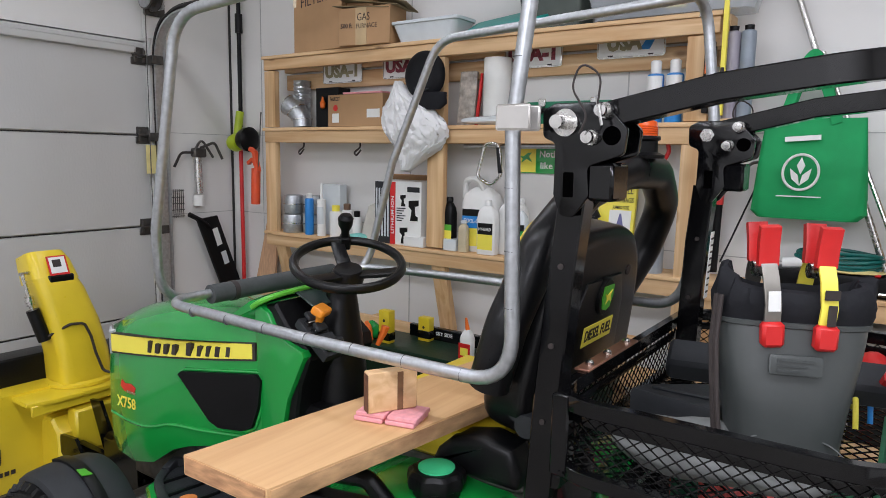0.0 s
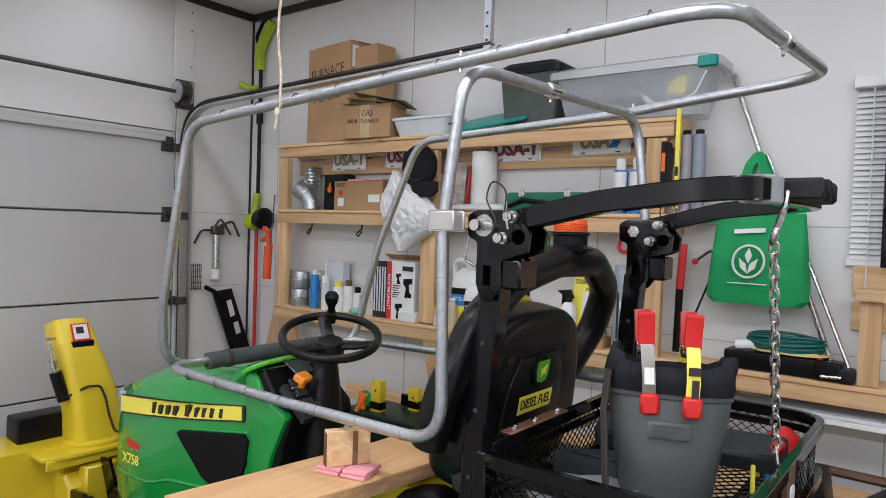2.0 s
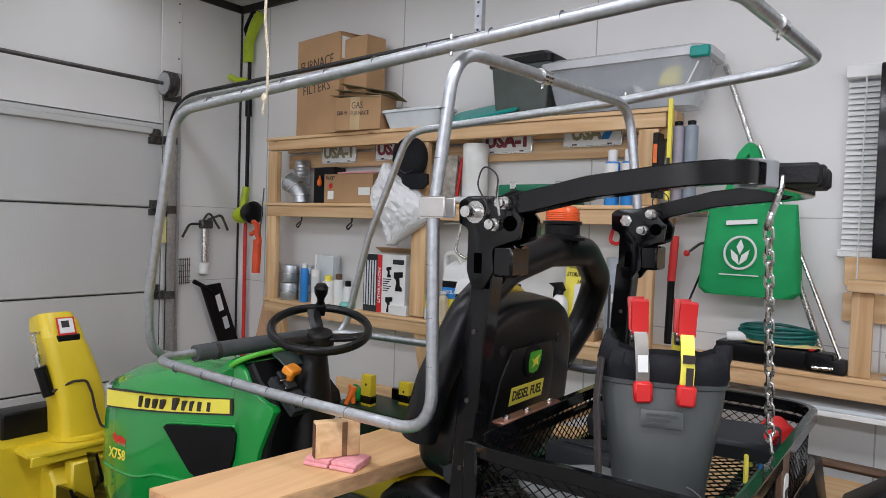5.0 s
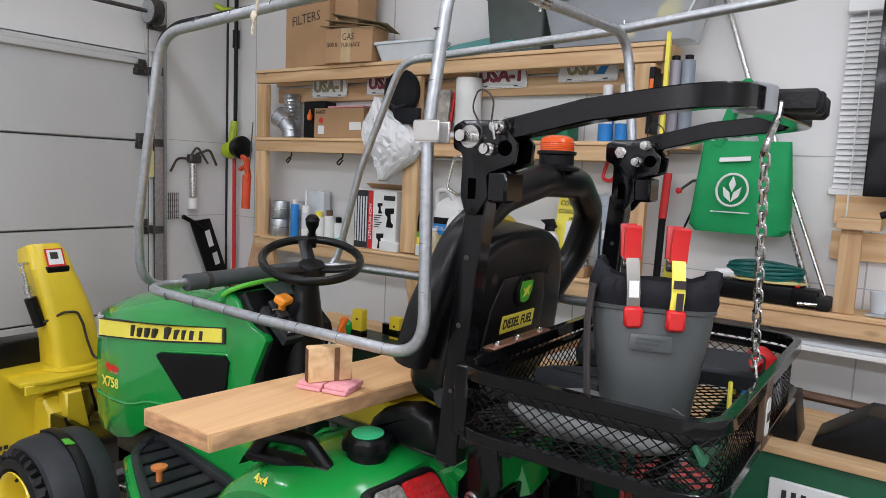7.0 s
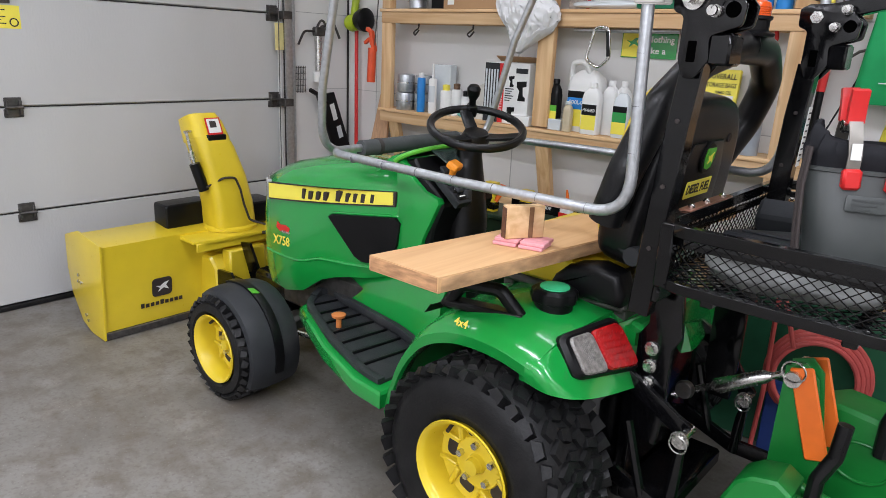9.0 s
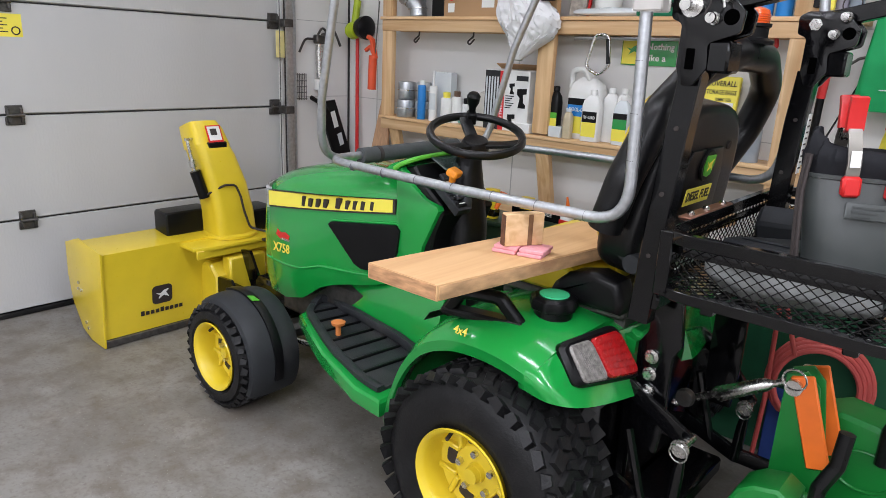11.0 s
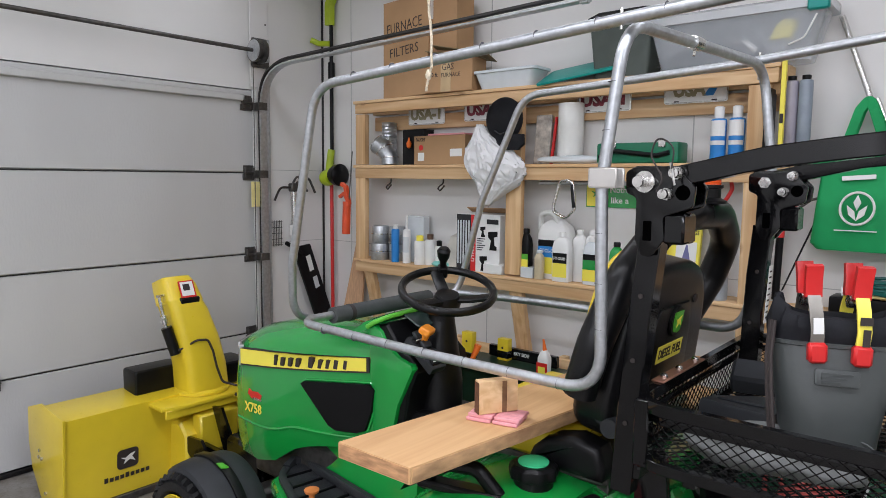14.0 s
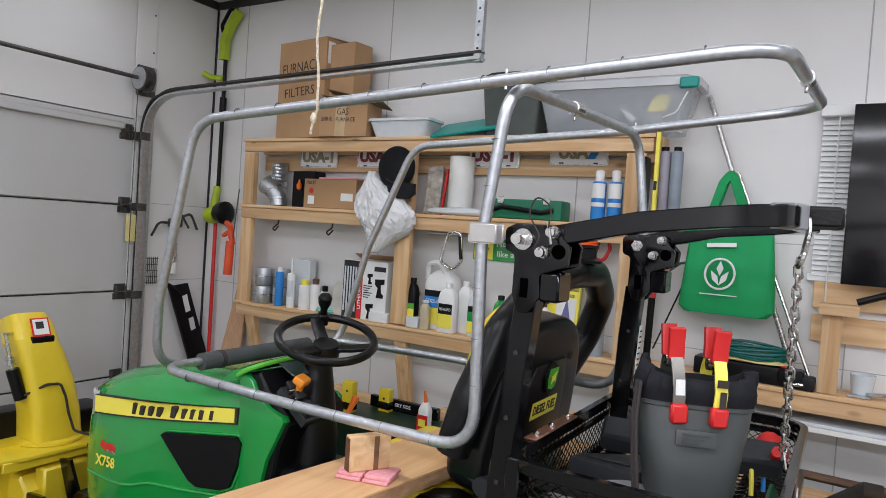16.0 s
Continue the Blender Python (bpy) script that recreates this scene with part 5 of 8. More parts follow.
def along(path, closed=True):
    d = [0.0]
    for p, q in zip(path, path[1:]):
        d.append(d[-1] + (q - p).length)
    return d


def mesh_wall(bm, path, z0, z1, pitch, slope, r=0.0015):
    d = along(path)
    L = d[-1]

    def at(s):
        s = min(max(s, 0), L)
        k = max(i for i in range(len(d)) if d[i] <= s + 1e-9)
        if k >= len(path) - 1:
            return path[-1].copy()
        return path[k].lerp(path[k + 1], (s - d[k]) / (d[k + 1] - d[k]))
    run = (z1 - z0) / slope
    for sg in (1, -1):
        s = -run
        while s < L + run:
            pts = []
            for j in range(6):
                u = s + sg * run * j / 5
                if 0 <= u <= L:
                    p = at(u)
                    pts.append((p.x, p.y, z0 + (z1 - z0) * j / 5))
            if len(pts) > 1:
                tube(bm, pts, r, 4, caps=False)
            s += pitch
    return bm


bp = basket_path(0.008, 0)
bp.append(bp[0])
tagged(part("wire_mesh", mesh_wall(B(), bp, BZ0 + 0.02, BZ1 - 0.02, 0.030, 0.75), BLACK, bas, "black expanded diamond mesh"), kind="stuff")
bm = B()
for k in range(44):
    c = -0.2 + 0.036 * k
    for sg in (1, -1):
        # diagonals across the floor
        x0, y0, x1, y1 = BX0, BY0, BX1, BY1
        ya = y0 - 0.6 + k * 0.036 if sg > 0 else y0 + k * 0.036
        yb = ya + 0.6 * sg
        a, b = Vector((x0, ya, BZ0 + 0.012)), Vector((x1, yb, BZ0 + 0.012))
        ts = sorted(t for t in ((y0 - ya) / (yb - ya), (y1 - ya) / (yb - ya)))
        t0, t1 = max(0, ts[0]), min(1, ts[1])
        if t1 - t0 > 0.02:
            tube(bm, [a.lerp(b, t0), a.lerp(b, t1)], 0.002, 4, caps=False)
tagged(part("floor_mesh", bm, BLACK, bas), kind="stuff")
bm = B()
for fx in (-0.72, -0.42):
    box(bm, fx - 0.015, fx + 0.015, BY0 + 0.01, BY1 - 0.01, BZ0 - 0.022, BZ0 + 0.002, 0.003)
part("floor_bars", bm, BLACK, bas)
tp = part("name_plate", box(B(), BX1 - 0.004, BX1 + 0.012, 1.575, 1.645, BZ0, BZ1, 0.003), BROWNST, bas, "brown latch plate with white oval")
part("oval", xf(prism(B(), rrect(0.045, 0.085, 0.015), "x", 0, 0.002), Matrix.Translation((BX1 + 0.012, 1.61, 1.01))), WHITED, tp)
part("name_bar", box(B(), BX1 + 0.0135, BX1 + 0.0150, 1.595, 1.625, 1.0, 1.02), INK, tp)
part("latch_tab", box(B(), -0.876, -0.842, 1.36, 1.66, BZ1, BZ1 + 0.006, 0.002), mat("copper_tab", (0.30, 0.14, 0.09), 0.4, metal=0.5), bas, "reddish metal strip")
for by in (1.40, 1.50, 1.62):
    part("strip_bolt", lathe(B(), [(0.010, 0.0), (0.010, 0.006), (0.005, 0.010), (0.0, 0.010)], (-0.858, by, BZ1 + 0.006), "z", 8), STEEL, bas)

# grey bag
bag = thing("rubber_boot", "grey rubber winter boot with black drawstring collar in the basket", "boot", (-0.49, 1.42, 0.95))


def bag_ring(z, w, d, cx, cy, yaw, wav=0.0):
    out = []
    for k in range(36):
        a = 2 * math.pi * k / 36
        c, s = math.cos(a), math.sin(a)
        x, y = w / 2 * math.copysign(abs(c) ** 0.7, c), d / 2 * math.copysign(abs(s) ** 0.8, s)
        ff = 1 + wav * math.sin(9 * a)
        p = Matrix.Rotation(radians(yaw), 2) @ Vector((x * ff, y * ff))
        out.append((cx + p.x, cy + p.y, z + wav * 0.25 * math.cos(5 * a)))
    return out


BC = (-0.49, 1.42)
part("body", loft(B(), [bag_ring(z, w, d, BC[0], BC[1], 20) for z, w, d in ((0.955, 0.14, 0.12), (0.962, 0.165, 0.145), (0.985, 0.18, 0.155), (1.02, 0.188, 0.16), (1.06, 0.198, 0.16), (1.10, 0.21, 0.152), (1.14, 0.224, 0.142), (1.18, 0.238, 0.126), (1.22, 0.249, 0.108), (1.262, 0.256, 0.09))]), GREYB, bag, "smooth grey rubber shaft")
def collar_ring(z, w, d, fold, peak):
    """A gathered ring of nylon with pointed ends."""
    out = []
    for k in range(72):
        a = 2 * math.pi * k / 72
        c, q = math.cos(a), math.sin(a)
        n1 = noise.noise(Vector((c * 5.0, q * 5.0, z * 14)))
        n2 = noise.noise(Vector((c * 13.0, q * 13.0, z * 30 + 4)))
        f = 1 + fold * (1.2 * n1 + 0.8 * n2)
        p = Matrix.Rotation(radians(20), 2) @ Vector((w / 2 * math.copysign(abs(c) ** 0.7, c) * f, d / 2 * math.copysign(abs(q) ** 0.8, q) * f))
        out.append((BC[0] + p.x, BC[1] + p.y, z + peak * (abs(c) ** 4 * (1.0 if c < 0 else 0.55) - 0.25) + fold * 0.03 * n1))
    return out


part("collar", loft(B(), [collar_ring(*r) for r in ((1.258, 0.262, 0.098, 0.0, 0.0), (1.272, 0.266, 0.104, 0.03, 0.004), (1.288, 0.264, 0.108, 0.07, 0.012), (1.305, 0.258, 0.104, 0.10, 0.03), (1.322, 0.245, 0.09, 0.12, 0.045), (1.326, 0.225, 0.07, 0.12, 0.045), (1.31, 0.20, 0.05, 0.08, 0.03), (1.28, 0.17, 0.04, 0.02, 0.0))]), NAVY, bag, "gathered black nylon collar")
part("welt", loft(B(), [bag_ring(z, w, d, BC[0], BC[1], 20) for z, w, d in ((1.248, 0.2565, 0.098), (1.250, 0.262, 0.104), (1.258, 0.264, 0.104), (1.260, 0.257, 0.096))]), GREYB, bag)
MG = Matrix.Translation((BC[0], BC[1], 0)) @ pose(0, 0, 0, 0, 0, 20)
part("seam_patch", xf(prism(B(), [(x, z) for x, z in rrect(0.085, 0.034, 0.004)], "y", -0.002, 0.003, 0.001), MG @ Matrix.Translation((0.0, -0.0735, 1.19)) @ pose(0, 0, 0, -10, 0, 0)), GREYB, bag)
bm = B()
for k in range(3):
    box(bm, -0.03, 0.03 - 0.012 * k, -0.0045, -0.002, 0.006 - 0.009 * k, 0.010 - 0.009 * k)
part("label_bars", xf(bm, MG @ Matrix.Translation((0.0, -0.0735, 1.19)) @ pose(0, 0, 0, -10, 0, 0)), mat("bar_grey", (0.03, 0.034, 0.033), 0.5), bag)
for sg in (-1, 1):
    pts = [MG @ Vector((sg * 0.107 - sg * 0.07 * (1 - math.cos(a)), -0.083 + 0.01 * math.sin(a), 0.975 + 0.085 * math.sin(a))) for a in np.linspace(0, 1.35, 8)]
    part("seam", tube(B(), pts, 0.0015, 5), mat("seam_grey", (0.13, 0.14, 0.135), 0.5), bag)
cord = [MG @ Vector(p) for p in ((-0.128, -0.03, 1.30), (-0.134, -0.045, 1.22), (-0.128, -0.06, 1.12), (-0.12, -0.075, 1.03), (-0.122, -0.08, 0.99))]
part("drawcord", tube(B(), fillet(cord, 0.04), 0.006, 8), INK, bag)
part("drawcord", tube(B(), [p + Vector((0.008, -0.006, 0.0)) for p in fillet(cord, 0.04)], 0.005, 8), INK, bag)
JAW = mat("pressed_steel", (0.24, 0.225, 0.20), 0.45, metal=0.8, var=0.15)
for k, (ox, ty, col) in enumerate(((-0.060, -3, CLEARL), (0.026, 1, DECAL))):
    c = thing("spring_clamp", "red-tipped metal spring clamp gripping the boot top", "clamp", tuple(MG @ Vector((ox, 0, 1.25))), "spring clamps")
    M = MG @ Matrix.Translation((ox + 0.012, -0.005, 1.262)) @ pose(0, 0, 0, 0, ty, 8)
    for sy in (-1, 1):
        jaw = B()
        lean = sy * 0.055
        flatbar(jaw, [(0, sy * 0.052, -0.02), (0, sy * 0.060, 0.03), (0, sy * 0.045, 0.075), (0, sy * 0.03, 0.10)], 0.027, 0.006, (0, sy, 0))
        part("jaw", xf(jaw, M), JAW if k == 0 else DECAL, c, "pressed steel jaw" if k == 0 else "jaw with a yellow label")
        grip = flatbar(B(), [(0, sy * 0.026, 0.095), (0, sy * 0.028, 0.13), (0, sy * 0.036, 0.165)], 0.034, 0.016, (0, sy, 0))
        part("grip", xf(grip, M), RED, c, "red rubber grip")
        part("tip", xf(box(B(), -0.019, 0.019, sy * 0.056 - 0.012, sy * 0.056 + 0.012, -0.045, 0.0, 0.006), M), RED, c)
    part("spring", xf(tube(B(), [(-0.017, 0, 0.085), (0.017, 0, 0.085)], 0.014, 10), M), STEEL, c)
    if k == 0:
        part("barcode_label", xf(box(B(), -0.010, 0.010, -0.0665, -0.0645, 0.02, 0.055), M), PAPERW, c)
    else:
        part("label_bar", xf(box(B(), -0.012, 0.012, -0.0668, -0.0645, 0.045, 0.062), M), INK, c)
        part("label_bar", xf(box(B(), -0.004, 0.010, -0.0668, -0.0645, 0.0, 0.036), M), INK, c)
# contents of the basket
def lump(bm, c, s, seed, n=3):
    r = bmesh.ops.create_icosphere(bm, subdivisions=n, radius=1.0)
    for v in r["verts"]:
        d = 1 + 0.22 * noise.noise(v.co * 1.7 + Vector((seed, 0, 0)))
        v.co = Vector((c[0] + v.co.x * s[0] * d, c[1] + v.co.y * s[1] * d, c[2] + v.co.z * s[2] * d))
    return bm


part("foot", lump(B(), (-0.60, 1.36, 0.995), (0.20, 0.085, 0.052), 1, 4), mat("dusty_grey_rubber", (0.15, 0.155, 0.15), 0.6, var=0.2, bump=0.15), bag, "dusty grey rubber foot")
pdl = thing("dark_panel", "dark grey plastic panel lying across the basket", "panel", (-0.55, 1.75, 1.03))
part("sheet", xf(box(B(), -0.24, 0.24, -0.05, 0.05, -0.03, 0.03, 0.01), Matrix.Translation((-0.56, 1.80, 1.045)) @ pose(0, 0, 0, 24, 0, 10)), GREYPL, pdl)
wd = thing("plastic_wedge", "dark grey ribbed plastic wedge lying in the basket", "wedge", (-0.66, 1.52, 1.0))
part("body", prism(B(), [(-0.80, 1.50), (-0.62, 1.47), (-0.60, 1.56), (-0.63, 1.66), (-0.78, 1.55)], "z", 0.975, 1.04, 0.01, 2), GREYPL, wd)
part("rib", box(B(), -0.76, -0.63, 1.515, 1.525, 1.04, 1.046, 0.002), GREYPL, wd)
solid("red_mesh_bag", lump(B(), (-0.37, 2.02, 1.02), (0.05, 0.07, 0.05), 4), RED, "crumpled red mesh bag in the basket", "bag")
solid("blue_strap", tube(B(), fillet([(-0.36, 1.80, 0.965), (-0.365, 1.82, 1.03), (-0.39, 1.86, 1.05), (-0.37, 1.92, 0.98)], 0.03), 0.006, 8), BLUEP, "bright blue strap coiled in the basket", "strap")
solid("yellow_strap", tube(B(), fillet([(-0.385, 1.76, 0.96), (-0.39, 1.78, 1.02), (-0.40, 1.82, 1.035), (-0.40, 1.88, 0.97)], 0.03), 0.006, 8), DECAL, "yellow strap in the basket", "strap")
solid("red_handle_tool", tube(B(), fillet([(-0.36, 1.86, 1.0), (-0.33, 1.78, 1.09), (-0.33, 1.72, 1.10)], 0.03), 0.013, 8), RED, "red tool handle sticking out of the basket", "tool")
solid("green_board", xf(box(B(), -0.02, 0.02, -0.2, 0.2, -0.005, 0.005, 0.002), Matrix.Translation((-0.32, 1.42, 1.03)) @ pose(0, 0, 0, 0, 60, 0)), DKGREEN, "narrow green board inside the basket rim", "board")

# chain
ch = thing("steel_chain", "bright steel link chain from the hoop to the basket", "chain", (-0.295, 1.5, 1.1))
P0, P1 = Vector((-0.298, 1.435, 1.585)), Vector((-0.308, 1.60, 1.135))
NL = 19
lk = None
for k in range(NL):
    c = P0.lerp(P1, (k + 0.5) / NL)
    d = (P1 - P0).normalized()
    bm = tube(B(), [(0.0085 * math.cos(a), 0, 0.0085 * math.sin(a) + (0.0085 if math.sin(a) > 0 else -0.0085)) for a in np.linspace(0, 2 * math.pi, 14, endpoint=False)], 0.0033, 6, True)
    rot = d.to_track_quat("Z", "Y").to_matrix().to_4x4()
    part("link", xf(bm, Matrix.Translation(c) @ rot @ pose(0, 0, 0, 0, 0, 90 * (k % 2) + 20)), STEEL, ch)
bm = tube(B(), fillet([(-0.308, 1.60, 1.135), (-0.300, 1.585, 1.10), (-0.290, 1.60, 1.085)], 0.01), 0.004, 8)
tube(bm, [(-0.308, 1.575, 1.125), (-0.308, 1.655, 1.13)], 0.004, 8)
part("hook", bm, STEEL, ch)

# ---------------------------------------------------------------- snow blower
sb = thing("snow_blower", "yellow front-mounted snow blower with a tall chute", "snow blower", (-3.55, 1.6, 0))
side = [(-3.82, 0.475), (-3.66, 0.525), (-3.405, 0.50), (-3.452, 0.004), (-3.60, 0.005), (-3.70, 0.04), (-3.80, 0.17), (-3.83, 0.30)]
BL0, BL1 = 0.915, 2.30
for yy in (BL0, BL1):
    part("side_plate", prism(B(), side, "y", yy - 0.005, yy + 0.005, 0.001), YELLOW, sb)
bm = prism(B(), [(-3.80, 0.462), (-3.66, 0.512), (-3.425, 0.487), (-3.47, 0.03), (-3.482, 0.03), (-3.437, 0.477), (-3.66, 0.50), (-3.80, 0.45)], "y", BL0 + 0.006, BL1 - 0.006)
part("housing", bm, YELLOW, sb, "bent yellow steel housing")
bm = B()
tube(bm, [(-3.66, BL0 + 0.01, 0.24), (-3.66, BL1 - 0.01, 0.24)], 0.03, 12)
hel = [(-3.66 + 0.13 * math.cos(0.5 * k), BL0 + 0.03 + k * 0.0165, 0.24 + 0.16 * math.sin(0.5 * k)) for k in range(80)]
tube(bm, hel, 0.014, 6)
part("auger", bm, DARKST, sb)
part("scraper_edge", box(B(), -3.475, -3.45, BL0 + 0.006, BL1 - 0.006, 0.004, 0.04, 0.002), DARKST, sb)
for bx, bz in ((-3.69, 0.29), (-3.665, 0.255), (-3.70, 0.255), (-3.64, 0.09), (-3.62, 0.065)):
    part("bolt", lathe(B(), [(0.009, 0), (0.009, -0.007), (0.0, -0.008)], (bx, BL0 - 0.005, bz), "y", 8), STEEL, sb)
MF = Matrix.Translation((-3.4475, 1.215, 0.222)) @ pose(0, 0, 0, 0, 5.6, 0)
em = part("emblem", xf(prism(B(), rrect(0.105, 0.10, 0.02), "x", 0, 0.002), MF), INK, sb, "black shield emblem with a pale figure drawn plainly")
part("emblem_figure", xf(prism(B(), [(-0.036, 0.012), (-0.01, 0.006), (0.012, 0.022), (0.036, 0.026), (0.02, 0.008), (0.036, -0.02), (0.008, -0.006), (-0.022, -0.024), (-0.012, -0.004)], "x", 0.002, 0.0035), MF), WHITED, em)
for k in range(9):
    part("emblem_bar", xf(box(B(), 0.0, 0.002, -0.113 + k * 0.0255, -0.095 + k * 0.0255, -0.098, -0.078 if k not in (0, 4) else -0.073), MF), INK, em)
# impeller case and chute
bm = B()
prism(bm, [(-3.52, 0.34), (-3.36, 0.36), (-3.30, 0.30), (-3.30, 0.10), (-3.50, 0.06)], "y", 1.44, 1.86, 0.03, 3)
part("impeller_case", bm, YELLOW, sb)
part("chute_plate", prism(B(), [(-3.66, 1.32), (-3.30, 1.32), (-3.27, 1.42), (-3.27, 1.86), (-3.66, 1.86)], "z", 0.455, 0.475, 0.006), YELLOW, sb)
part("plate_lip", box(B(), -3.30, -3.285, 1.335, 1.80, 0.415, 0.46, 0.003), YELLOW, sb)
part("turn_ring", lathe(B(), [(0.135, 0.475), (0.145, 0.478), (0.145, 0.492), (0.125, 0.50), (0.12, 0.475)], (-3.45, 1.62, 0), "z", 36), YELLOW, sb)


def ch_ring(cx, cy, z, w, d, lean):
    return [(cx + d / 2 * b, cy + w / 2 * a, z + lean * b) for a, b in [(x * 2, y * 2) for x, y in rrect(1, 1, 0.22, 4)]]


chute = part("chute", loft(B(), [ch_ring(-3.45, 1.62, 0.49, 0.235, 0.22, 0), ch_ring(-3.45, 1.612, 0.62, 0.23, 0.205, 0), ch_ring(-3.455, 1.585, 0.76, 0.22, 0.19, 0.01), ch_ring(-3.475, 1.55, 0.90, 0.20, 0.17, 0.02), ch_ring(-3.49, 1.53, 0.96, 0.185, 0.16, 0.02)]), YELLOW, sb, "tapered yellow discharge chute")
part("deflector", loft(B(), [ch_ring(-3.495, 1.538, 0.945, 0.20, 0.17, 0.02), ch_ring(-3.53, 1.53, 1.02, 0.18, 0.16, 0.03), ch_ring(-3.56, 1.525, 1.062, 0.16, 0.14, 0.025), ch_ring(-3.565, 1.525, 1.066, 0.13, 0.11, 0.02)]), YELLOW, chute)
part("hinge_slot", box(B(), -3.43, -3.402, 1.49, 1.60, 0.925, 0.985, 0.006), PLASTIC, chute)
part("warning_label", xf(box(B(), -0.001, 0.001, -0.042, 0.042, -0.045, 0.045), Matrix.Translation((-3.424, 1.54, 1.026)) @ pose(0, 0, 0, 0, -25, 0)), RED, chute, "red-bordered warning label")
part("label_panel", xf(box(B(), 0.0, 0.002, -0.034, 0.034, -0.036, 0.038), Matrix.Translation((-3.423, 1.54, 1.0265)) @ pose(0, 0, 0, 0, -25, 0)), WHITED, chute)
part("label_mark", xf(box(B(), 0.0, 0.003, -0.022, 0.014, -0.008, 0.026), Matrix.Translation((-3.423, 1.54, 1.0265)) @ pose(0, 0, 0, 0, -25, 0)), INK, chute)
act = part("actuator", tube(B(), [(-3.42, 1.465, 0.70), (-3.44, 1.43, 0.84)], 0.027, 14), PLASTIC, chute, "black electric actuator with steel rod")
part("rod", tube(B(), [(-3.44, 1.43, 0.84), (-3.455, 1.405, 1.0)], 0.009, 10), STEEL, act)
part("rod_band", tube(B(), [(-3.443, 1.425, 0.86), (-3.447, 1.42, 0.90)], 0.018, 12), STEEL, act)
part("rod_eye", tube(B(), [(-3.455, 1.395, 1.0), (-3.47, 1.45, 1.0)], 0.008, 8), STEEL, act)
part("wire_loom", tube(B(), fillet([(-3.40, 1.47, 0.72), (-3.345, 1.54, 0.77), (-3.34, 1.60, 0.765), (-3.335, 1.625, 0.70), (-3.33, 1.64, 0.62), (-3.32, 1.665, 0.53), (-3.2, 1.75, 0.50)], 0.03), 0.006, 8), INK, chute)
part("motor_cover", box(B(), -3.66, -3.52, 1.30, 1.56, 0.485, 0.62, 0.02, 3), PLASTIC, sb, "black plastic motor cover")
part("motor_cover", box(B(), -3.60, -3.40, 1.72, 1.90, 0.48, 0.60, 0.02, 3), PLASTIC, sb)
bm = B()
box(bm, -3.34, -3.26, 1.50, 1.72, 0.20, 0.40, 0.01)
part("gear_box", bm, YELLOW, sb)
bm = B()
prism(bm, [(-3.25, 0.44), (-3.17, 0.45), (-3.05, 0.25), (-2.95, 0.10), (-3.02, 0.08), (-3.14, 0.2)], "y", 1.56, 1.575)
prism(bm, [(-3.34, 0.24), (-3.30, 0.30), (-3.18, 0.31), (-3.10, 0.22), (-3.25, 0.18)], "y", 1.45, 1.465)
box(bm, -3.3, -2.75, 1.50, 1.53, 0.20, 0.26, 0.004)
box(bm, -3.3, -2.75, 1.72, 1.75, 0.20, 0.26, 0.004)
box(bm, -3.0, -2.72, 1.47, 1.77, 0.12, 0.38, 0.02)
part("lift_frame", bm, BLACK, sb)
for k in range(3):
    part("hydraulic_hose", tube(B(), fillet([(-3.25, 1.70 + 0.02 * k, 0.47), (-3.05, 1.62 + 0.02 * k, 0.52 + 0.02 * k), (-2.85, 1.56 + 0.02 * k, 0.40), (-2.7, 1.58, 0.34)], 0.08), 0.009, 8), INK, sb)

# ---------------------------------------------------------------- three-point attachment
tp3 = thing("three_point_hitch", "three-point hitch arms with a bright top link", "hitch", (-0.8, 1.62, 0.2))
part("top_link", tube(B(), [(-0.84, 1.62, 0.505), (-0.80, 1.62, 0.53), (-0.78, 1.62, 0.54), (-0.66, 1.62, 0.615), (-0.64, 1.62, 0.625)], [0.011, 0.011, 0.024, 0.02, 0.011], 14), STEEL, tp3, "steel turnbuckle top link")
part("link_eye", lathe(B(), [(0.026, -0.014), (0.03, 0), (0.026, 0.014)], (-0.875, 1.62, 0.49), "y", 18), DARKST, tp3)
part("link_rod", tube(B(), [(-0.64, 1.62, 0.625), (-0.585, 1.62, 0.66)], 0.01, 10), STEEL, tp3)
for yy in (1.36, 1.88):
    bm = flatbar(B(), [(-1.0, yy, 0.30), (-0.78, yy, 0.22), (-0.62, yy, 0.22)], 0.018, 0.05)
    la = part("lower_arm", bm, BLACK, tp3)
    part("lift_link", tube(B(), [(-0.93, yy, 0.47), (-0.86, yy, 0.24)], 0.014, 8), BLACK, la)
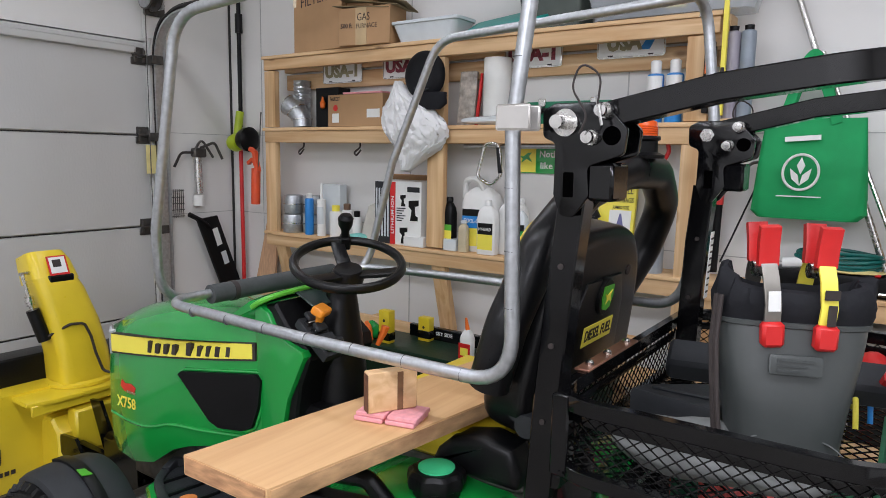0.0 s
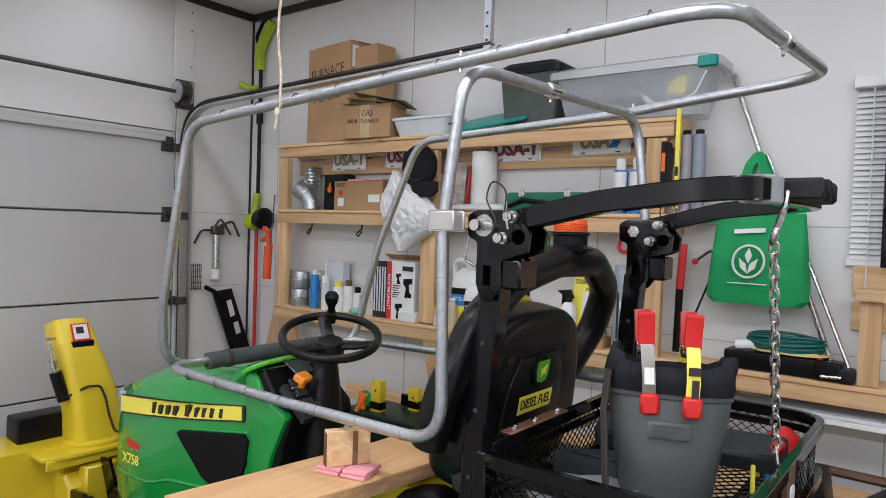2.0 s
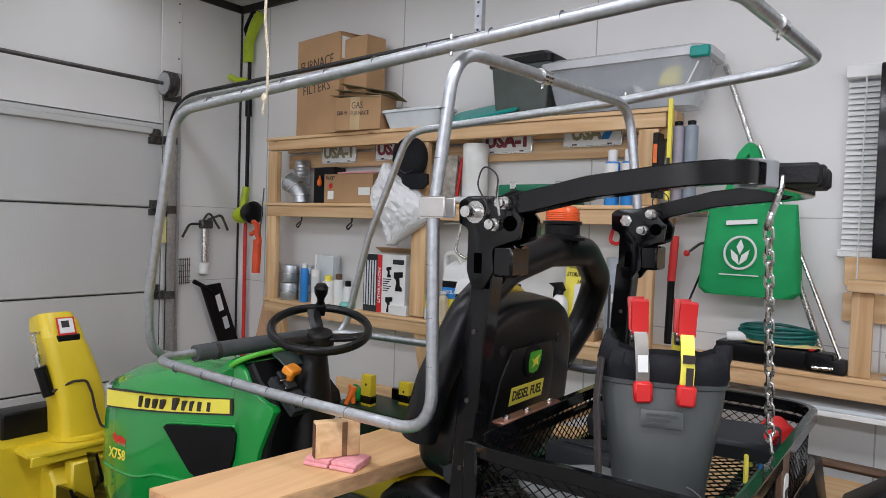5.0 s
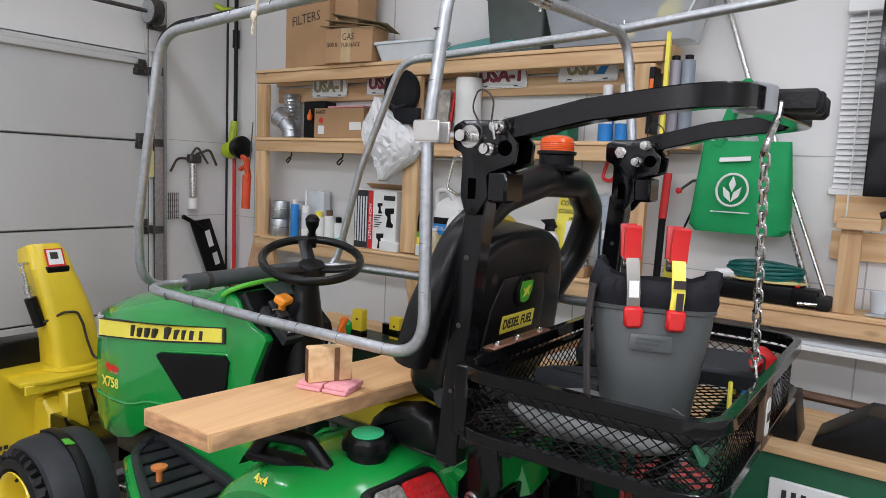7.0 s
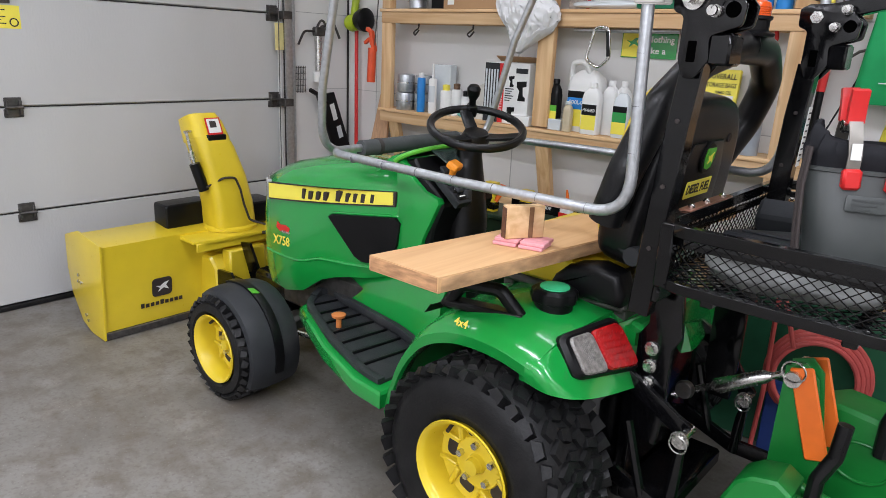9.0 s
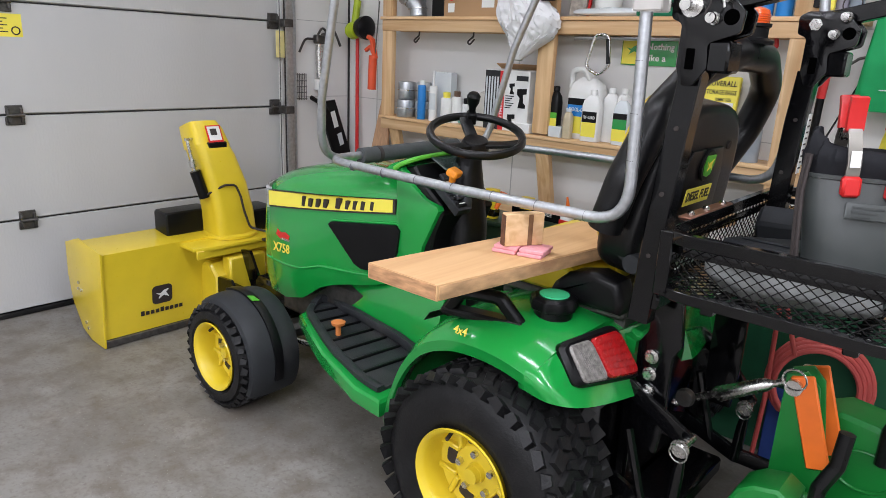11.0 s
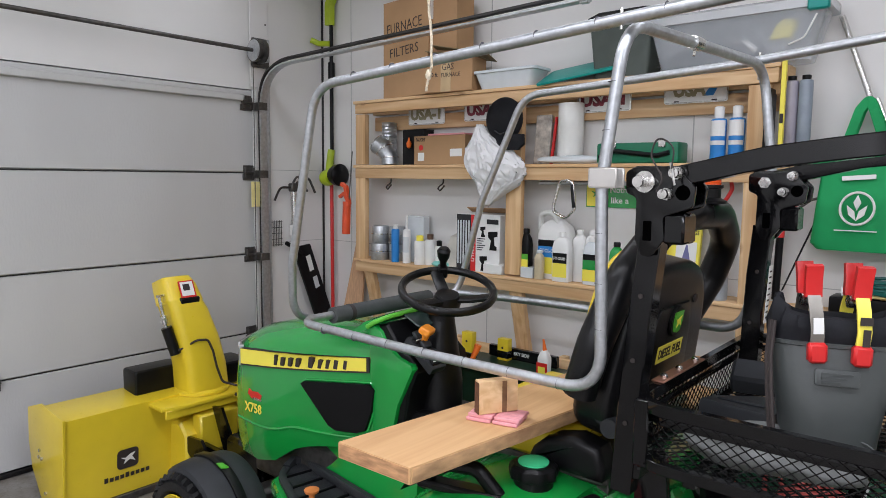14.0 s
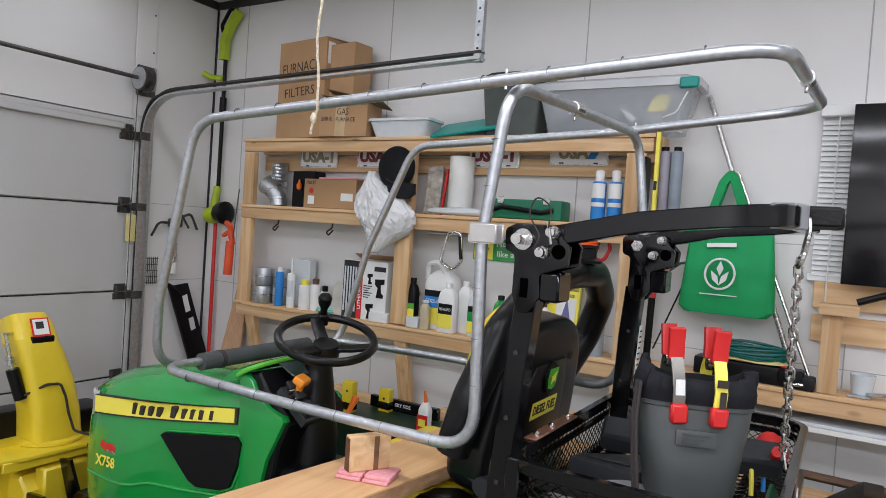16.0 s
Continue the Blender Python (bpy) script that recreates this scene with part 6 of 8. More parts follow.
for yy, px, pz, low in ((1.345, -0.766, 0.49, 0.26), (1.88, -0.763, 0.405, 0.20)):
    ln_ = part("lift_rod", tube(B(), [(px, yy, pz - 0.035), (px - 0.004, yy, pz - 0.08), (px - 0.01, yy, low)], [0.012, 0.017, 0.019], 12), BLACK, tp3, "black lift rod with a bright clevis pin")
    part("clevis_pin", tube(B(), [(px, yy - 0.032, pz), (px, yy + 0.06, pz)], 0.014, 14), STEEL, ln_)
    part("washer", lathe(B(), [(0.010, -0.022), (0.026, -0.022), (0.026, -0.018), (0.010, -0.018)], (px, yy, pz), "y", 24), STEEL, ln_)
    part("clip_ring", tube(B(), [(px + 0.024 * math.cos(a), yy - 0.03 - 0.006 * math.sin(a), pz - 0.010 + 0.028 * math.sin(a)) for a in np.linspace(0, 6.28, 20, endpoint=False)], 0.0025, 6, True), STEEL, ln_)
    part("lift_lever", flatbar(B(), fillet([(-0.97, yy + 0.03, 0.60), (-0.88, yy + 0.03, 0.55), (px, yy + 0.03, pz)], 0.05), 0.016, 0.05), BLACK, ln_)
part("rear_plate", box(B(), -0.96, -0.945, YC - 0.20, YC + 0.22, 0.25, 0.60, 0.004), BLACK, tp3)
for k, (by, bz) in enumerate(((1.50, 0.57), (1.50, 0.53), (1.50, 0.49), (1.46, 0.40), (1.74, 0.40), (1.80, 0.55))):
    part("bolt", lathe(B(), [(0.013, 0), (0.013, 0.008), (0.008, 0.012), (0, 0.012)], (-0.945, by, bz), "x", 6), STEEL, tp3)
# Tractor green mixed darker: the implement's shade is put into its colour.
IMPG = mat("shaded_green_paint", (0.008, 0.19, 0.03), 0.34, var=0.15, scale=6, spots=0.25, spot=(0.03, 0.06, 0.02))
imp = thing("green_implement", "green cast implement frame with orange latch straps", "implement", (-0.5, 1.62, 0))
part("mast", prism(B(), [(-0.605, 0.68), (-0.555, 0.70), (-0.52, 0.665), (-0.455, 0.28), (-0.605, 0.28)], "y", 1.59, 1.60, 0.003), IMPG, imp)
part("mast", prism(B(), [(-0.605, 0.68), (-0.555, 0.70), (-0.52, 0.665), (-0.455, 0.28), (-0.605, 0.28)], "y", 1.65, 1.66, 0.003), IMPG, imp)
part("orange_strap", xf(box(B(), -0.03, 0.03, -0.006, 0.006, -0.24, 0.02, 0.004), Matrix.Translation((-0.556, 1.572, 0.675)) @ pose(0, 0, 0, 0, -18, 0)), ORANGE, imp, "orange painted latch strap")
part("orange_strap", xf(box(B(), -0.03, 0.03, -0.006, 0.006, -0.24, 0.02, 0.004), Matrix.Translation((-0.545, 1.678, 0.675)) @ pose(0, 0, 0, 0, -18, 0)), ORANGE, imp)
bm = tube(B(), [(-0.575, 1.55, 0.66), (-0.575, 1.70, 0.66)], 0.022, 14)
part("pin", bm, STEEL, imp)
part("pin_ring", tube(B(), [(-0.575 + 0.03 * math.cos(a), 1.548, 0.685 + 0.03 * math.sin(a)) for a in np.linspace(0, 6.28, 16, endpoint=False)], 0.003, 6, True), STEEL, imp)
bm = B()
prism(bm, [(-0.665, 0.06), (-0.66, 0.33), (-0.63, 0.40), (-0.59, 0.43), (-0.53, 0.445), (-0.49, 0.42), (-0.47, 0.06)], "y", 1.39, 1.52, 0.02, 3)
prism(bm, [(-0.49, 0.06), (-0.49, 0.31), (-0.36, 0.31), (-0.36, 0.06)], "y", 1.43, 1.54, 0.01, 2)
prism(bm, [(-0.38, 0.06), (-0.385, 0.38), (-0.35, 0.41), (-0.28, 0.405), (-0.245, 0.36), (-0.24, 0.06)], "y", 1.38, 1.52, 0.02, 3)
part("casting", bm, IMPG, imp)
bm = B()
prism(bm, [(-0.60, 0.20), (-0.58, 0.50), (-0.48, 0.55), (-0.30, 0.53), (-0.22, 0.45), (-0.22, 0.20)], "y", 1.74, 1.90, 0.03, 3)
part("casting", bm, IMPG, imp)
part("crossbar", tube(B(), [(-0.52, 1.45, 0.39), (-0.36, 1.45, 0.365)], 0.014, 12), IMPG, imp)
part("crossbar", tube(B(), [(-0.52, 1.50, 0.40), (-0.36, 1.50, 0.375)], 0.014, 12), IMPG, imp)
part("grip_lever", tube(B(), fillet([(-0.455, 1.43, 0.36), (-0.452, 1.44, 0.47), (-0.425, 1.45, 0.54), (-0.42, 1.46, 0.63)], 0.03), 0.019, 10), VINYL, imp, "black rubber grip lever")
part("cast_ring", tube(B(), [(-0.40 + 0.075 * math.cos(a), 1.738, 0.40 + 0.06 * math.sin(a)) for a in np.linspace(0, 6.28, 28, endpoint=False)], 0.005, 8, True), IMPG, imp, "raised oval cast in the frame")
part("grip_lever", tube(B(), fillet([(-0.36, 1.72, 0.45), (-0.36, 1.72, 0.55), (-0.33, 1.72, 0.66)], 0.03), 0.019, 10), VINYL, imp)
for k in range(3):
    part("skid_foot", box(B(), -0.74 + 0.17 * k, -0.64 + 0.17 * k, 1.40, 1.86, 0.0, 0.08, 0.015), IMPG, imp)
hs = thing("red_hose_coil", "coiled red air hose hanging behind the tractor", "hose", (-0.62, 2.22, 0.6))
for k in range(4):
    rr = 0.13 + 0.012 * k
    part("coil", tube(B(), [(-0.645 + rr * math.cos(a), 2.26 + 0.013 * k + 0.04 * math.cos(a), 0.375 + rr * 1.12 * math.sin(a)) for a in np.linspace(0, 2 * math.pi, 40, endpoint=False)], 0.010, 8, True), SKIN_R, hs)
part("tail", tube(B(), fillet([(-0.72, 2.20, 0.5), (-0.80, 2.2, 0.75), (-0.79, 2.2, 0.3), (-0.8, 2.2, 0.02)], 0.08), 0.009, 8), SKIN_R, hs)
gc = thing("green_cabinet", "dark green low cabinet with a white louvred vent", "cabinet", (-0.1, 2.6, 0))
part("body", box(B(), -1.02, 1.2, 2.36, 2.84, 0.0, 0.66, 0.006), DKGREEN, gc)
part("top", box(B(), -1.03, 1.22, 2.34, 2.85, 0.662, 0.69, 0.003), WOODX, gc)
vn = part("vent", box(B(), -0.36, 0.04, 2.346, 2.36, 0.36, 0.58, 0.004), WHITEP, gc, "white louvred vent")
for k in range(12):
    part("louvre", box(B(), -0.32 + k * 0.028, -0.306 + k * 0.028, 2.343, 2.348, 0.39, 0.55), INK, vn)
for k, sx in enumerate((-0.42, -0.15, 0.12)):
    st = thing("black_stand", "black folded plastic step stand", "stand", (sx, 2.55, 0.69), "black stands")
    part("frame", prism(B(), [(sx - 0.11, 0.691), (sx - 0.10, 0.72), (sx + 0.04, 0.83), (sx + 0.10, 0.83), (sx + 0.12, 0.691)], "y", 2.42, 2.60, 0.01), PLASTIC, st)
mp_ = thing("blue_box", "small blue carton on the floor", "carton", (-0.55, 2.3, 0))
part("carton", box(B(), -0.79, -0.66, 2.25, 2.34, 0.0, 0.30, 0.003), mat("blue_carton", (0.02, 0.05, 0.22), 0.5), mp_)

# ---------------------------------------------------------------- things on the shelves
Z1, Z2, Z3 = 1.061, 1.688, 2.108


def carton(name, label, x0, x1, y0, y1, z0, z1, material=None, rz=0.0, category="box"):
    t = thing(name, label, category, ((x0 + x1) / 2, (y0 + y1) / 2, z0))
    c = Vector(((x0 + x1) / 2, (y0 + y1) / 2, z0))
    M = Matrix.Translation(c) @ pose(0, 0, 0, 0, 0, rz)
    w, d = (x1 - x0) / 2, (y1 - y0) / 2
    part("body", xf(box(B(), -w, w, -d, d, 0, z1 - z0, 0.003), M), material or CARD, t)
    return t, M


def flaps(t, M, w, d, h):
    for sg in (-1, 1):
        f = box(B(), -w, w, 0, d * 0.98, -0.002, 0.002)
        xf(f, M @ Matrix.Translation((0, sg * d, h + 0.003)) @ pose(0, 0, 0, (6 if sg < 0 else 174), 0, 0))
        part("flap", f, CARD, t)


def can(name, label, x, y, z, r, h, material, cap=None, caph=0.0, group="", neck=0.0):
    t = thing(name, label, name.split("_")[-1], (x, y, z), group)
    bm = lathe(B(), [(r * 0.96, 0), (r, 0.006), (r, h - 0.012), (r * 0.96, h - 0.004), (r * 0.7, h), (0, h)], (x, y, z), "z", 24)
    part("body", bm, material, t)
    if cap:
        part("cap", lathe(B(), [(r * (0.62 if not neck else neck), h - 0.002), (r * (0.66 if not neck else neck), h + caph * 0.9), (r * 0.4 if not neck else neck * r, h + caph), (0, h + caph)], (x, y, z), "z", 18), cap, t)
    return t


def band(t, x, y, z0, z1, r, material, a0=-160, a1=-20, label=""):
    """A paper label wrapped round the side that faces the room."""
    bm = B()
    n = 10
    for k in range(n):
        a, b = radians(a0 + (a1 - a0) * k / n), radians(a0 + (a1 - a0) * (k + 1) / n)
        vs = [bm.verts.new((x + r * math.cos(q), y + r * math.sin(q), zz)) for q, zz in ((a, z0), (b, z0), (b, z1), (a, z1))]
        bm.faces.new(vs)
    return part("label", bm, material, t, label)


# top shelf
t, M = carton("cardboard_box", "tall brown carton of furnace filters, lettered by hand", -3.36, -2.93, 2.88, 3.06, Z3, 2.70, rz=-7)
text_part("handwriting", "FURNACE", 0.09, M @ Matrix.Translation((-0.01, -0.0915, 0.43)) @ facing(0, 0, 0, 0, -1) @ pose(0, 0, 0, 0, 0, 3), INK, t, "", 0.0005, 0.33, -0.006)
text_part("handwriting", "FILTERS", 0.08, M @ Matrix.Translation((-0.01, -0.0915, 0.28)) @ facing(0, 0, 0, 0, -1) @ pose(0, 0, 0, 0, 0, 3), INK, t, "", 0.0005, 0.27, -0.006)
part("top_flap", xf(box(B(), -0.215, 0.215, -0.09, 0.09, 0, 0.004), M @ Matrix.Translation((0, 0, 0.595)) @ pose(0, 0, 0, 3, 0, 0)), CARD, t)
part("shipping_label", xf(box(B(), 0.2145, 0.2165, -0.075, -0.02, 0.44, 0.57), M), PAPERW, t)
part("side_return", xf(box(B(), 0.216, 0.42, -0.055, 0.09, 0.0, 0.55, 0.004), M), CARD, t)
t, M = carton("cardboard_box", "small opened brown carton lettered by hand", -2.95, -2.62, 2.84, 3.0, Z3, 2.30, rz=6)
text_part("handwriting", "GAS", 0.055, M @ Matrix.Translation((0.0, -0.0815, 0.14)) @ facing(0, 0, 0, 0, -1), INK, t, "", 0.0005, 0.08, -0.004)
text_part("handwriting", "FURNACE", 0.035, M @ Matrix.Translation((0.02, -0.0815, 0.095)) @ facing(0, 0, 0, 0, -1), INK, t, "", 0.0005, 0.13, -0.004)
text_part("handwriting", "500 ft", 0.035, M @ Matrix.Translation((-0.11, -0.0815, 0.10)) @ facing(0, 0, 0, 0, -1), INK, t, "", 0.0005, 0.075)
part("tape", xf(box(B(), -0.05, 0.02, -0.0813, -0.0805, 0.0, 0.19), M), mat("paper_tape", (0.5, 0.36, 0.20), 0.6), t)
for k in range(3):
    part("flap", xf(box(B(), -0.18, 0.18, -0.085, 0.085, -0.002, 0.002), M @ Matrix.Translation((0.04 * k - 0.02, 0.0, 0.20 + 0.012 * k)) @ pose(0, 0, 0, 4 - 6 * k, 5 + 3 * k, 4 * k)), mat("olive_card", (0.22, 0.17, 0.09), 0.8), t)
t = thing("clear_container", "shallow clear plastic container with a lid", "container", (-2.4, 2.96, Z3))
part("tub", loft(B(), [[(-2.41 + a, 2.955 + b, Z3 + 0.001) for a, b in rrect(0.34, 0.13, 0.03)], [(-2.41 + a, 2.955 + b, Z3 + 0.085) for a, b in rrect(0.40, 0.17, 0.03)]]), FROST, t)
part("lid", prism(B(), [(-2.41 + a, 2.955 + b) for a, b in rrect(0.42, 0.185, 0.03)], "z", Z3 + 0.086, Z3 + 0.102, 0.003), FROST, t)
t = thing("tote_cover", "teal plastic tote lid lying on the shelf", "lid", (-1.98, 2.96, Z3))
part("sheet", xf(prism(B(), rrect(0.46, 0.22, 0.02), "z", 0, 0.012, 0.003), Matrix.Translation((-1.96, 2.95, Z3 + 0.055)) @ pose(0, 0, 0, 26, -6, 0)), TEALP, t)
t = thing("storage_bin", "dark grey-green storage bin with a black lid", "bin", (-1.72, 2.97, Z3))
BING = mat("bin_green", (0.06, 0.075, 0.065), 0.5)
part("body", loft(B(), [[(-1.725 + a, 2.965 + b, Z3 + 0.001) for a, b in rrect(0.28, 0.16, 0.02)], [(-1.725 + a, 2.965 + b, Z3 + 0.26) for a, b in rrect(0.33, 0.19, 0.02)]]), BING, t)
part("lid", loft(B(), [[(-1.725 + a, 2.965 + b, Z3 + 0.261) for a, b in rrect(0.36, 0.21, 0.03)], [(-1.725 + a, 2.965 + b, Z3 + 0.295) for a, b in rrect(0.36, 0.21, 0.03)], [(-1.725 + a, 2.965 + b, Z3 + 0.32) for a, b in rrect(0.28, 0.16, 0.03)]]), PLASTIC, t)
t = thing("clear_tote", "long clear plastic tote with grey lid and teal latch", "tote", (-1.22, 2.96, Z3))
tub = B()
loft(tub, [[(-1.205 + a, 2.955 + b, Z3 + 0.002) for a, b in rrect(0.63, 0.17, 0.04)], [(-1.205 + a, 2.955 + b, Z3 + 0.20) for a, b in rrect(0.73, 0.22, 0.04)]])
TOTE = clear_mat("tote_clear", (0.62, 0.66, 0.70), 0.42)
part("tub", tub, TOTE, t)
part("lid", loft(B(), [[(-1.205 + a, 2.955 + b, Z3 + 0.201) for a, b in rrect(0.785, 0.25, 0.04)], [(-1.205 + a, 2.955 + b, Z3 + 0.235) for a, b in rrect(0.785, 0.25, 0.04)], [(-1.205 + a, 2.955 + b, Z3 + 0.25) for a, b in rrect(0.70, 0.2, 0.04)]]), clear_mat("tote_lid", (0.70, 0.72, 0.74), 0.62), t)
part("latch", box(B(), -0.895, -0.815, 2.82, 2.85, Z3 + 0.185, Z3 + 0.232, 0.006), TEALP, t)
part("bail", tube(B(), fillet([(-0.86, 2.835, Z3 + 0.17), (-0.90, 2.83, Z3 + 0.08), (-0.96, 2.84, Z3 + 0.06)], 0.04), 0.004, 6), WHITEP, t)
part("yellow_item", prism(B(), [(-1.05, Z3 + 0.10), (-0.97, Z3 + 0.10), (-0.95, Z3 + 0.17), (-1.0, Z3 + 0.18), (-1.03, Z3 + 0.15)], "y", 2.90, 2.95), DECAL, t, "yellow item seen through the side")
part("yellow_item", box(B(), -1.22, -1.14, 2.89, 2.92, Z3 + 0.03, Z3 + 0.05, 0.002), DECAL, t)
part("dark_item", prism(B(), [(-1.55, Z3 + 0.03), (-1.3, Z3 + 0.03), (-1.08, Z3 + 0.06), (-1.1, Z3 + 0.10), (-1.4, Z3 + 0.11)], "y", 2.91, 2.99), GREYPL, t)
part("white_item", xf(lathe(B(), [(0.014, 0), (0.014, 0.05), (0.007, 0.055), (0.007, 0.075), (0, 0.075)], (0, 0, 0), "z", 12), Matrix.Translation((-1.10, 2.895, Z3 + 0.06)) @ pose(0, 0, 0, 0, -50, 0)), WHITEP, t)

# number plates on the back rail
def plate(x0, x1, z0, z1, words, kind):
    t = thing("licence_plate", "white souvenir car plate with " + kind, "licence plate", ((x0 + x1) / 2, 3.03, z0), "souvenir plates")
    cx, cz = (x0 + x1) / 2, (z0 + z1) / 2
    pl_ = part("sheet", xf(prism(B(), rrect(0.305, 0.152, 0.014), "y", -0.0015, 0.0015, 0.0005), Matrix.Translation((cx, 3.031, cz))), WHITEP, t)
    part("raised_rim", tube(B(), [(cx + a, 3.0295, cz + b) for a, b in rrect(0.296, 0.143, 0.012)], 0.0022, 6, True), STEEL, t)
    for dx in (-0.09, 0.09):
        for dz in (-0.065, 0.065):
            part("slot", box(B(), cx + dx - 0.012, cx + dx + 0.012, 3.0285, 3.0305, cz + dz - 0.003, cz + dz + 0.003), INK, t)
    text_part("lettering", words, 0.095, facing(cx - (0.03 if kind.startswith("gold and") else 0), 3.0288, cz - 0.012, 0, -1), {"gold lettering": GOLD, "red striped lettering": REDW, "gold and blue lettering": GOLD}[kind], t, "", 0.001, 0.25 if not kind.startswith("gold and") else 0.16, 0.05)
    if kind.startswith("gold and"):
        part("blue_mark", xf(prism(B(), [(-0.035, -0.035), (0.01, -0.035), (0.045, 0.03), (0.01, 0.03)], "y", -0.001, 0.001), Matrix.Translation((cx + 0.075, 3.0288, cz - 0.01))), BLUEP, t)
        part("red_mark", box(B(), cx + 0.06, cx + 0.135, 3.0272, 3.0288, cz - 0.005, cz + 0.015), RED, t)
    part("brand_bar", box(B(), cx - 0.07, cx + 0.07, 3.0285, 3.0300, cz + 0.047, cz + 0.060), INK, t)
    return t


GOLD = mat("gold_print", (0.30, 0.27, 0.16), 0.5)
REDW = mat("dark_red_print", (0.22, 0.03, 0.05), 0.5, var=0.6, scale=90)
plate(-3.26, -2.955, 1.944, 2.096, "USA-1", "gold lettering")
plate(-2.80, -2.495, 1.95, 2.10, "USA-1", "red striped lettering")
plate(-2.03, -1.725, 1.958, 2.11, "USA-1", "red striped lettering")
plate(-1.555, -1.25, 1.975, 2.127, "USA", "gold and blue lettering")

# middle shelf
t = thing("foil_duct", "ribbed silver foil duct standing on the shelf", "duct", (-3.40, 3.0, Z2))
prof = []
for k in range(26):
    prof.append((0.052 if k % 2 else 0.047, 0.002 + k * 0.011))
part("duct", lathe(B(), prof, (-3.40, 2.995, Z2), "z", 24), ZINC, t)
t = thing("duct_elbow", "galvanised sheet-metal duct elbow", "duct elbow", (-3.38, 2.93, Z2))
el = [(-3.33, 2.93, Z2 + 0.002), (-3.335, 2.93, Z2 + 0.05), (-3.37, 2.925, Z2 + 0.10), (-3.43, 2.92, Z2 + 0.135)]
part("elbow", tube(B(), el, [0.055, 0.055, 0.06, 0.066], 22), ZINC, t)
for k in range(3):
    part("seam", tube(B(), [Vector(el[k]).lerp(Vector(el[k + 1]), 0.9), Vector(el[k]).lerp(Vector(el[k + 1]), 1.0)], 0.0625 + 0.002 * k, 22), STEEL, t)
t, M = carton("black_case", "black case with an orange tag on the shelf", -3.22, -3.04, 2.93, 3.03, Z2, 1.91, PLASTIC, category="case")
part("orange_tag", lathe(B(), [(0.0, 0), (0.014, 0.01), (0.017, 0.035), (0.008, 0.05), (0.004, 0.07)], (-3.15, 2.915, Z2 + 0.10), "z", 12), ORANGE, t)
t, M = carton("faucet_box", "brown carton lettered FAUCET with pink tape", -3.08, -2.68, 2.885, 3.02, Z2, 1.862)
text_part("handwriting", "FAUCET", 0.03, facing(-3.025, 2.8838, 1.838, 0, -1), INK, t, "", 0.0005, 0.075)
part("red_seal", lathe(B(), [(0.017, 0), (0.017, -0.001)], (-3.02, 2.884, 1.79), "y", 16), RED, t)
part("white_label", box(B(), -3.045, -2.995, 2.8835, 2.8845, 1.71, 1.76), PAPERW, t)
part("white_label", box(B(), -2.79, -2.70, 2.8835, 2.8845, 1.735, 1.78), PAPERW, t)
part("pink_tape", box(B(), -2.96, -2.685, 2.88, 3.0, 1.863, 1.872), PINK, t)
t = thing("paper_roll", "white paper towel roll standing on the shelf", "paper roll", (-2.04, 2.99, Z2))
part("roll", lathe(B(), [(0.066, 0), (0.068, 0.004), (0.068, 0.316), (0.066, 0.32), (0.02, 0.32), (0.02, 0.3), (0, 0.3)], (-2.04, 2.985, Z2), "z", 32), PAPERW, t)
t = thing("blister_pack", "clear blister package with red edge", "package", (-2.2, 3.0, Z2))
part("card", xf(box(B(), -0.05, 0.05, -0.008, 0.008, 0, 0.27, 0.004), Matrix.Translation((-2.21, 2.97, Z2)) @ pose(0, 0, 0, -6, 0, 0)), mat("blister", (0.45, 0.41, 0.36), 0.25, var=0.4, scale=30), t)
part("red_level", xf(box(B(), 0.055, 0.07, -0.008, 0.008, 0, 0.26, 0.003), Matrix.Translation((-2.21, 2.97, Z2)) @ pose(0, 0, 0, -6, 3, 0)), RED, t)
t = thing("plastic_sheet", "crumpled clear plastic wrap on the shelf", "plastic wrap", (-2.0, 2.92, Z2))
part("wrap", lump(B(), (-2.0, 2.925, Z2 + 0.022), (0.2, 0.035, 0.022), 7), FROST, t)
t = thing("green_tool_case", "flat green tool case with black fittings", "tool case", (-1.62, 2.96, Z2))
part("shell", box(B(), -1.84, -1.42, 2.895, 3.02, Z2 + 0.001, Z2 + 0.10, 0.012, 2), mat("case_green", (0.0, 0.15, 0.07), 0.45), t)
part("handle", tube(B(), fillet([(-1.82, 2.888, Z2 + 0.03), (-1.74, 2.885, Z2 + 0.06), (-1.52, 2.885, Z2 + 0.035), (-1.46, 2.888, Z2 + 0.05)], 0.02), 0.012, 8), PLASTIC, t)
for cx in (-1.75, -1.5):
    part("clasp", box(B(), cx - 0.018, cx + 0.018, 2.888, 2.895, Z2 + 0.075, Z2 + 0.112, 0.003), STEEL, t)
for cx, col in ((-1.255, BLUEP), (-1.175, BLUEP)):
    t = can("spray_can", "blue and white aerosol can", cx, 2.94, Z2, 0.034, 0.20, col, WHITEP, 0.055, "aerosol cans")
    band(t, cx, 2.94, Z2 + 0.12, Z2 + 0.19, 0.0345, WHITED)
    band(t, cx, 2.94, Z2 + 0.08, Z2 + 0.10, 0.0346, WHITED)
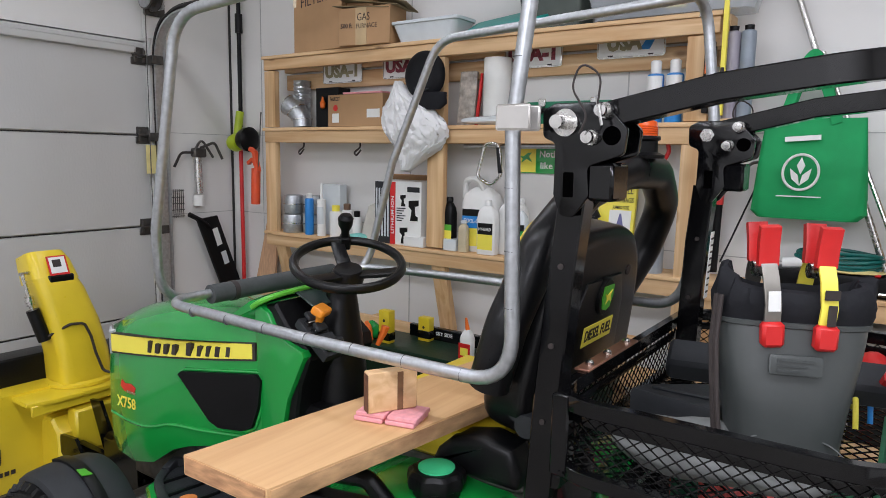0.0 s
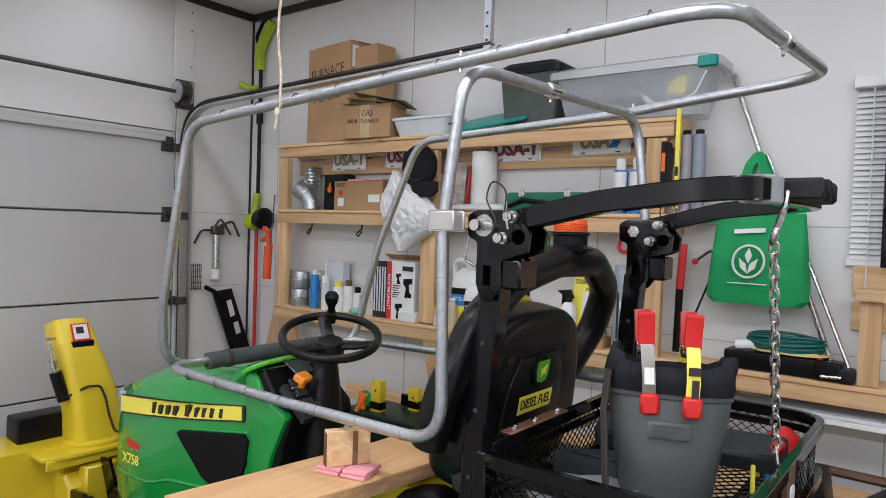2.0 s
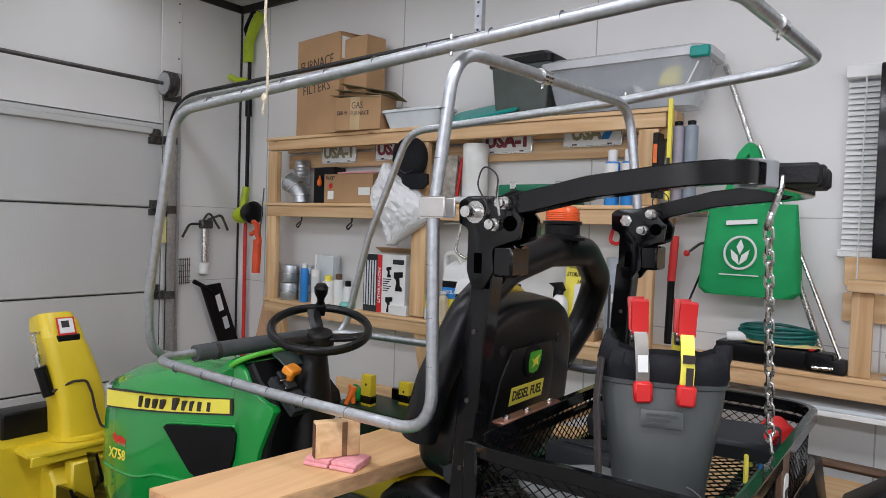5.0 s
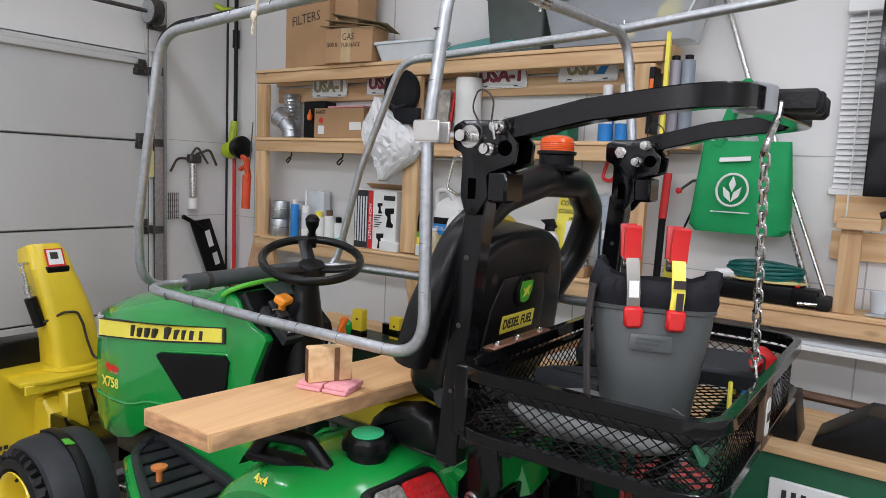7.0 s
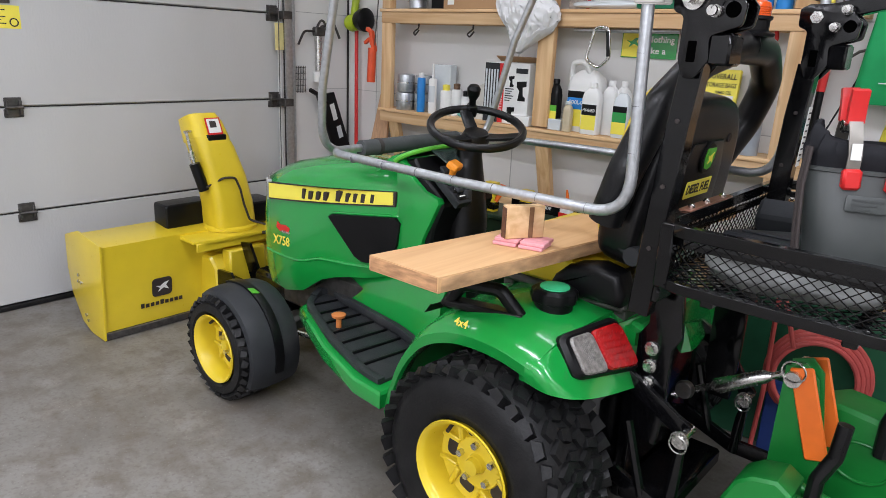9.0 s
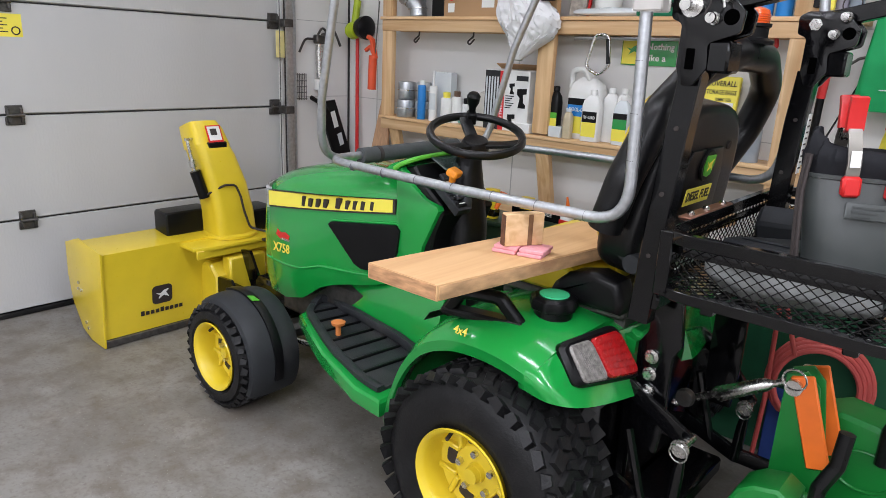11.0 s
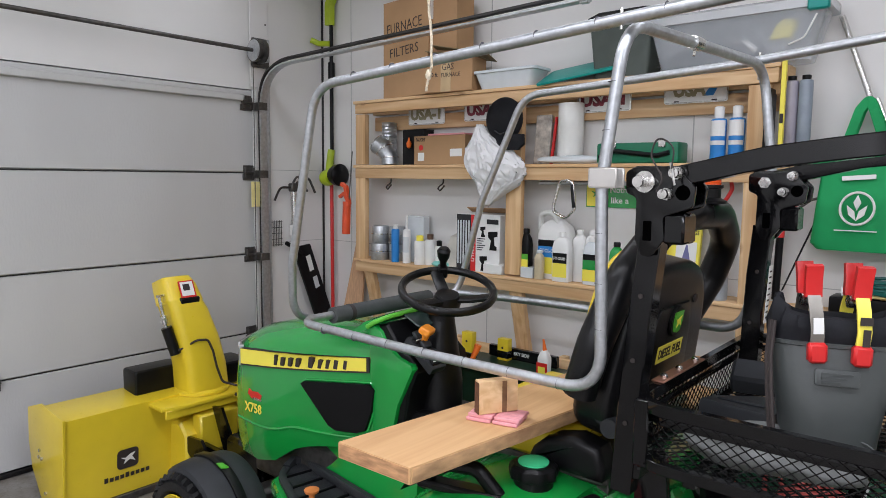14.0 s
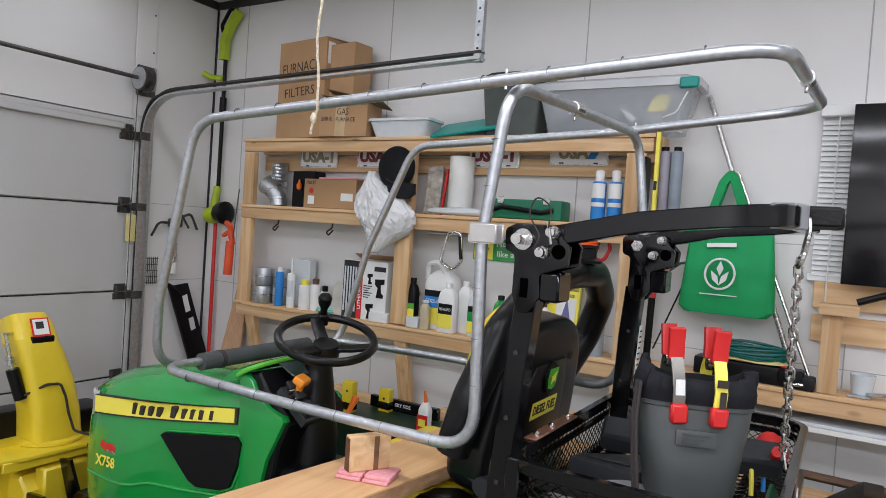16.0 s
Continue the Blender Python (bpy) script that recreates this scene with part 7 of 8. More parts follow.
# cap and carrier bag on the middle post
t = thing("baseball_cap", "black baseball cap hanging on the shelf post", "cap", (-2.45, 2.85, 1.8))
bm = B()
r = bmesh.ops.create_uvsphere(bm, u_segments=24, v_segments=14, radius=1.0)
for v in r["verts"]:
    v.co = Vector((-2.375 + v.co.x * 0.118, 2.845 + v.co.y * 0.055, 1.93 + v.co.z * 0.12))
part("crown", bm, NAVY, t)
part("bill", loft(B(), [[(-2.33 + a * 0.088, 2.835 + b * 0.03, 1.845) for a, b in rrect(2, 2, 0.6)], [(-2.32 + a * 0.088, 2.828 + b * 0.02, 1.79) for a, b in rrect(2, 2, 0.6)], [(-2.325 + a * 0.06, 2.826 + b * 0.014, 1.762) for a, b in rrect(2, 2, 0.6)]]), NAVY, t)
part("strap", tube(B(), fillet([(-2.40, 2.79, 1.865), (-2.36, 2.785, 1.845), (-2.31, 2.79, 1.86)], 0.03), 0.004, 6), GREYPL, t)
t = thing("carrier_bag", "crumpled thin white plastic bag hanging from the shelf", "plastic bag", (-2.53, 2.84, 1.5))
bm = B()
core = catmull([(-2.53, 1.90, 0.03), (-2.52, 1.84, 0.12), (-2.48, 1.77, 0.28), (-2.445, 1.69, 0.37), (-2.43, 1.62, 0.36), (-2.42, 1.57, 0.28), (-2.45, 1.51, 0.16), (-2.475, 1.455, 0.06)], 6)
rings = []
for cx, z, w in core:
    ring = []
    for k in range(96):
        a = 2 * math.pi * k / 96
        c, q = math.cos(a), math.sin(a)
        ridge = 1 - abs(noise.noise(Vector((c * 3.0 + 2, q * 3.0, z * 9)))) * 2
        fine = 1 - abs(noise.noise(Vector((c * 7.0, q * 7.0 + 5, z * 24)))) * 2
        nn = 0.86 + 0.14 * ridge + 0.07 * fine + 0.16 * noise.noise(Vector((c * 1.6, q * 1.6, z * 7)))
        ring.append((cx + w / 2 * nn * c, 2.83 + (0.02 + 0.13 * w) * nn * q + 0.018 * fine * min(1, w * 4), z + 0.01 * ridge))
    rings.append(ring)
part("film", loft(bm, rings), FILMP, t)
# right end: level, tubes
t = thing("spirit_level", "yellow aluminium spirit level standing on end", "level", (-1.0, 2.92, 1.69))
part("beam", box(B(), -0.985, -0.967, 2.862, 2.883, 1.71, 2.14, 0.002), DECAL, t)
part("vial", box(B(), -0.983, -0.969, 2.860, 2.863, 1.85, 1.89, 0.001), INK, t)
for k in range(2):
    cx = -0.955 + 0.055 * k
    t = can("sealant_tube", "grey sealant cartridge standing on end", cx, 2.92, 1.70, 0.027, 0.33, mat("tube_grey%d" % k, (0.30 - 0.06 * k, 0.28, 0.33), 0.35), PLASTIC, 0.02, "sealant cartridges")
lumber("end_shelf", -0.995, -0.86, 2.89, WY - 0.004, 1.66, 1.70, sh, "x")
t, M = carton("black_sign", "black card with orange letters", -1.045, -1.02, 2.86, 2.95, 1.72, 2.0, PLASTIC, category="sign")
part("letter_bar", box(B(), -1.04, -1.024, 2.8578, 2.8605, 1.87, 1.95), ORANGE, t)

# bottom shelf
for k, (cx, cy, zz) in enumerate(((-3.43, 2.94, 0), (-3.43, 2.945, 0.115), (-3.31, 2.99, 0), (-3.31, 2.99, 0.115))):
    t = can("metal_can", "galvanised round duct fitting", cx, cy, Z1 + zz, 0.062 - 0.004 * (zz > 0), 0.113, ZINC, None, 0, "duct fittings")
    part("bead", tube(B(), [(cx, cy, Z1 + zz + 0.055), (cx, cy, Z1 + zz + 0.061)], 0.0645 - 0.004 * (zz > 0), 24), STEEL, t)
t = can("caulk_tube", "blue caulk cartridge standing on shelf", -3.265, 2.915, Z1, 0.026, 0.215, BLUEP, WHITEP, 0.03, "caulk")
t = can("caulk_tube", "white caulk cartridge with nozzle", -3.165, 2.915, Z1, 0.026, 0.215, WHITEP, WHITEP, 0.09, "caulk", 0.3)
band(t, -3.165, 2.915, Z1 + 0.07, Z1 + 0.17, 0.0265, FROST)
t, M = carton("grey_box", "small grey carton behind the tubes", -3.24, -3.08, 2.98, 3.04, Z1, 1.36, FROST)
for k, (cx, h) in enumerate(((-3.06, 0.15), (-3.0, 0.16), (-2.95, 0.12))):
    t = can("white_jar", "white plastic jar with a coloured lid", cx, 2.925 + 0.03 * k, Z1, 0.036 - 0.004 * k, h, WHITEP, [DECAL, BROWNST, PLASTIC][k], 0.035, "small jars")
t = thing("teal_pouch", "teal packet lying on the shelf", "packet", (-2.9, 2.93, Z1))
part("packet", lump(B(), (-2.89, 2.925, Z1 + 0.018), (0.07, 0.04, 0.018), 3), mat("teal_pale", (0.18, 0.50, 0.45), 0.5), t)
t = thing("clear_jug", "empty clear plastic tub", "tub", (-2.8, 2.97, Z1))
part("tub", loft(B(), [[(-2.82 + a, 2.975 + b, Z1 + 0.001) for a, b in rrect(0.13, 0.10, 0.02)], [(-2.79 + a, 2.985 + b, Z1 + 0.19) for a, b in rrect(0.10, 0.08, 0.02)], [(-2.78 + a, 2.99 + b, Z1 + 0.21) for a, b in rrect(0.05, 0.04, 0.01)]]), mat("milky", (0.52, 0.50, 0.45), 0.4), t)
t, M = carton("tool_carton", "white and black power tool carton with red edge", -2.74, -2.43, 2.90, 3.04, Z1, 1.40, WHITEP, rz=0)
part("black_side", box(B(), -2.7415, -2.625, 2.8985, 2.9005, Z1 + 0.002, 1.395), GREYPL, t)
part("red_edge", box(B(), -2.635, -2.60, 2.8975, 2.8995, Z1 + 0.002, 1.395), RED, t)
text_part("lettering", "LITHIUM-ION", 0.028, facing(-2.617, 2.897, 1.22, 0, -1) @ pose(0, 0, 0, 0, 0, 90), WHITED, t, "", 0.0005, 0.2)
for px, pz, sc in ((-2.545, 1.13, 0.8), (-2.48, 1.27, 1.0), (-2.55, 1.31, 0.55)):
    part("tool_picture", prism(B(), [(px - 0.03 * sc, pz + 0.03 * sc), (px + 0.035 * sc, pz + 0.035 * sc), (px + 0.035 * sc, pz + 0.005 * sc), (px + 0.01 * sc, pz), (px + 0.015 * sc, pz - 0.045 * sc), (px + 0.03 * sc, pz - 0.055 * sc), (px + 0.03 * sc, pz - 0.075 * sc), (px - 0.02 * sc, pz - 0.075 * sc), (px - 0.01 * sc, pz - 0.02 * sc), (px - 0.03 * sc, pz)], "y", 2.8975, 2.8995), PLASTIC, t)
for k in range(6):
    part("print_bar", box(B(), -2.59, -2.555 + 0.012 * (k % 3), 2.8975, 2.8995, 1.19 + 0.013 * k, 1.195 + 0.013 * k), GREYPL, t)
part("print_bar", box(B(), -2.52, -2.44, 2.8975, 2.8995, 1.345, 1.372), GREYPL, t)
for k in range(5):
    part("picture_bar", box(B(), -2.735 + 0.02 * k, -2.725 + 0.02 * k, 2.8970, 2.8985, 1.10, 1.36), FROST, t)
part("flap", xf(box(B(), -0.15, 0.15, -0.06, 0.0, -0.002, 0.002), Matrix.Translation((-2.585, 3.04, 1.405)) @ pose(0, 0, 0, -28, 0, 0)), CARD, t)
carton("small_box", "small plain white carton box", -2.53, -2.40, 2.88, 2.93, Z1, 1.115, WHITEP)
carton("small_box", "small plain white carton box", -2.28, -2.20, 2.89, 2.95, Z1, 1.12, FROST)


def bottle(name, label, x, y, w, d, h, material, cap, panels=(), group="", neck=0.014):
    t = thing(name, label, "bottle", (x, y, Z1), group)
    part("body", loft(B(), [[(x + a, y + b, Z1 + z) for a, b in rrect(w * s, d * s, min(w, d) * 0.28 * s)] for z, s in ((0.001, 0.94), (0.008, 1.0), (h * 0.68, 1.0), (h * 0.80, 0.86), (h * 0.88, 0.5), (h * 0.9, 0.36))]), material, t)
    part("cap", lathe(B(), [(neck * 1.25, h * 0.9), (neck * 1.3, h * 0.98), (neck * 1.1, h), (0, h)], (x, y, Z1), "z", 16), cap, t)
    for z0, z1, m, ww in panels:
        part("label_panel", box(B(), x - w / 2 * ww, x + w / 2 * ww, y - d / 2 - 0.0015, y - d / 2 + 0.004, Z1 + z0, Z1 + z1, 0.001), m, t)
    return t


bottle("oil_bottle", "black oil bottle with yellow label", -2.275, 2.94, 0.065, 0.06, 0.27, PLASTIC, PLASTIC, ((0.03, 0.10, DECAL, 0.9), (0.10, 0.13, LIME, 0.9)))
t = bottle("coolant_jug", "large white jug of antifreeze with black and yellow label", -2.11, 2.99, 0.20, 0.11, 0.36, WHITEP, WHITEP, ((0.03, 0.12, DECAL, 0.85), (0.12, 0.18, BLUEP, 0.85), (0.18, 0.215, PLASTIC, 0.85)), neck=0.02)
part("handle", tube(B(), fillet([(-2.20, 2.97, Z1 + 0.27), (-2.195, 2.96, Z1 + 0.36), (-2.12, 2.96, Z1 + 0.365), (-2.09, 2.97, Z1 + 0.31)], 0.04), 0.016, 10), WHITEP, t)
text_part("lettering", "COOL-GARD II", 0.03, facing(-2.11, 2.932, Z1 + 0.155, 0, -1), WHITED, t, "", 0.0005, 0.15)
bottle("small_bottle", "small clear amber bottle", -2.165, 2.905, 0.05, 0.04, 0.16, mat("amber_clear", (0.55, 0.47, 0.32), 0.3), FROST)
t = bottle("fluid_bottle", "white fluid bottle with yellow and black label", -2.03, 2.915, 0.105, 0.06, 0.265, WHITEP, WHITEP, ((0.025, 0.10, DECAL, 0.8), (0.10, 0.155, PLASTIC, 0.8)), "fluid bottles")
text_part("lettering", "HY-GARD", 0.022, facing(-2.03, 2.883, Z1 + 0.125, 0, -1), WHITED, t, "", 0.0005, 0.07)
bottle("fluid_bottle", "white fluid bottle standing behind another", -1.96, 2.98, 0.085, 0.06, 0.28, WHITEP, WHITEP, (), "fluid bottles")
bottle("fluid_bottle", "white fluid bottle standing behind another", -1.90, 3.0, 0.08, 0.06, 0.28, WHITEP, WHITEP, (), "fluid bottles")
bottle("oil_bottle", "clear oil bottle with green and yellow label", -1.86, 2.92, 0.085, 0.05, 0.25, FROST, WHITEP, ((0.02, 0.08, DECAL, 0.9), (0.08, 0.13, GREEN, 0.9), (0.13, 0.16, PLASTIC, 0.9)))
bottle("oil_bottle", "green and yellow oil bottle", -1.73, 2.94, 0.07, 0.05, 0.23, GREEN, PLASTIC, ((0.03, 0.11, DECAL, 0.9),))
t = bottle("spray_bottle", "white trigger spray bottle", -1.50, 2.95, 0.075, 0.06, 0.22, WHITEP, PLASTIC, ((0.03, 0.10, GREYPL, 0.8),))
part("trigger", prism(B(), [(-1.56, 1.31), (-1.49, 1.32), (-1.47, 1.28), (-1.50, 1.26), (-1.535, 1.235), (-1.53, 1.29)], "y", 2.94, 2.96, 0.004), PLASTIC, t)
t = thing("storage_bag_pack", "yellow package of storage bags leaning on the wall", "package", (-1.42, 3.02, Z1))
part("pack", xf(box(B(), -0.085, 0.085, -0.012, 0.012, 0, 0.37, 0.004), Matrix.Translation((-1.42, 2.985, Z1)) @ pose(0, 0, 0, -8, 0, 0)), DECAL, t)
MP = Matrix.Translation((-1.42, 2.985, Z1)) @ pose(0, 0, 0, -8, 0, 0) @ Matrix.Translation((0, -0.0135, 0))
text_part("lettering", "COVERALL", 0.035, MP @ Matrix.Translation((0, 0, 0.335)) @ facing(0, 0, 0, 0, -1), INK, t, "", 0.0005, 0.14)
text_part("lettering", "STORAGE BAGS", 0.03, MP @ Matrix.Translation((0, 0, 0.295)) @ facing(0, 0, 0, 0, -1), INK, t, "", 0.0005, 0.15)
text_part("lettering", "JUMBO SIZE", 0.02, MP @ Matrix.Translation((0.02, 0, 0.262)) @ facing(0, 0, 0, 0, -1), INK, t, "", 0.0005, 0.075)
part("picture", xf(box(B(), -0.03, 0.07, -0.0005, 0.0012, 0.10, 0.25), MP), WHITED, t)
part("picture_shape", xf(prism(B(), [(-0.005, 0.13), (0.05, 0.13), (0.025, 0.235), (0.018, 0.235)], "y", -0.0012, 0.0005), MP), mat("violet_print", (0.12, 0.12, 0.28), 0.5), t)
t = can("grey_canister", "tall grey cylindrical canister", -1.22, 2.93, Z1, 0.043, 0.34, mat("canister", (0.30, 0.34, 0.38), 0.35), mat("canister_cap", (0.35, 0.38, 0.42), 0.4), 0.05, "", 0.9)
part("label_bars", box(B(), -1.228, -1.218, 2.8855, 2.8875, 1.12, 1.33), INK, t)
part("label_panel", box(B(), -1.215, -1.19, 2.8855, 2.8885, 1.25, 1.29), WHITED, t)
t, M = carton("jar_tray", "small cardboard tray of round metal jars", -1.40, -1.29, 2.89, 3.02, Z1, 1.11)
for k in range(6):
    part("jar", lathe(B(), [(0.017, 0), (0.017, 0.03), (0, 0.032)], (-1.38 + 0.035 * (k % 3), 2.91 + 0.04 * (k // 3), 1.112), "z", 14), STEEL, t)
# hanging things under the middle shelf
t = thing("carabiner", "large black and silver carabiner hanging from a hook", "carabiner", (-2.0, 2.86, 1.4))
cr = fillet([(-2.03, 2.87, 1.60), (-2.07, 2.865, 1.44), (-1.99, 2.865, 1.40), (-1.94, 2.87, 1.45), (-1.955, 2.87, 1.60)], 0.035, 6, True)
part("body", tube(B(), cr, 0.0085, 10, True), STEEL, t)
part("gate", tube(B(), [(-1.958, 2.87, 1.58), (-1.944, 2.87, 1.46)], 0.0115, 10), PLASTIC, t)
for hx in (-3.30, -2.86):
    t = thing("wire_hook", "black screw hook under the shelf", "hook", (hx, 2.9, 1.58), "shelf hooks")
    part("hook", tube(B(), fillet([(hx, 2.91, 1.602), (hx, 2.91, 1.575), (hx - 0.04, 2.9, 1.545), (hx, 2.88, 1.53), (hx + 0.04, 2.87, 1.56)], 0.02), 0.005, 8), INK, t)
t = thing("steel_rod", "thin grey tube fixed below the shelf", "rod", (-1.9, 2.93, 1.58))
part("tube", tube(B(), [(-2.2, 2.95, 1.585), (-1.62, 2.95, 1.59)], 0.011, 10), ZINC, t)
sg_ = thing("tin_sign", "green and yellow tin sign with white slogan", "sign", (-1.83, 3.07, 1.46))
part("sheet", box(B(), -1.98, -1.68, 3.066, 3.072, 1.46, 1.59, 0.001), GREEN, sg_)
part("yellow_panel", box(B(), -1.975, -1.86, 3.0645, 3.0665, 1.465, 1.585), DECAL, sg_)
part("emblem", xf(prism(B(), [(-0.036, 0.012), (-0.01, 0.006), (0.012, 0.022), (0.036, 0.026), (0.02, 0.008), (0.036, -0.02), (0.008, -0.006), (-0.022, -0.024), (-0.012, -0.004)], "y", -0.001, 0.001), Matrix.Translation((-1.917, 3.064, 1.535))), GREEN, sg_)
text_part("lettering", "Nothing", 0.045, facing(-1.768, 3.0652, 1.552, 0, -1), WHITED, sg_, "", 0.0006, 0.145)
text_part("lettering", "like a", 0.045, facing(-1.785, 3.0652, 1.497, 0, -1), WHITED, sg_, "", 0.0006, 0.10)

# ---------------------------------------------------------------- corner and wall things
t = thing("string_trimmer", "lime and black string trimmer hung upright on the wall", "trimmer", (-4.02, 3.03, 0.8))
part("pole", tube(B(), [(-4.02, 3.035, 2.72), (-4.02, 3.035, 1.70)], 0.014, 10), PLASTIC, t)
part("pole_sleeve", tube(B(), [(-4.02, 3.035, 2.42), (-4.02, 3.035, 2.30)], 0.024, 12), PLASTIC, t)
LIMEP = mat("lime_plastic", (0.42, 0.55, 0.02), 0.4)
part("grip", flatbar(B(), fillet([(-4.03, 3.03, 2.68), (-4.03, 3.03, 2.82), (-3.97, 3.03, 2.92), (-3.90, 3.03, 3.0)], 0.05), 0.055, 0.05, (0, 1, 0)), LIMEP, t)
part("trigger_guard", tube(B(), fillet([(-4.04, 3.03, 2.84), (-4.07, 3.03, 2.92), (-3.99, 3.03, 3.03), (-3.92, 3.03, 3.01)], 0.03), 0.013, 8), PLASTIC, t)
part("front_handle", tube(B(), fillet([(-4.02, 3.02, 2.55), (-4.10, 2.99, 2.555), (-4.14, 2.95, 2.58)], 0.03), 0.020, 10), LIMEP, t)
part("head", lathe(B(), [(0.0, -0.04), (0.05, -0.035), (0.06, 0.0), (0.05, 0.04), (0.0, 0.05)], (-4.01, 2.985, 1.60), "x", 20), LIMEP, t)
part("head_tube", tube(B(), [(-4.02, 3.03, 1.80), (-4.02, 3.0, 1.62)], 0.026, 12), LIMEP, t)
part("spool", lathe(B(), [(0.0, -0.05), (0.06, -0.045), (0.075, -0.01), (0.08, 0.03), (0.05, 0.05), (0.0, 0.05)], (-3.92, 3.0, 1.62), "x", 22), PLASTIC, t)
part("extension", tube(B(), [(-4.02, 3.03, 1.55), (-4.02, 3.035, 0.45)], 0.013, 10), RED, t, "red lower pole")
GUNRED = mat("gun_orange", (0.72, 0.085, 0.025), 0.4)
t = thing("caulking_gun", "orange caulking gun hung from the shelf post", "caulking gun", (-3.70, 2.90, 1.3))
part("barrel", tube(B(), [(-3.69, 2.87, 1.22), (-3.68, 2.87, 1.44)], 0.028, 14), GUNRED, t)
part("grip", flatbar(B(), fillet([(-3.68, 2.87, 1.46), (-3.70, 2.87, 1.50), (-3.75, 2.87, 1.47)], 0.01), 0.02, 0.025, (0, 1, 0)), GUNRED, t)
part("head", flatbar(B(), [(-3.66, 2.87, 1.42), (-3.69, 2.87, 1.54), (-3.73, 2.87, 1.56)], 0.025, 0.03, (0, 1, 0)), GUNRED, t)
part("rod", tube(B(), [(-3.66, 2.87, 1.44), (-3.625, 2.87, 1.78)], 0.004, 6), DARKST, t)
t = thing("grease_gun", "steel grease gun hanging on the wall", "grease gun", (-4.13, 2.8, 1.2))
part("barrel", tube(B(), [(-4.13, 2.78, 1.27), (-4.13, 2.775, 1.50)], 0.026, 14), STEEL, t)
part("head", box(B(), -4.155, -4.105, 2.74, 2.83, 1.50, 1.56, 0.008), DARKST, t)
part("lever", tube(B(), fillet([(-4.13, 2.80, 1.56), (-4.12, 2.90, 1.60), (-4.11, 2.95, 1.49)], 0.03), 0.009, 8), DARKST, t)
part("lever", tube(B(), fillet([(-4.13, 2.76, 1.55), (-4.12, 2.80, 1.62), (-4.11, 2.88, 1.50)], 0.03), 0.008, 8), DARKST, t)
part("spout_hose", tube(B(), fillet([(-4.13, 2.75, 1.53), (-4.12, 2.65, 1.53), (-4.12, 2.60, 1.44)], 0.05), 0.008, 8), INK, t)
part("paper_label", lathe(B(), [(0.034, 0), (0.034, 0.07), (0.027, 0.072), (0.027, 0.0)], (-4.13, 2.775, 1.19), "z", 18), PAPERW, t)
t = thing("wire_rack", "small bent wire rack on the wall", "wire rack", (-4.14, 2.6, 1.1))
bm = B()
for k in range(7):
    tube(bm, [(-4.14, 2.585 + 0.014 * k, 1.12), (-4.14, 2.585 + 0.014 * k, 1.30)], 0.0025, 5)
for k in range(5):
    tube(bm, [(-4.138, 2.58, 1.13 + 0.04 * k), (-4.138, 2.675, 1.13 + 0.04 * k)], 0.0025, 5)
part("wires", bm, DARKST, t)
t = thing("deflector_panel", "long black plastic deflector leaning in the corner", "panel", (-4.1, 2.95, 0.3))
bm = xf(prism(B(), [(-0.05, 0.0), (0.10, -0.03), (0.13, -0.62), (-0.02, -0.60)], "x", -0.012, 0.012, 0.006), Matrix.Translation((-4.10, 2.78, 1.12)) @ pose(0, 0, 0, 18, 0, 0))
part("panel", bm, PLASTIC, t)
part("arm", tube(B(), fillet([(-4.10, 2.68, 1.14), (-4.10, 2.76, 1.10), (-4.09, 2.82, 1.05)], 0.03), 0.016, 8), PLASTIC, t)
part("sticker", xf(box(B(), 0.0135, 0.0150, 0.03, 0.07, -0.22, -0.10), Matrix.Translation((-4.10, 2.78, 1.12)) @ pose(0, 0, 0, 18, 0, 0)), WHITED, t)
part("sticker", xf(box(B(), 0.0135, 0.0150, 0.04, 0.08, -0.36, -0.27), Matrix.Translation((-4.10, 2.78, 1.12)) @ pose(0, 0, 0, 18, 0, 0)), FROST, t)
t = thing("plywood_offcut", "tapered plywood offcut leaning on the shelving", "plywood", (-3.75, 3.0, 0))
part("sheet", xf(prism(B(), [(-0.20, 0.0), (0.12, 0.0), (0.06, 1.30), (0.0, 1.30)], "y", -0.008, 0.008), Matrix.Translation((-3.74, 2.90, 0.0)) @ pose(0, 0, 0, -7, 0, 0)), mat("plywood", (0.55, 0.33, 0.19), 0.6, var=0.15, stretch=(9, 9, 1)), t)
t = thing("hanging_rope", "frayed natural rope hanging from the ceiling", "rope", (-1.36, 1.05, 1.83))
rp = [(-1.36 + 0.004 * math.sin(k * 0.9), 1.05 + 0.004 * math.cos(k * 0.7), 3.09 - 0.0315 * k) for k in range(38)]
rp += [(-1.352, 1.05, 1.885), (-1.362, 1.05, 1.86), (-1.366, 1.05, 1.842), (-1.372, 1.052, 1.825)]
bm = B()
ROPE = mat("rope_fibre", (0.62, 0.54, 0.40), 0.9, var=0.25, scale=150, bump=0.6, bscale=200)
for j in range(3):
    tube(bm, [(p[0] + 0.0021 * math.cos(k * 1.4 + j * 2.09), p[1] + 0.0021 * math.sin(k * 1.4 + j * 2.09), p[2]) for k, p in enumerate(rp)], 0.0018, 6)
part("strand", bm, ROPE, t)
part("knot", lump(B(), (-1.362, 1.05, 1.865), (0.008, 0.008, 0.014), 2, 2), ROPE, t)

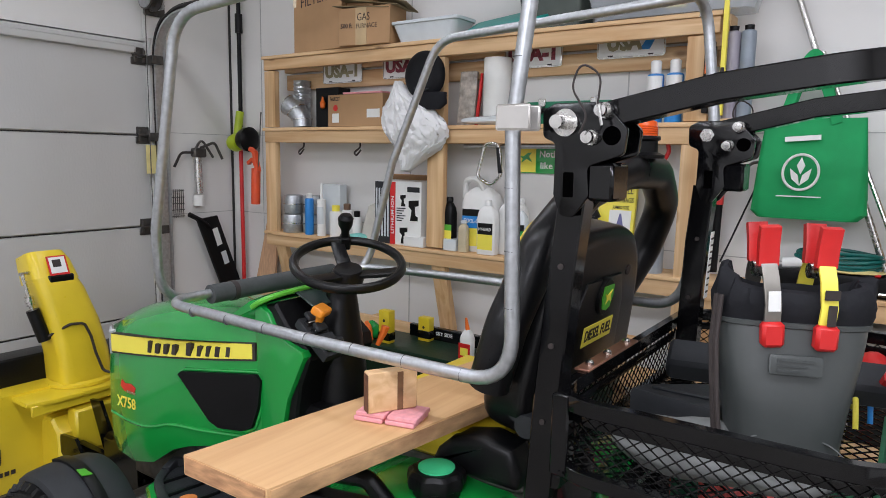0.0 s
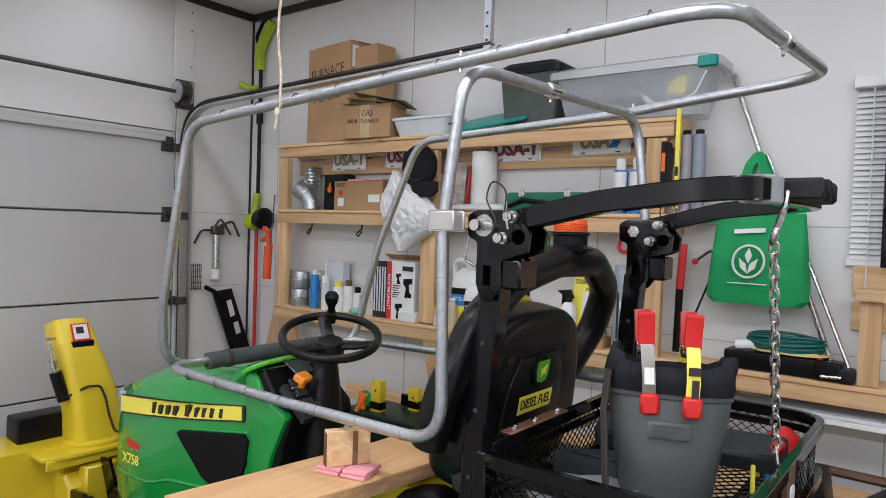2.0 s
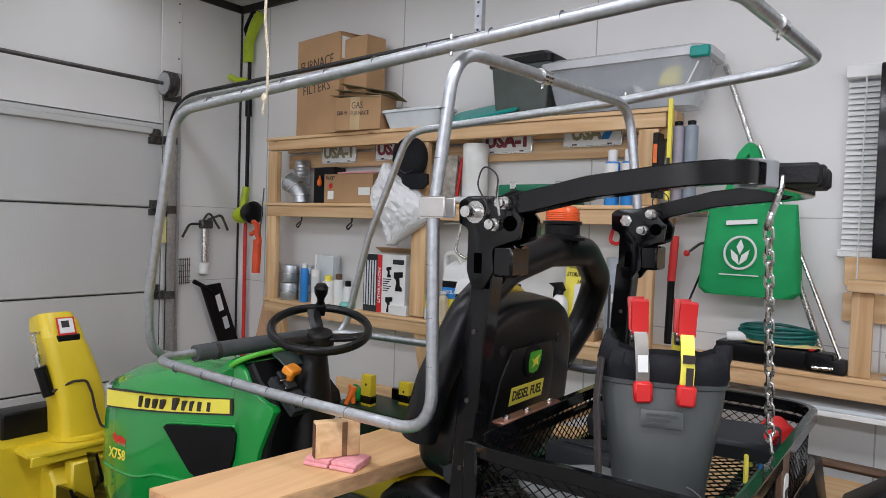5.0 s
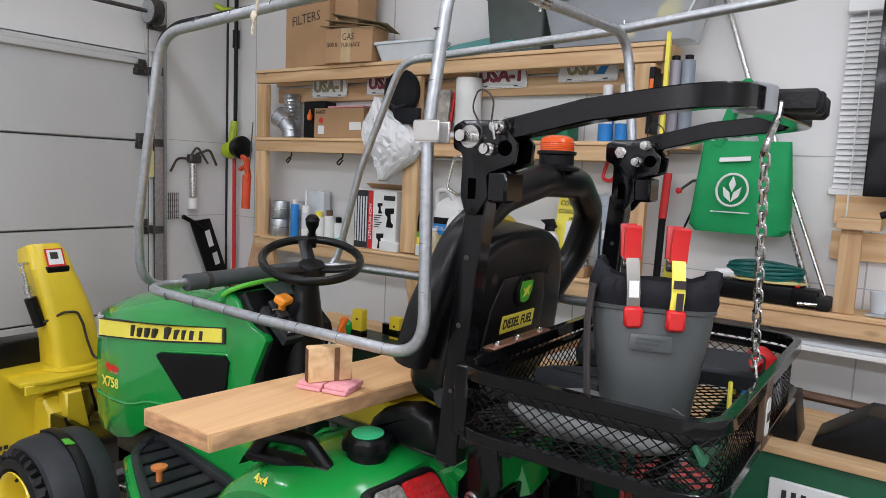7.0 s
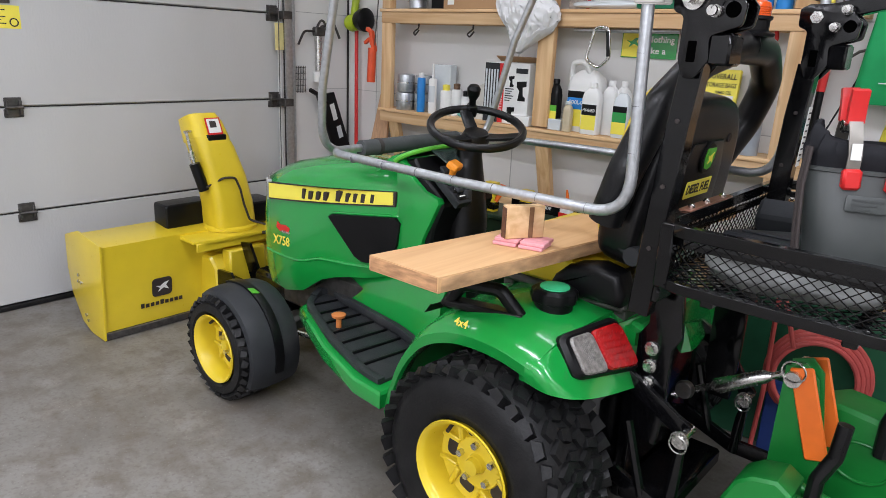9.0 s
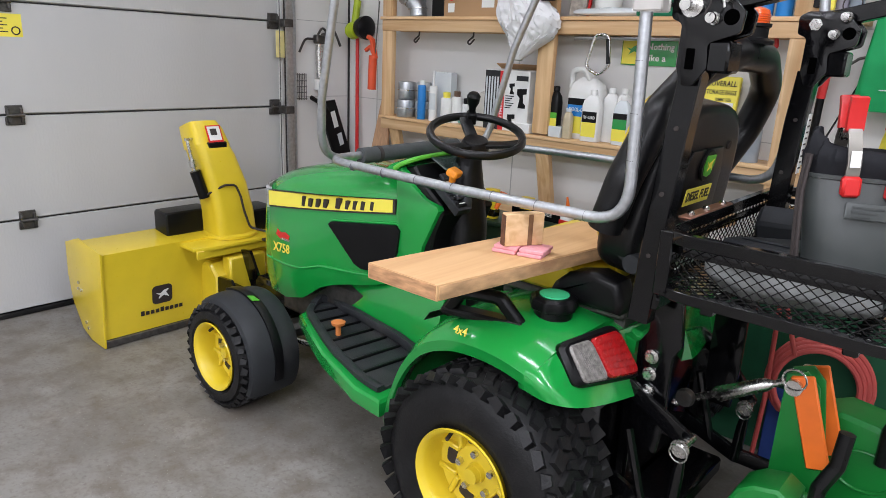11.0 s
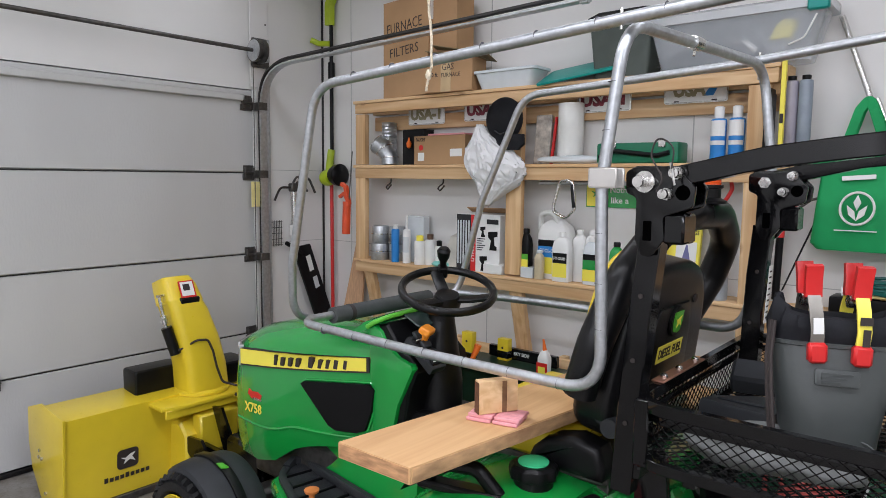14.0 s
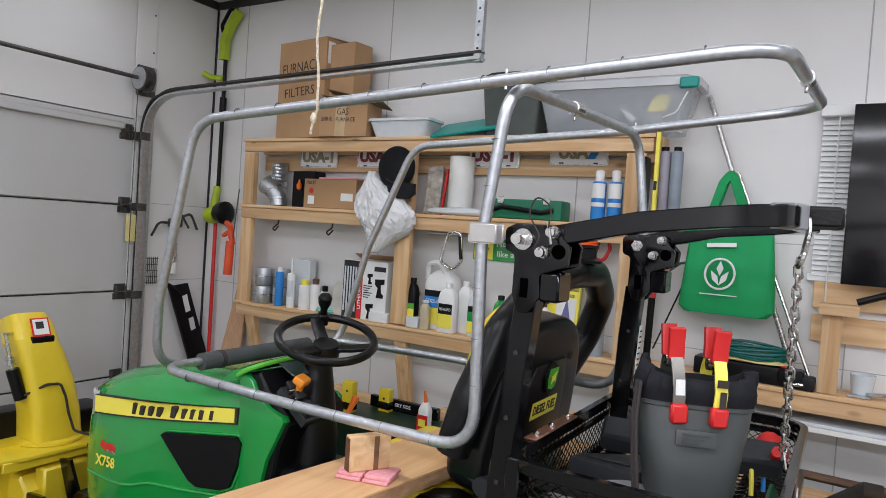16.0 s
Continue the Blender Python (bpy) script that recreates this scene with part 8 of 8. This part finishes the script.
# ---------------------------------------------------------------- right-hand end of the bench
t = thing("shopping_bag", "green cloth shopping bag with white print hanging on the wall", "bag", (-0.67, 3.0, 1.33))
part("body", loft(B(), [[(-0.66 + a, 2.985 + b, z) for a, b in rrect(w, d, min(w, d) * 0.3)] for z, w, d in ((1.325, 0.34, 0.14), (1.35, 0.39, 0.15), (1.5, 0.37, 0.10), (1.64, 0.345, 0.05), (1.70, 0.335, 0.025))]), BAGG, t)
for off in (0.0, 0.02):
    part("handle", flatbar(B(), fillet([(-0.77, 2.965 + off * 3, 1.68), (-0.71, 2.975 + off * 3, 1.90), (-0.68, 3.0, 1.95), (-0.66, 2.975 + off * 3, 1.90), (-0.585, 2.965 + off * 3, 1.68)], 0.03), 0.035, 0.004, (0, 1, 0)), BAGG, t)
rg = [(-0.685 + 0.06 * math.cos(a), 2.914 + 0.18 * (0.065 * math.sin(a)), 1.50 + 0.065 * math.sin(a)) for a in np.linspace(0, 2 * math.pi, 30, endpoint=False)]
part("print_ring", tube(B(), rg, 0.005, 6, True), WHITED, t, "white printed leaf emblem")
for sgn in (-1, 1):
    part("print_leaf", xf(prism(B(), [(0, -0.04), (sgn * 0.028, -0.016), (sgn * 0.036, 0.024), (sgn * 0.008, 0.0)], "y", -0.003, 0.003), Matrix.Translation((-0.685, 2.909, 1.49)) @ pose(0, 0, 0, -10, 0, 0)), WHITED, t)
part("print_leaf", xf(prism(B(), [(0, -0.016), (0.014, 0.016), (0, 0.048), (-0.014, 0.016)], "y", -0.003, 0.003), Matrix.Translation((-0.685, 2.913, 1.508)) @ pose(0, 0, 0, -10, 0, 0)), WHITED, t)
part("print_bar", xf(box(B(), -0.06, 0.06, -0.003, 0.003, -0.009, 0.009), Matrix.Translation((-0.69, 2.942, 1.625)) @ pose(0, 0, 0, -10, -4, 0)), WHITED, t, "white shop lettering drawn as a bar")
part("print_bar", xf(box(B(), -0.075, 0.075, -0.003, 0.003, -0.002, 0.002), Matrix.Translation((-0.685, 2.903, 1.41)) @ pose(0, 0, 0, -10, 0, 0)), WHITED, t)
for k, (a, b, r) in enumerate((((-0.81, 3.055, 2.30), (-0.36, 2.96, 1.07), 0.012), ((-0.66, 3.05, 1.95), (-0.30, 2.95, 1.07), 0.008))):
    t = thing("metal_pole", "thin bright aluminium pole leaning on the wall", "pole", b, "leaning poles")
    part("pole", tube(B(), [a, b], r, 10), STEEL, t)
t = thing("tool_case", "flat black plastic tool case on the bench", "case", (-0.57, 2.95, 1.07))
part("shell", xf(box(B(), -0.19, 0.19, -0.06, 0.06, 0.001, 0.075, 0.01, 2), Matrix.Translation((-0.57, 2.955, Z1)) @ pose(0, 0, 0, 0, 0, -2)), PLASTIC, t)
t = thing("hose_coil", "coil of dark green hose on the bench", "hose", (-0.55, 2.96, 1.15))
for k in range(5):
    rr = 0.13 + 0.006 * (k % 3)
    part("coil", tube(B(), [(-0.54 + rr * math.cos(a), 2.96 + 0.075 * math.sin(a), 1.158 + 0.012 * k + 0.006 * math.sin(2 * a + k)) for a in np.linspace(0, 2 * math.pi, 36, endpoint=False)], 0.0065, 8, True), mat("hose_green%d" % k, (0.0, 0.10, 0.085), 0.4), t)
t = thing("rag", "yellow and white rag under the hose coil", "rag", (-0.56, 2.94, 1.14))
part("cloth", lump(B(), (-0.52, 2.93, 1.148), (0.13, 0.05, 0.012), 5), mat("rag_yellow", (0.6, 0.5, 0.2), 0.8), t)
part("white_tube", tube(B(), [(-0.72, 2.93, 1.155), (-0.64, 2.93, 1.165)], 0.02, 10), WHITEP, t)
t = thing("black_drill", "black power tool lying on the bench", "power tool", (-0.36, 2.9, 1.07))
part("body", box(B(), -0.43, -0.33, 2.88, 2.97, Z1 + 0.001, Z1 + 0.075, 0.018, 3), PLASTIC, t)
part("base", box(B(), -0.34, -0.29, 2.87, 2.95, Z1 + 0.001, Z1 + 0.055, 0.01, 2), RUBBER, t)
part("lever", tube(B(), [(-0.40, 2.865, Z1 + 0.02), (-0.33, 2.86, Z1 + 0.025)], 0.007, 8), STEEL, t)
part("red_button", box(B(), -0.42, -0.40, 2.90, 2.94, Z1 + 0.075, Z1 + 0.085, 0.003), RED, t)
wf = thing("bench_frame", "pine lumber frame standing on the bench", "lumber frame", (-0.2, 2.95, 1.07))
lumber("upright", -0.285, -0.215, 2.89, 2.93, Z1 + 0.001, 1.375, wf, "z")
lumber("cap_block", -0.30, -0.16, 2.86, 2.98, 1.377, 1.42, wf, "x")
lumber("wall_board", -0.33, 1.6, WY - 0.03, WY - 0.003, 1.25, 1.36, wf, "x")
lumber("wall_board", -0.33, 1.6, WY - 0.03, WY - 0.003, 1.39, 1.50, wf, "x")
t = thing("plastic_tub", "clear plastic tub with loose hardware", "tub", (-0.14, 2.95, 1.07))
part("tub", lathe(B(), [(0.035, 0.001), (0.045, 0.09), (0.042, 0.09), (0.033, 0.006), (0, 0.006)], (-0.13, 2.95, Z1), "z", 20), FROST, t)
for k in range(6):
    t = thing("grey_offcut", "grey metal offcut lying on the bench", "metal scrap", (-0.1 + 0.05 * k, 2.93, Z1), "metal offcuts")
    part("piece", xf(box(B(), -0.04, 0.04, -0.012, 0.012, 0.001, 0.014, 0.003), Matrix.Translation((-0.14 + 0.06 * k, 2.91 + 0.02 * (k % 3), Z1 + 0.012 * (k % 2))) @ pose(0, 0, 0, 0, 0, 37 * k)), ZINC, t)
# window with blinds, screen
wd = tagged(new("window_1"), "white window with lowered slatted blinds", "window", "", "structure")
part("frame", box(B(), -0.36, 0.75, WY - 0.03, WY + 0.02, 1.50, 1.53, 0.003), WHITEP, wd)
part("head_rail", box(B(), -0.355, 0.75, WY - 0.06, WY - 0.005, 2.19, 2.24, 0.004), WHITEP, wd)
for k in range(30):
    z = 1.535 + k * 0.0218
    part("slat", xf(box(B(), -0.345, 0.74, -0.012, 0.012, -0.0008, 0.0008), Matrix.Translation((0, WY - 0.028, z)) @ pose(0, 0, 0, 55, 0, 0)), WHITEP, wd)
part("pane", box(B(), -0.34, 0.74, WY - 0.008, WY - 0.003, 1.53, 2.19), mat("blind_glow", (0.55, 0.58, 0.62), 0.4), wd)
part("cord", tube(B(), [(-0.285, WY - 0.05, 2.19), (-0.285, WY - 0.05, 1.40)], 0.003, 6), WHITEP, wd)
t = thing("flat_screen", "black flat television on a wall arm", "television", (0.2, 2.98, 1.5))
part("screen", box(B(), -0.235, 0.95, 2.955, 2.985, 1.50, 2.225, 0.006, 2), mat("screen_black", (0.008, 0.008, 0.009), 0.12), t)
part("arm", tube(B(), [(0.0, 2.975, 1.50), (-0.17, 2.98, 1.43)], 0.014, 8), PLASTIC, t)
# under the bench
ub = thing("panel_stack", "stack of white panels stored under the bench", "panel", (-0.3, 2.95, 0.9))
part("panel", box(B(), -1.0, 1.4, 2.86, 3.06, 0.905, 0.925, 0.002), WHITEP, ub)
part("panel", box(B(), -0.55, 1.4, 2.87, 3.06, 0.926, 0.94, 0.002), FROST, ub)
t = thing("push_broom", "brown wooden pole with a yellow end along the wall", "pole", (-0.1, 2.9, 0.8))
part("handle", tube(B(), [(-0.40, 2.88, 0.73), (1.2, 2.9, 0.70)], 0.018, 10), BROWNST, t)
part("yellow_end", tube(B(), [(-0.47, 2.88, 0.732), (-0.40, 2.88, 0.73)], 0.019, 10), DECAL, t)
# strap and red tools by the right post
t = thing("pipe_wrench", "red-handled tool hanging by the shelf post", "tool", (-0.95, 3.02, 1.3))
part("handle", tube(B(), [(-0.975, 3.0, 1.56), (-0.985, 3.0, 1.36)], 0.018, 10), RED, t)
part("shaft", tube(B(), [(-0.985, 3.0, 1.36), (-0.99, 3.0, 1.08)], 0.016, 10), PLASTIC, t)
part("hook", tube(B(), fillet([(-1.25, 2.98, 1.60), (-1.27, 2.975, 1.52), (-1.22, 2.97, 1.51), (-1.19, 2.97, 1.57), (-1.20, 2.97, 1.62)], 0.03), 0.009, 8), RED, t)
t = thing("black_strap", "black webbing strap with a red knob handle", "strap", (-0.9, 3.02, 1.3))
part("webbing", flatbar(B(), fillet([(-0.80, 3.03, 1.62), (-0.86, 3.03, 1.42), (-0.97, 3.03, 1.12)], 0.1), 0.004, 0.025, (0, 1, 0)), NAVY, t)
part("crank", tube(B(), fillet([(-0.92, 3.01, 1.49), (-0.87, 3.01, 1.53), (-0.80, 3.01, 1.545)], 0.02), 0.006, 8), DARKST, t)
part("knob", lump(B(), (-0.925, 3.005, 1.485), (0.014, 0.014, 0.014), 1, 2), RED, t)
# low rack behind the tractor
lr = thing("wall_rail", "knotty pine rail along the wall under the shelving", "rail", (-2.1, 2.94, 0.0))
lumber("rail", -2.95, -1.15, 2.90, 2.94, 0.545, 0.638, lr, "x")
for lx in (-2.8, -2.05, -1.36):
    lumber("leg", lx - 0.02, lx + 0.02, 2.942, 3.03, 0.0, 0.63, lr, "z")
DECKG = mat("deep_green_paint", (0.006, 0.03, 0.016), 0.4, var=0.2)
dk = thing("metal_deck", "dark green sheet-metal deck standing behind the tractor", "deck", (-2.0, 2.68, 0.0))
part("top", box(B(), -2.62, -1.30, 2.56, 2.84, 0.585, 0.61, 0.008, 2), DECKG, dk)
part("skirt", box(B(), -2.60, -1.32, 2.58, 2.82, 0.0, 0.584, 0.008), DECKG, dk)
for yx, yy, zt in ((-2.427, 2.624, 0.775), (-2.294, 2.774, 0.732)):
    t = thing("yellow_post", "yellow steel box post with a bolt hole", "post", (yx, yy, 0.61), "yellow posts")
    part("tube", xf(box(B(), -0.034, 0.034, -0.022, 0.022, 0.001, zt - 0.61, 0.004, 2), Matrix.Translation((yx, yy, 0.61))), YELLOW, t)
    part("bolt_hole", lathe(B(), [(0.007, 0), (0.007, -0.001), (0, -0.001)], (yx, yy - 0.022, zt - 0.05), "y", 12), INK, t)
    part("band", box(B(), yx - 0.037, yx + 0.037, yy - 0.025, yy + 0.025, 0.625, 0.665, 0.003), BLACK, t, "black clamp band")
t = thing("black_bar", "black steel bar lettered in white behind the posts", "bar", (-2.30, 2.82, 0.61))
part("bar", box(B(), -2.42, -1.98, 2.80, 2.83, 0.612, 0.675, 0.004), BLACK, t)
text_part("lettering", "SKY SIDE", 0.026, facing(-2.20, 2.7995, 0.648, 0, -1), WHITED, t, "", 0.0005, 0.10)
t = thing("hoof_hook", "yellow hanging hook tool on the wall", "tool", (-1.8, 3.0, 0.9))
part("blade", prism(B(), [(-1.80, 0.98), (-1.73, 0.99), (-1.75, 0.80), (-1.80, 0.72), (-1.83, 0.74), (-1.79, 0.82)], "y", 2.90, 2.915, 0.003), YELLOW, t)
part("stem", box(B(), -1.80, -1.76, 2.90, 2.93, 0.60, 0.75, 0.004), PLASTIC, t)
t = thing("glue_bottle", "white bottle with red and yellow label on the deck", "bottle", (-1.93, 2.60, 0.61))
part("body", loft(B(), [[(-1.934 + a, 2.60 + b, 0.611 + z) for a, b in rrect(0.062 * s, 0.05 * s, 0.014 * s)] for z, s in ((0, 0.95), (0.11, 1.0), (0.135, 0.7), (0.15, 0.35))]), WHITEP, t)
part("nozzle", tube(B(), [(-1.934, 2.60, 0.76), (-1.94, 2.595, 0.815)], [0.011, 0.005], 10), ORANGE, t)
part("label_panel", box(B(), -1.964, -1.904, 2.573, 2.576, 0.625, 0.70), RED, t)
part("label_panel", box(B(), -1.954, -1.914, 2.5715, 2.574, 0.645, 0.68), DECAL, t)
t = thing("white_jug_low", "white jug with dark label on the deck", "jug", (-1.7, 2.65, 0.61))
part("body", loft(B(), [[(-1.66 + a, 2.68 + b, 0.611 + z) for a, b in rrect(0.09 * s, 0.07 * s, 0.02 * s)] for z, s in ((0, 0.95), (0.10, 1.0), (0.15, 0.6), (0.17, 0.3))]), WHITEP, t)
t = thing("green_trimmer_body", "green and orange garden tool beside the dash", "garden tool", (-2.52, 2.62, 0.61))
part("body", lump(B(), (-2.52, 2.63, 0.655), (0.05, 0.03, 0.05), 9), GREEN, t)
part("orange_trigger", tube(B(), fillet([(-2.50, 2.59, 0.615), (-2.51, 2.59, 0.68), (-2.54, 2.60, 0.70)], 0.02), 0.012, 8), ORANGE, t)
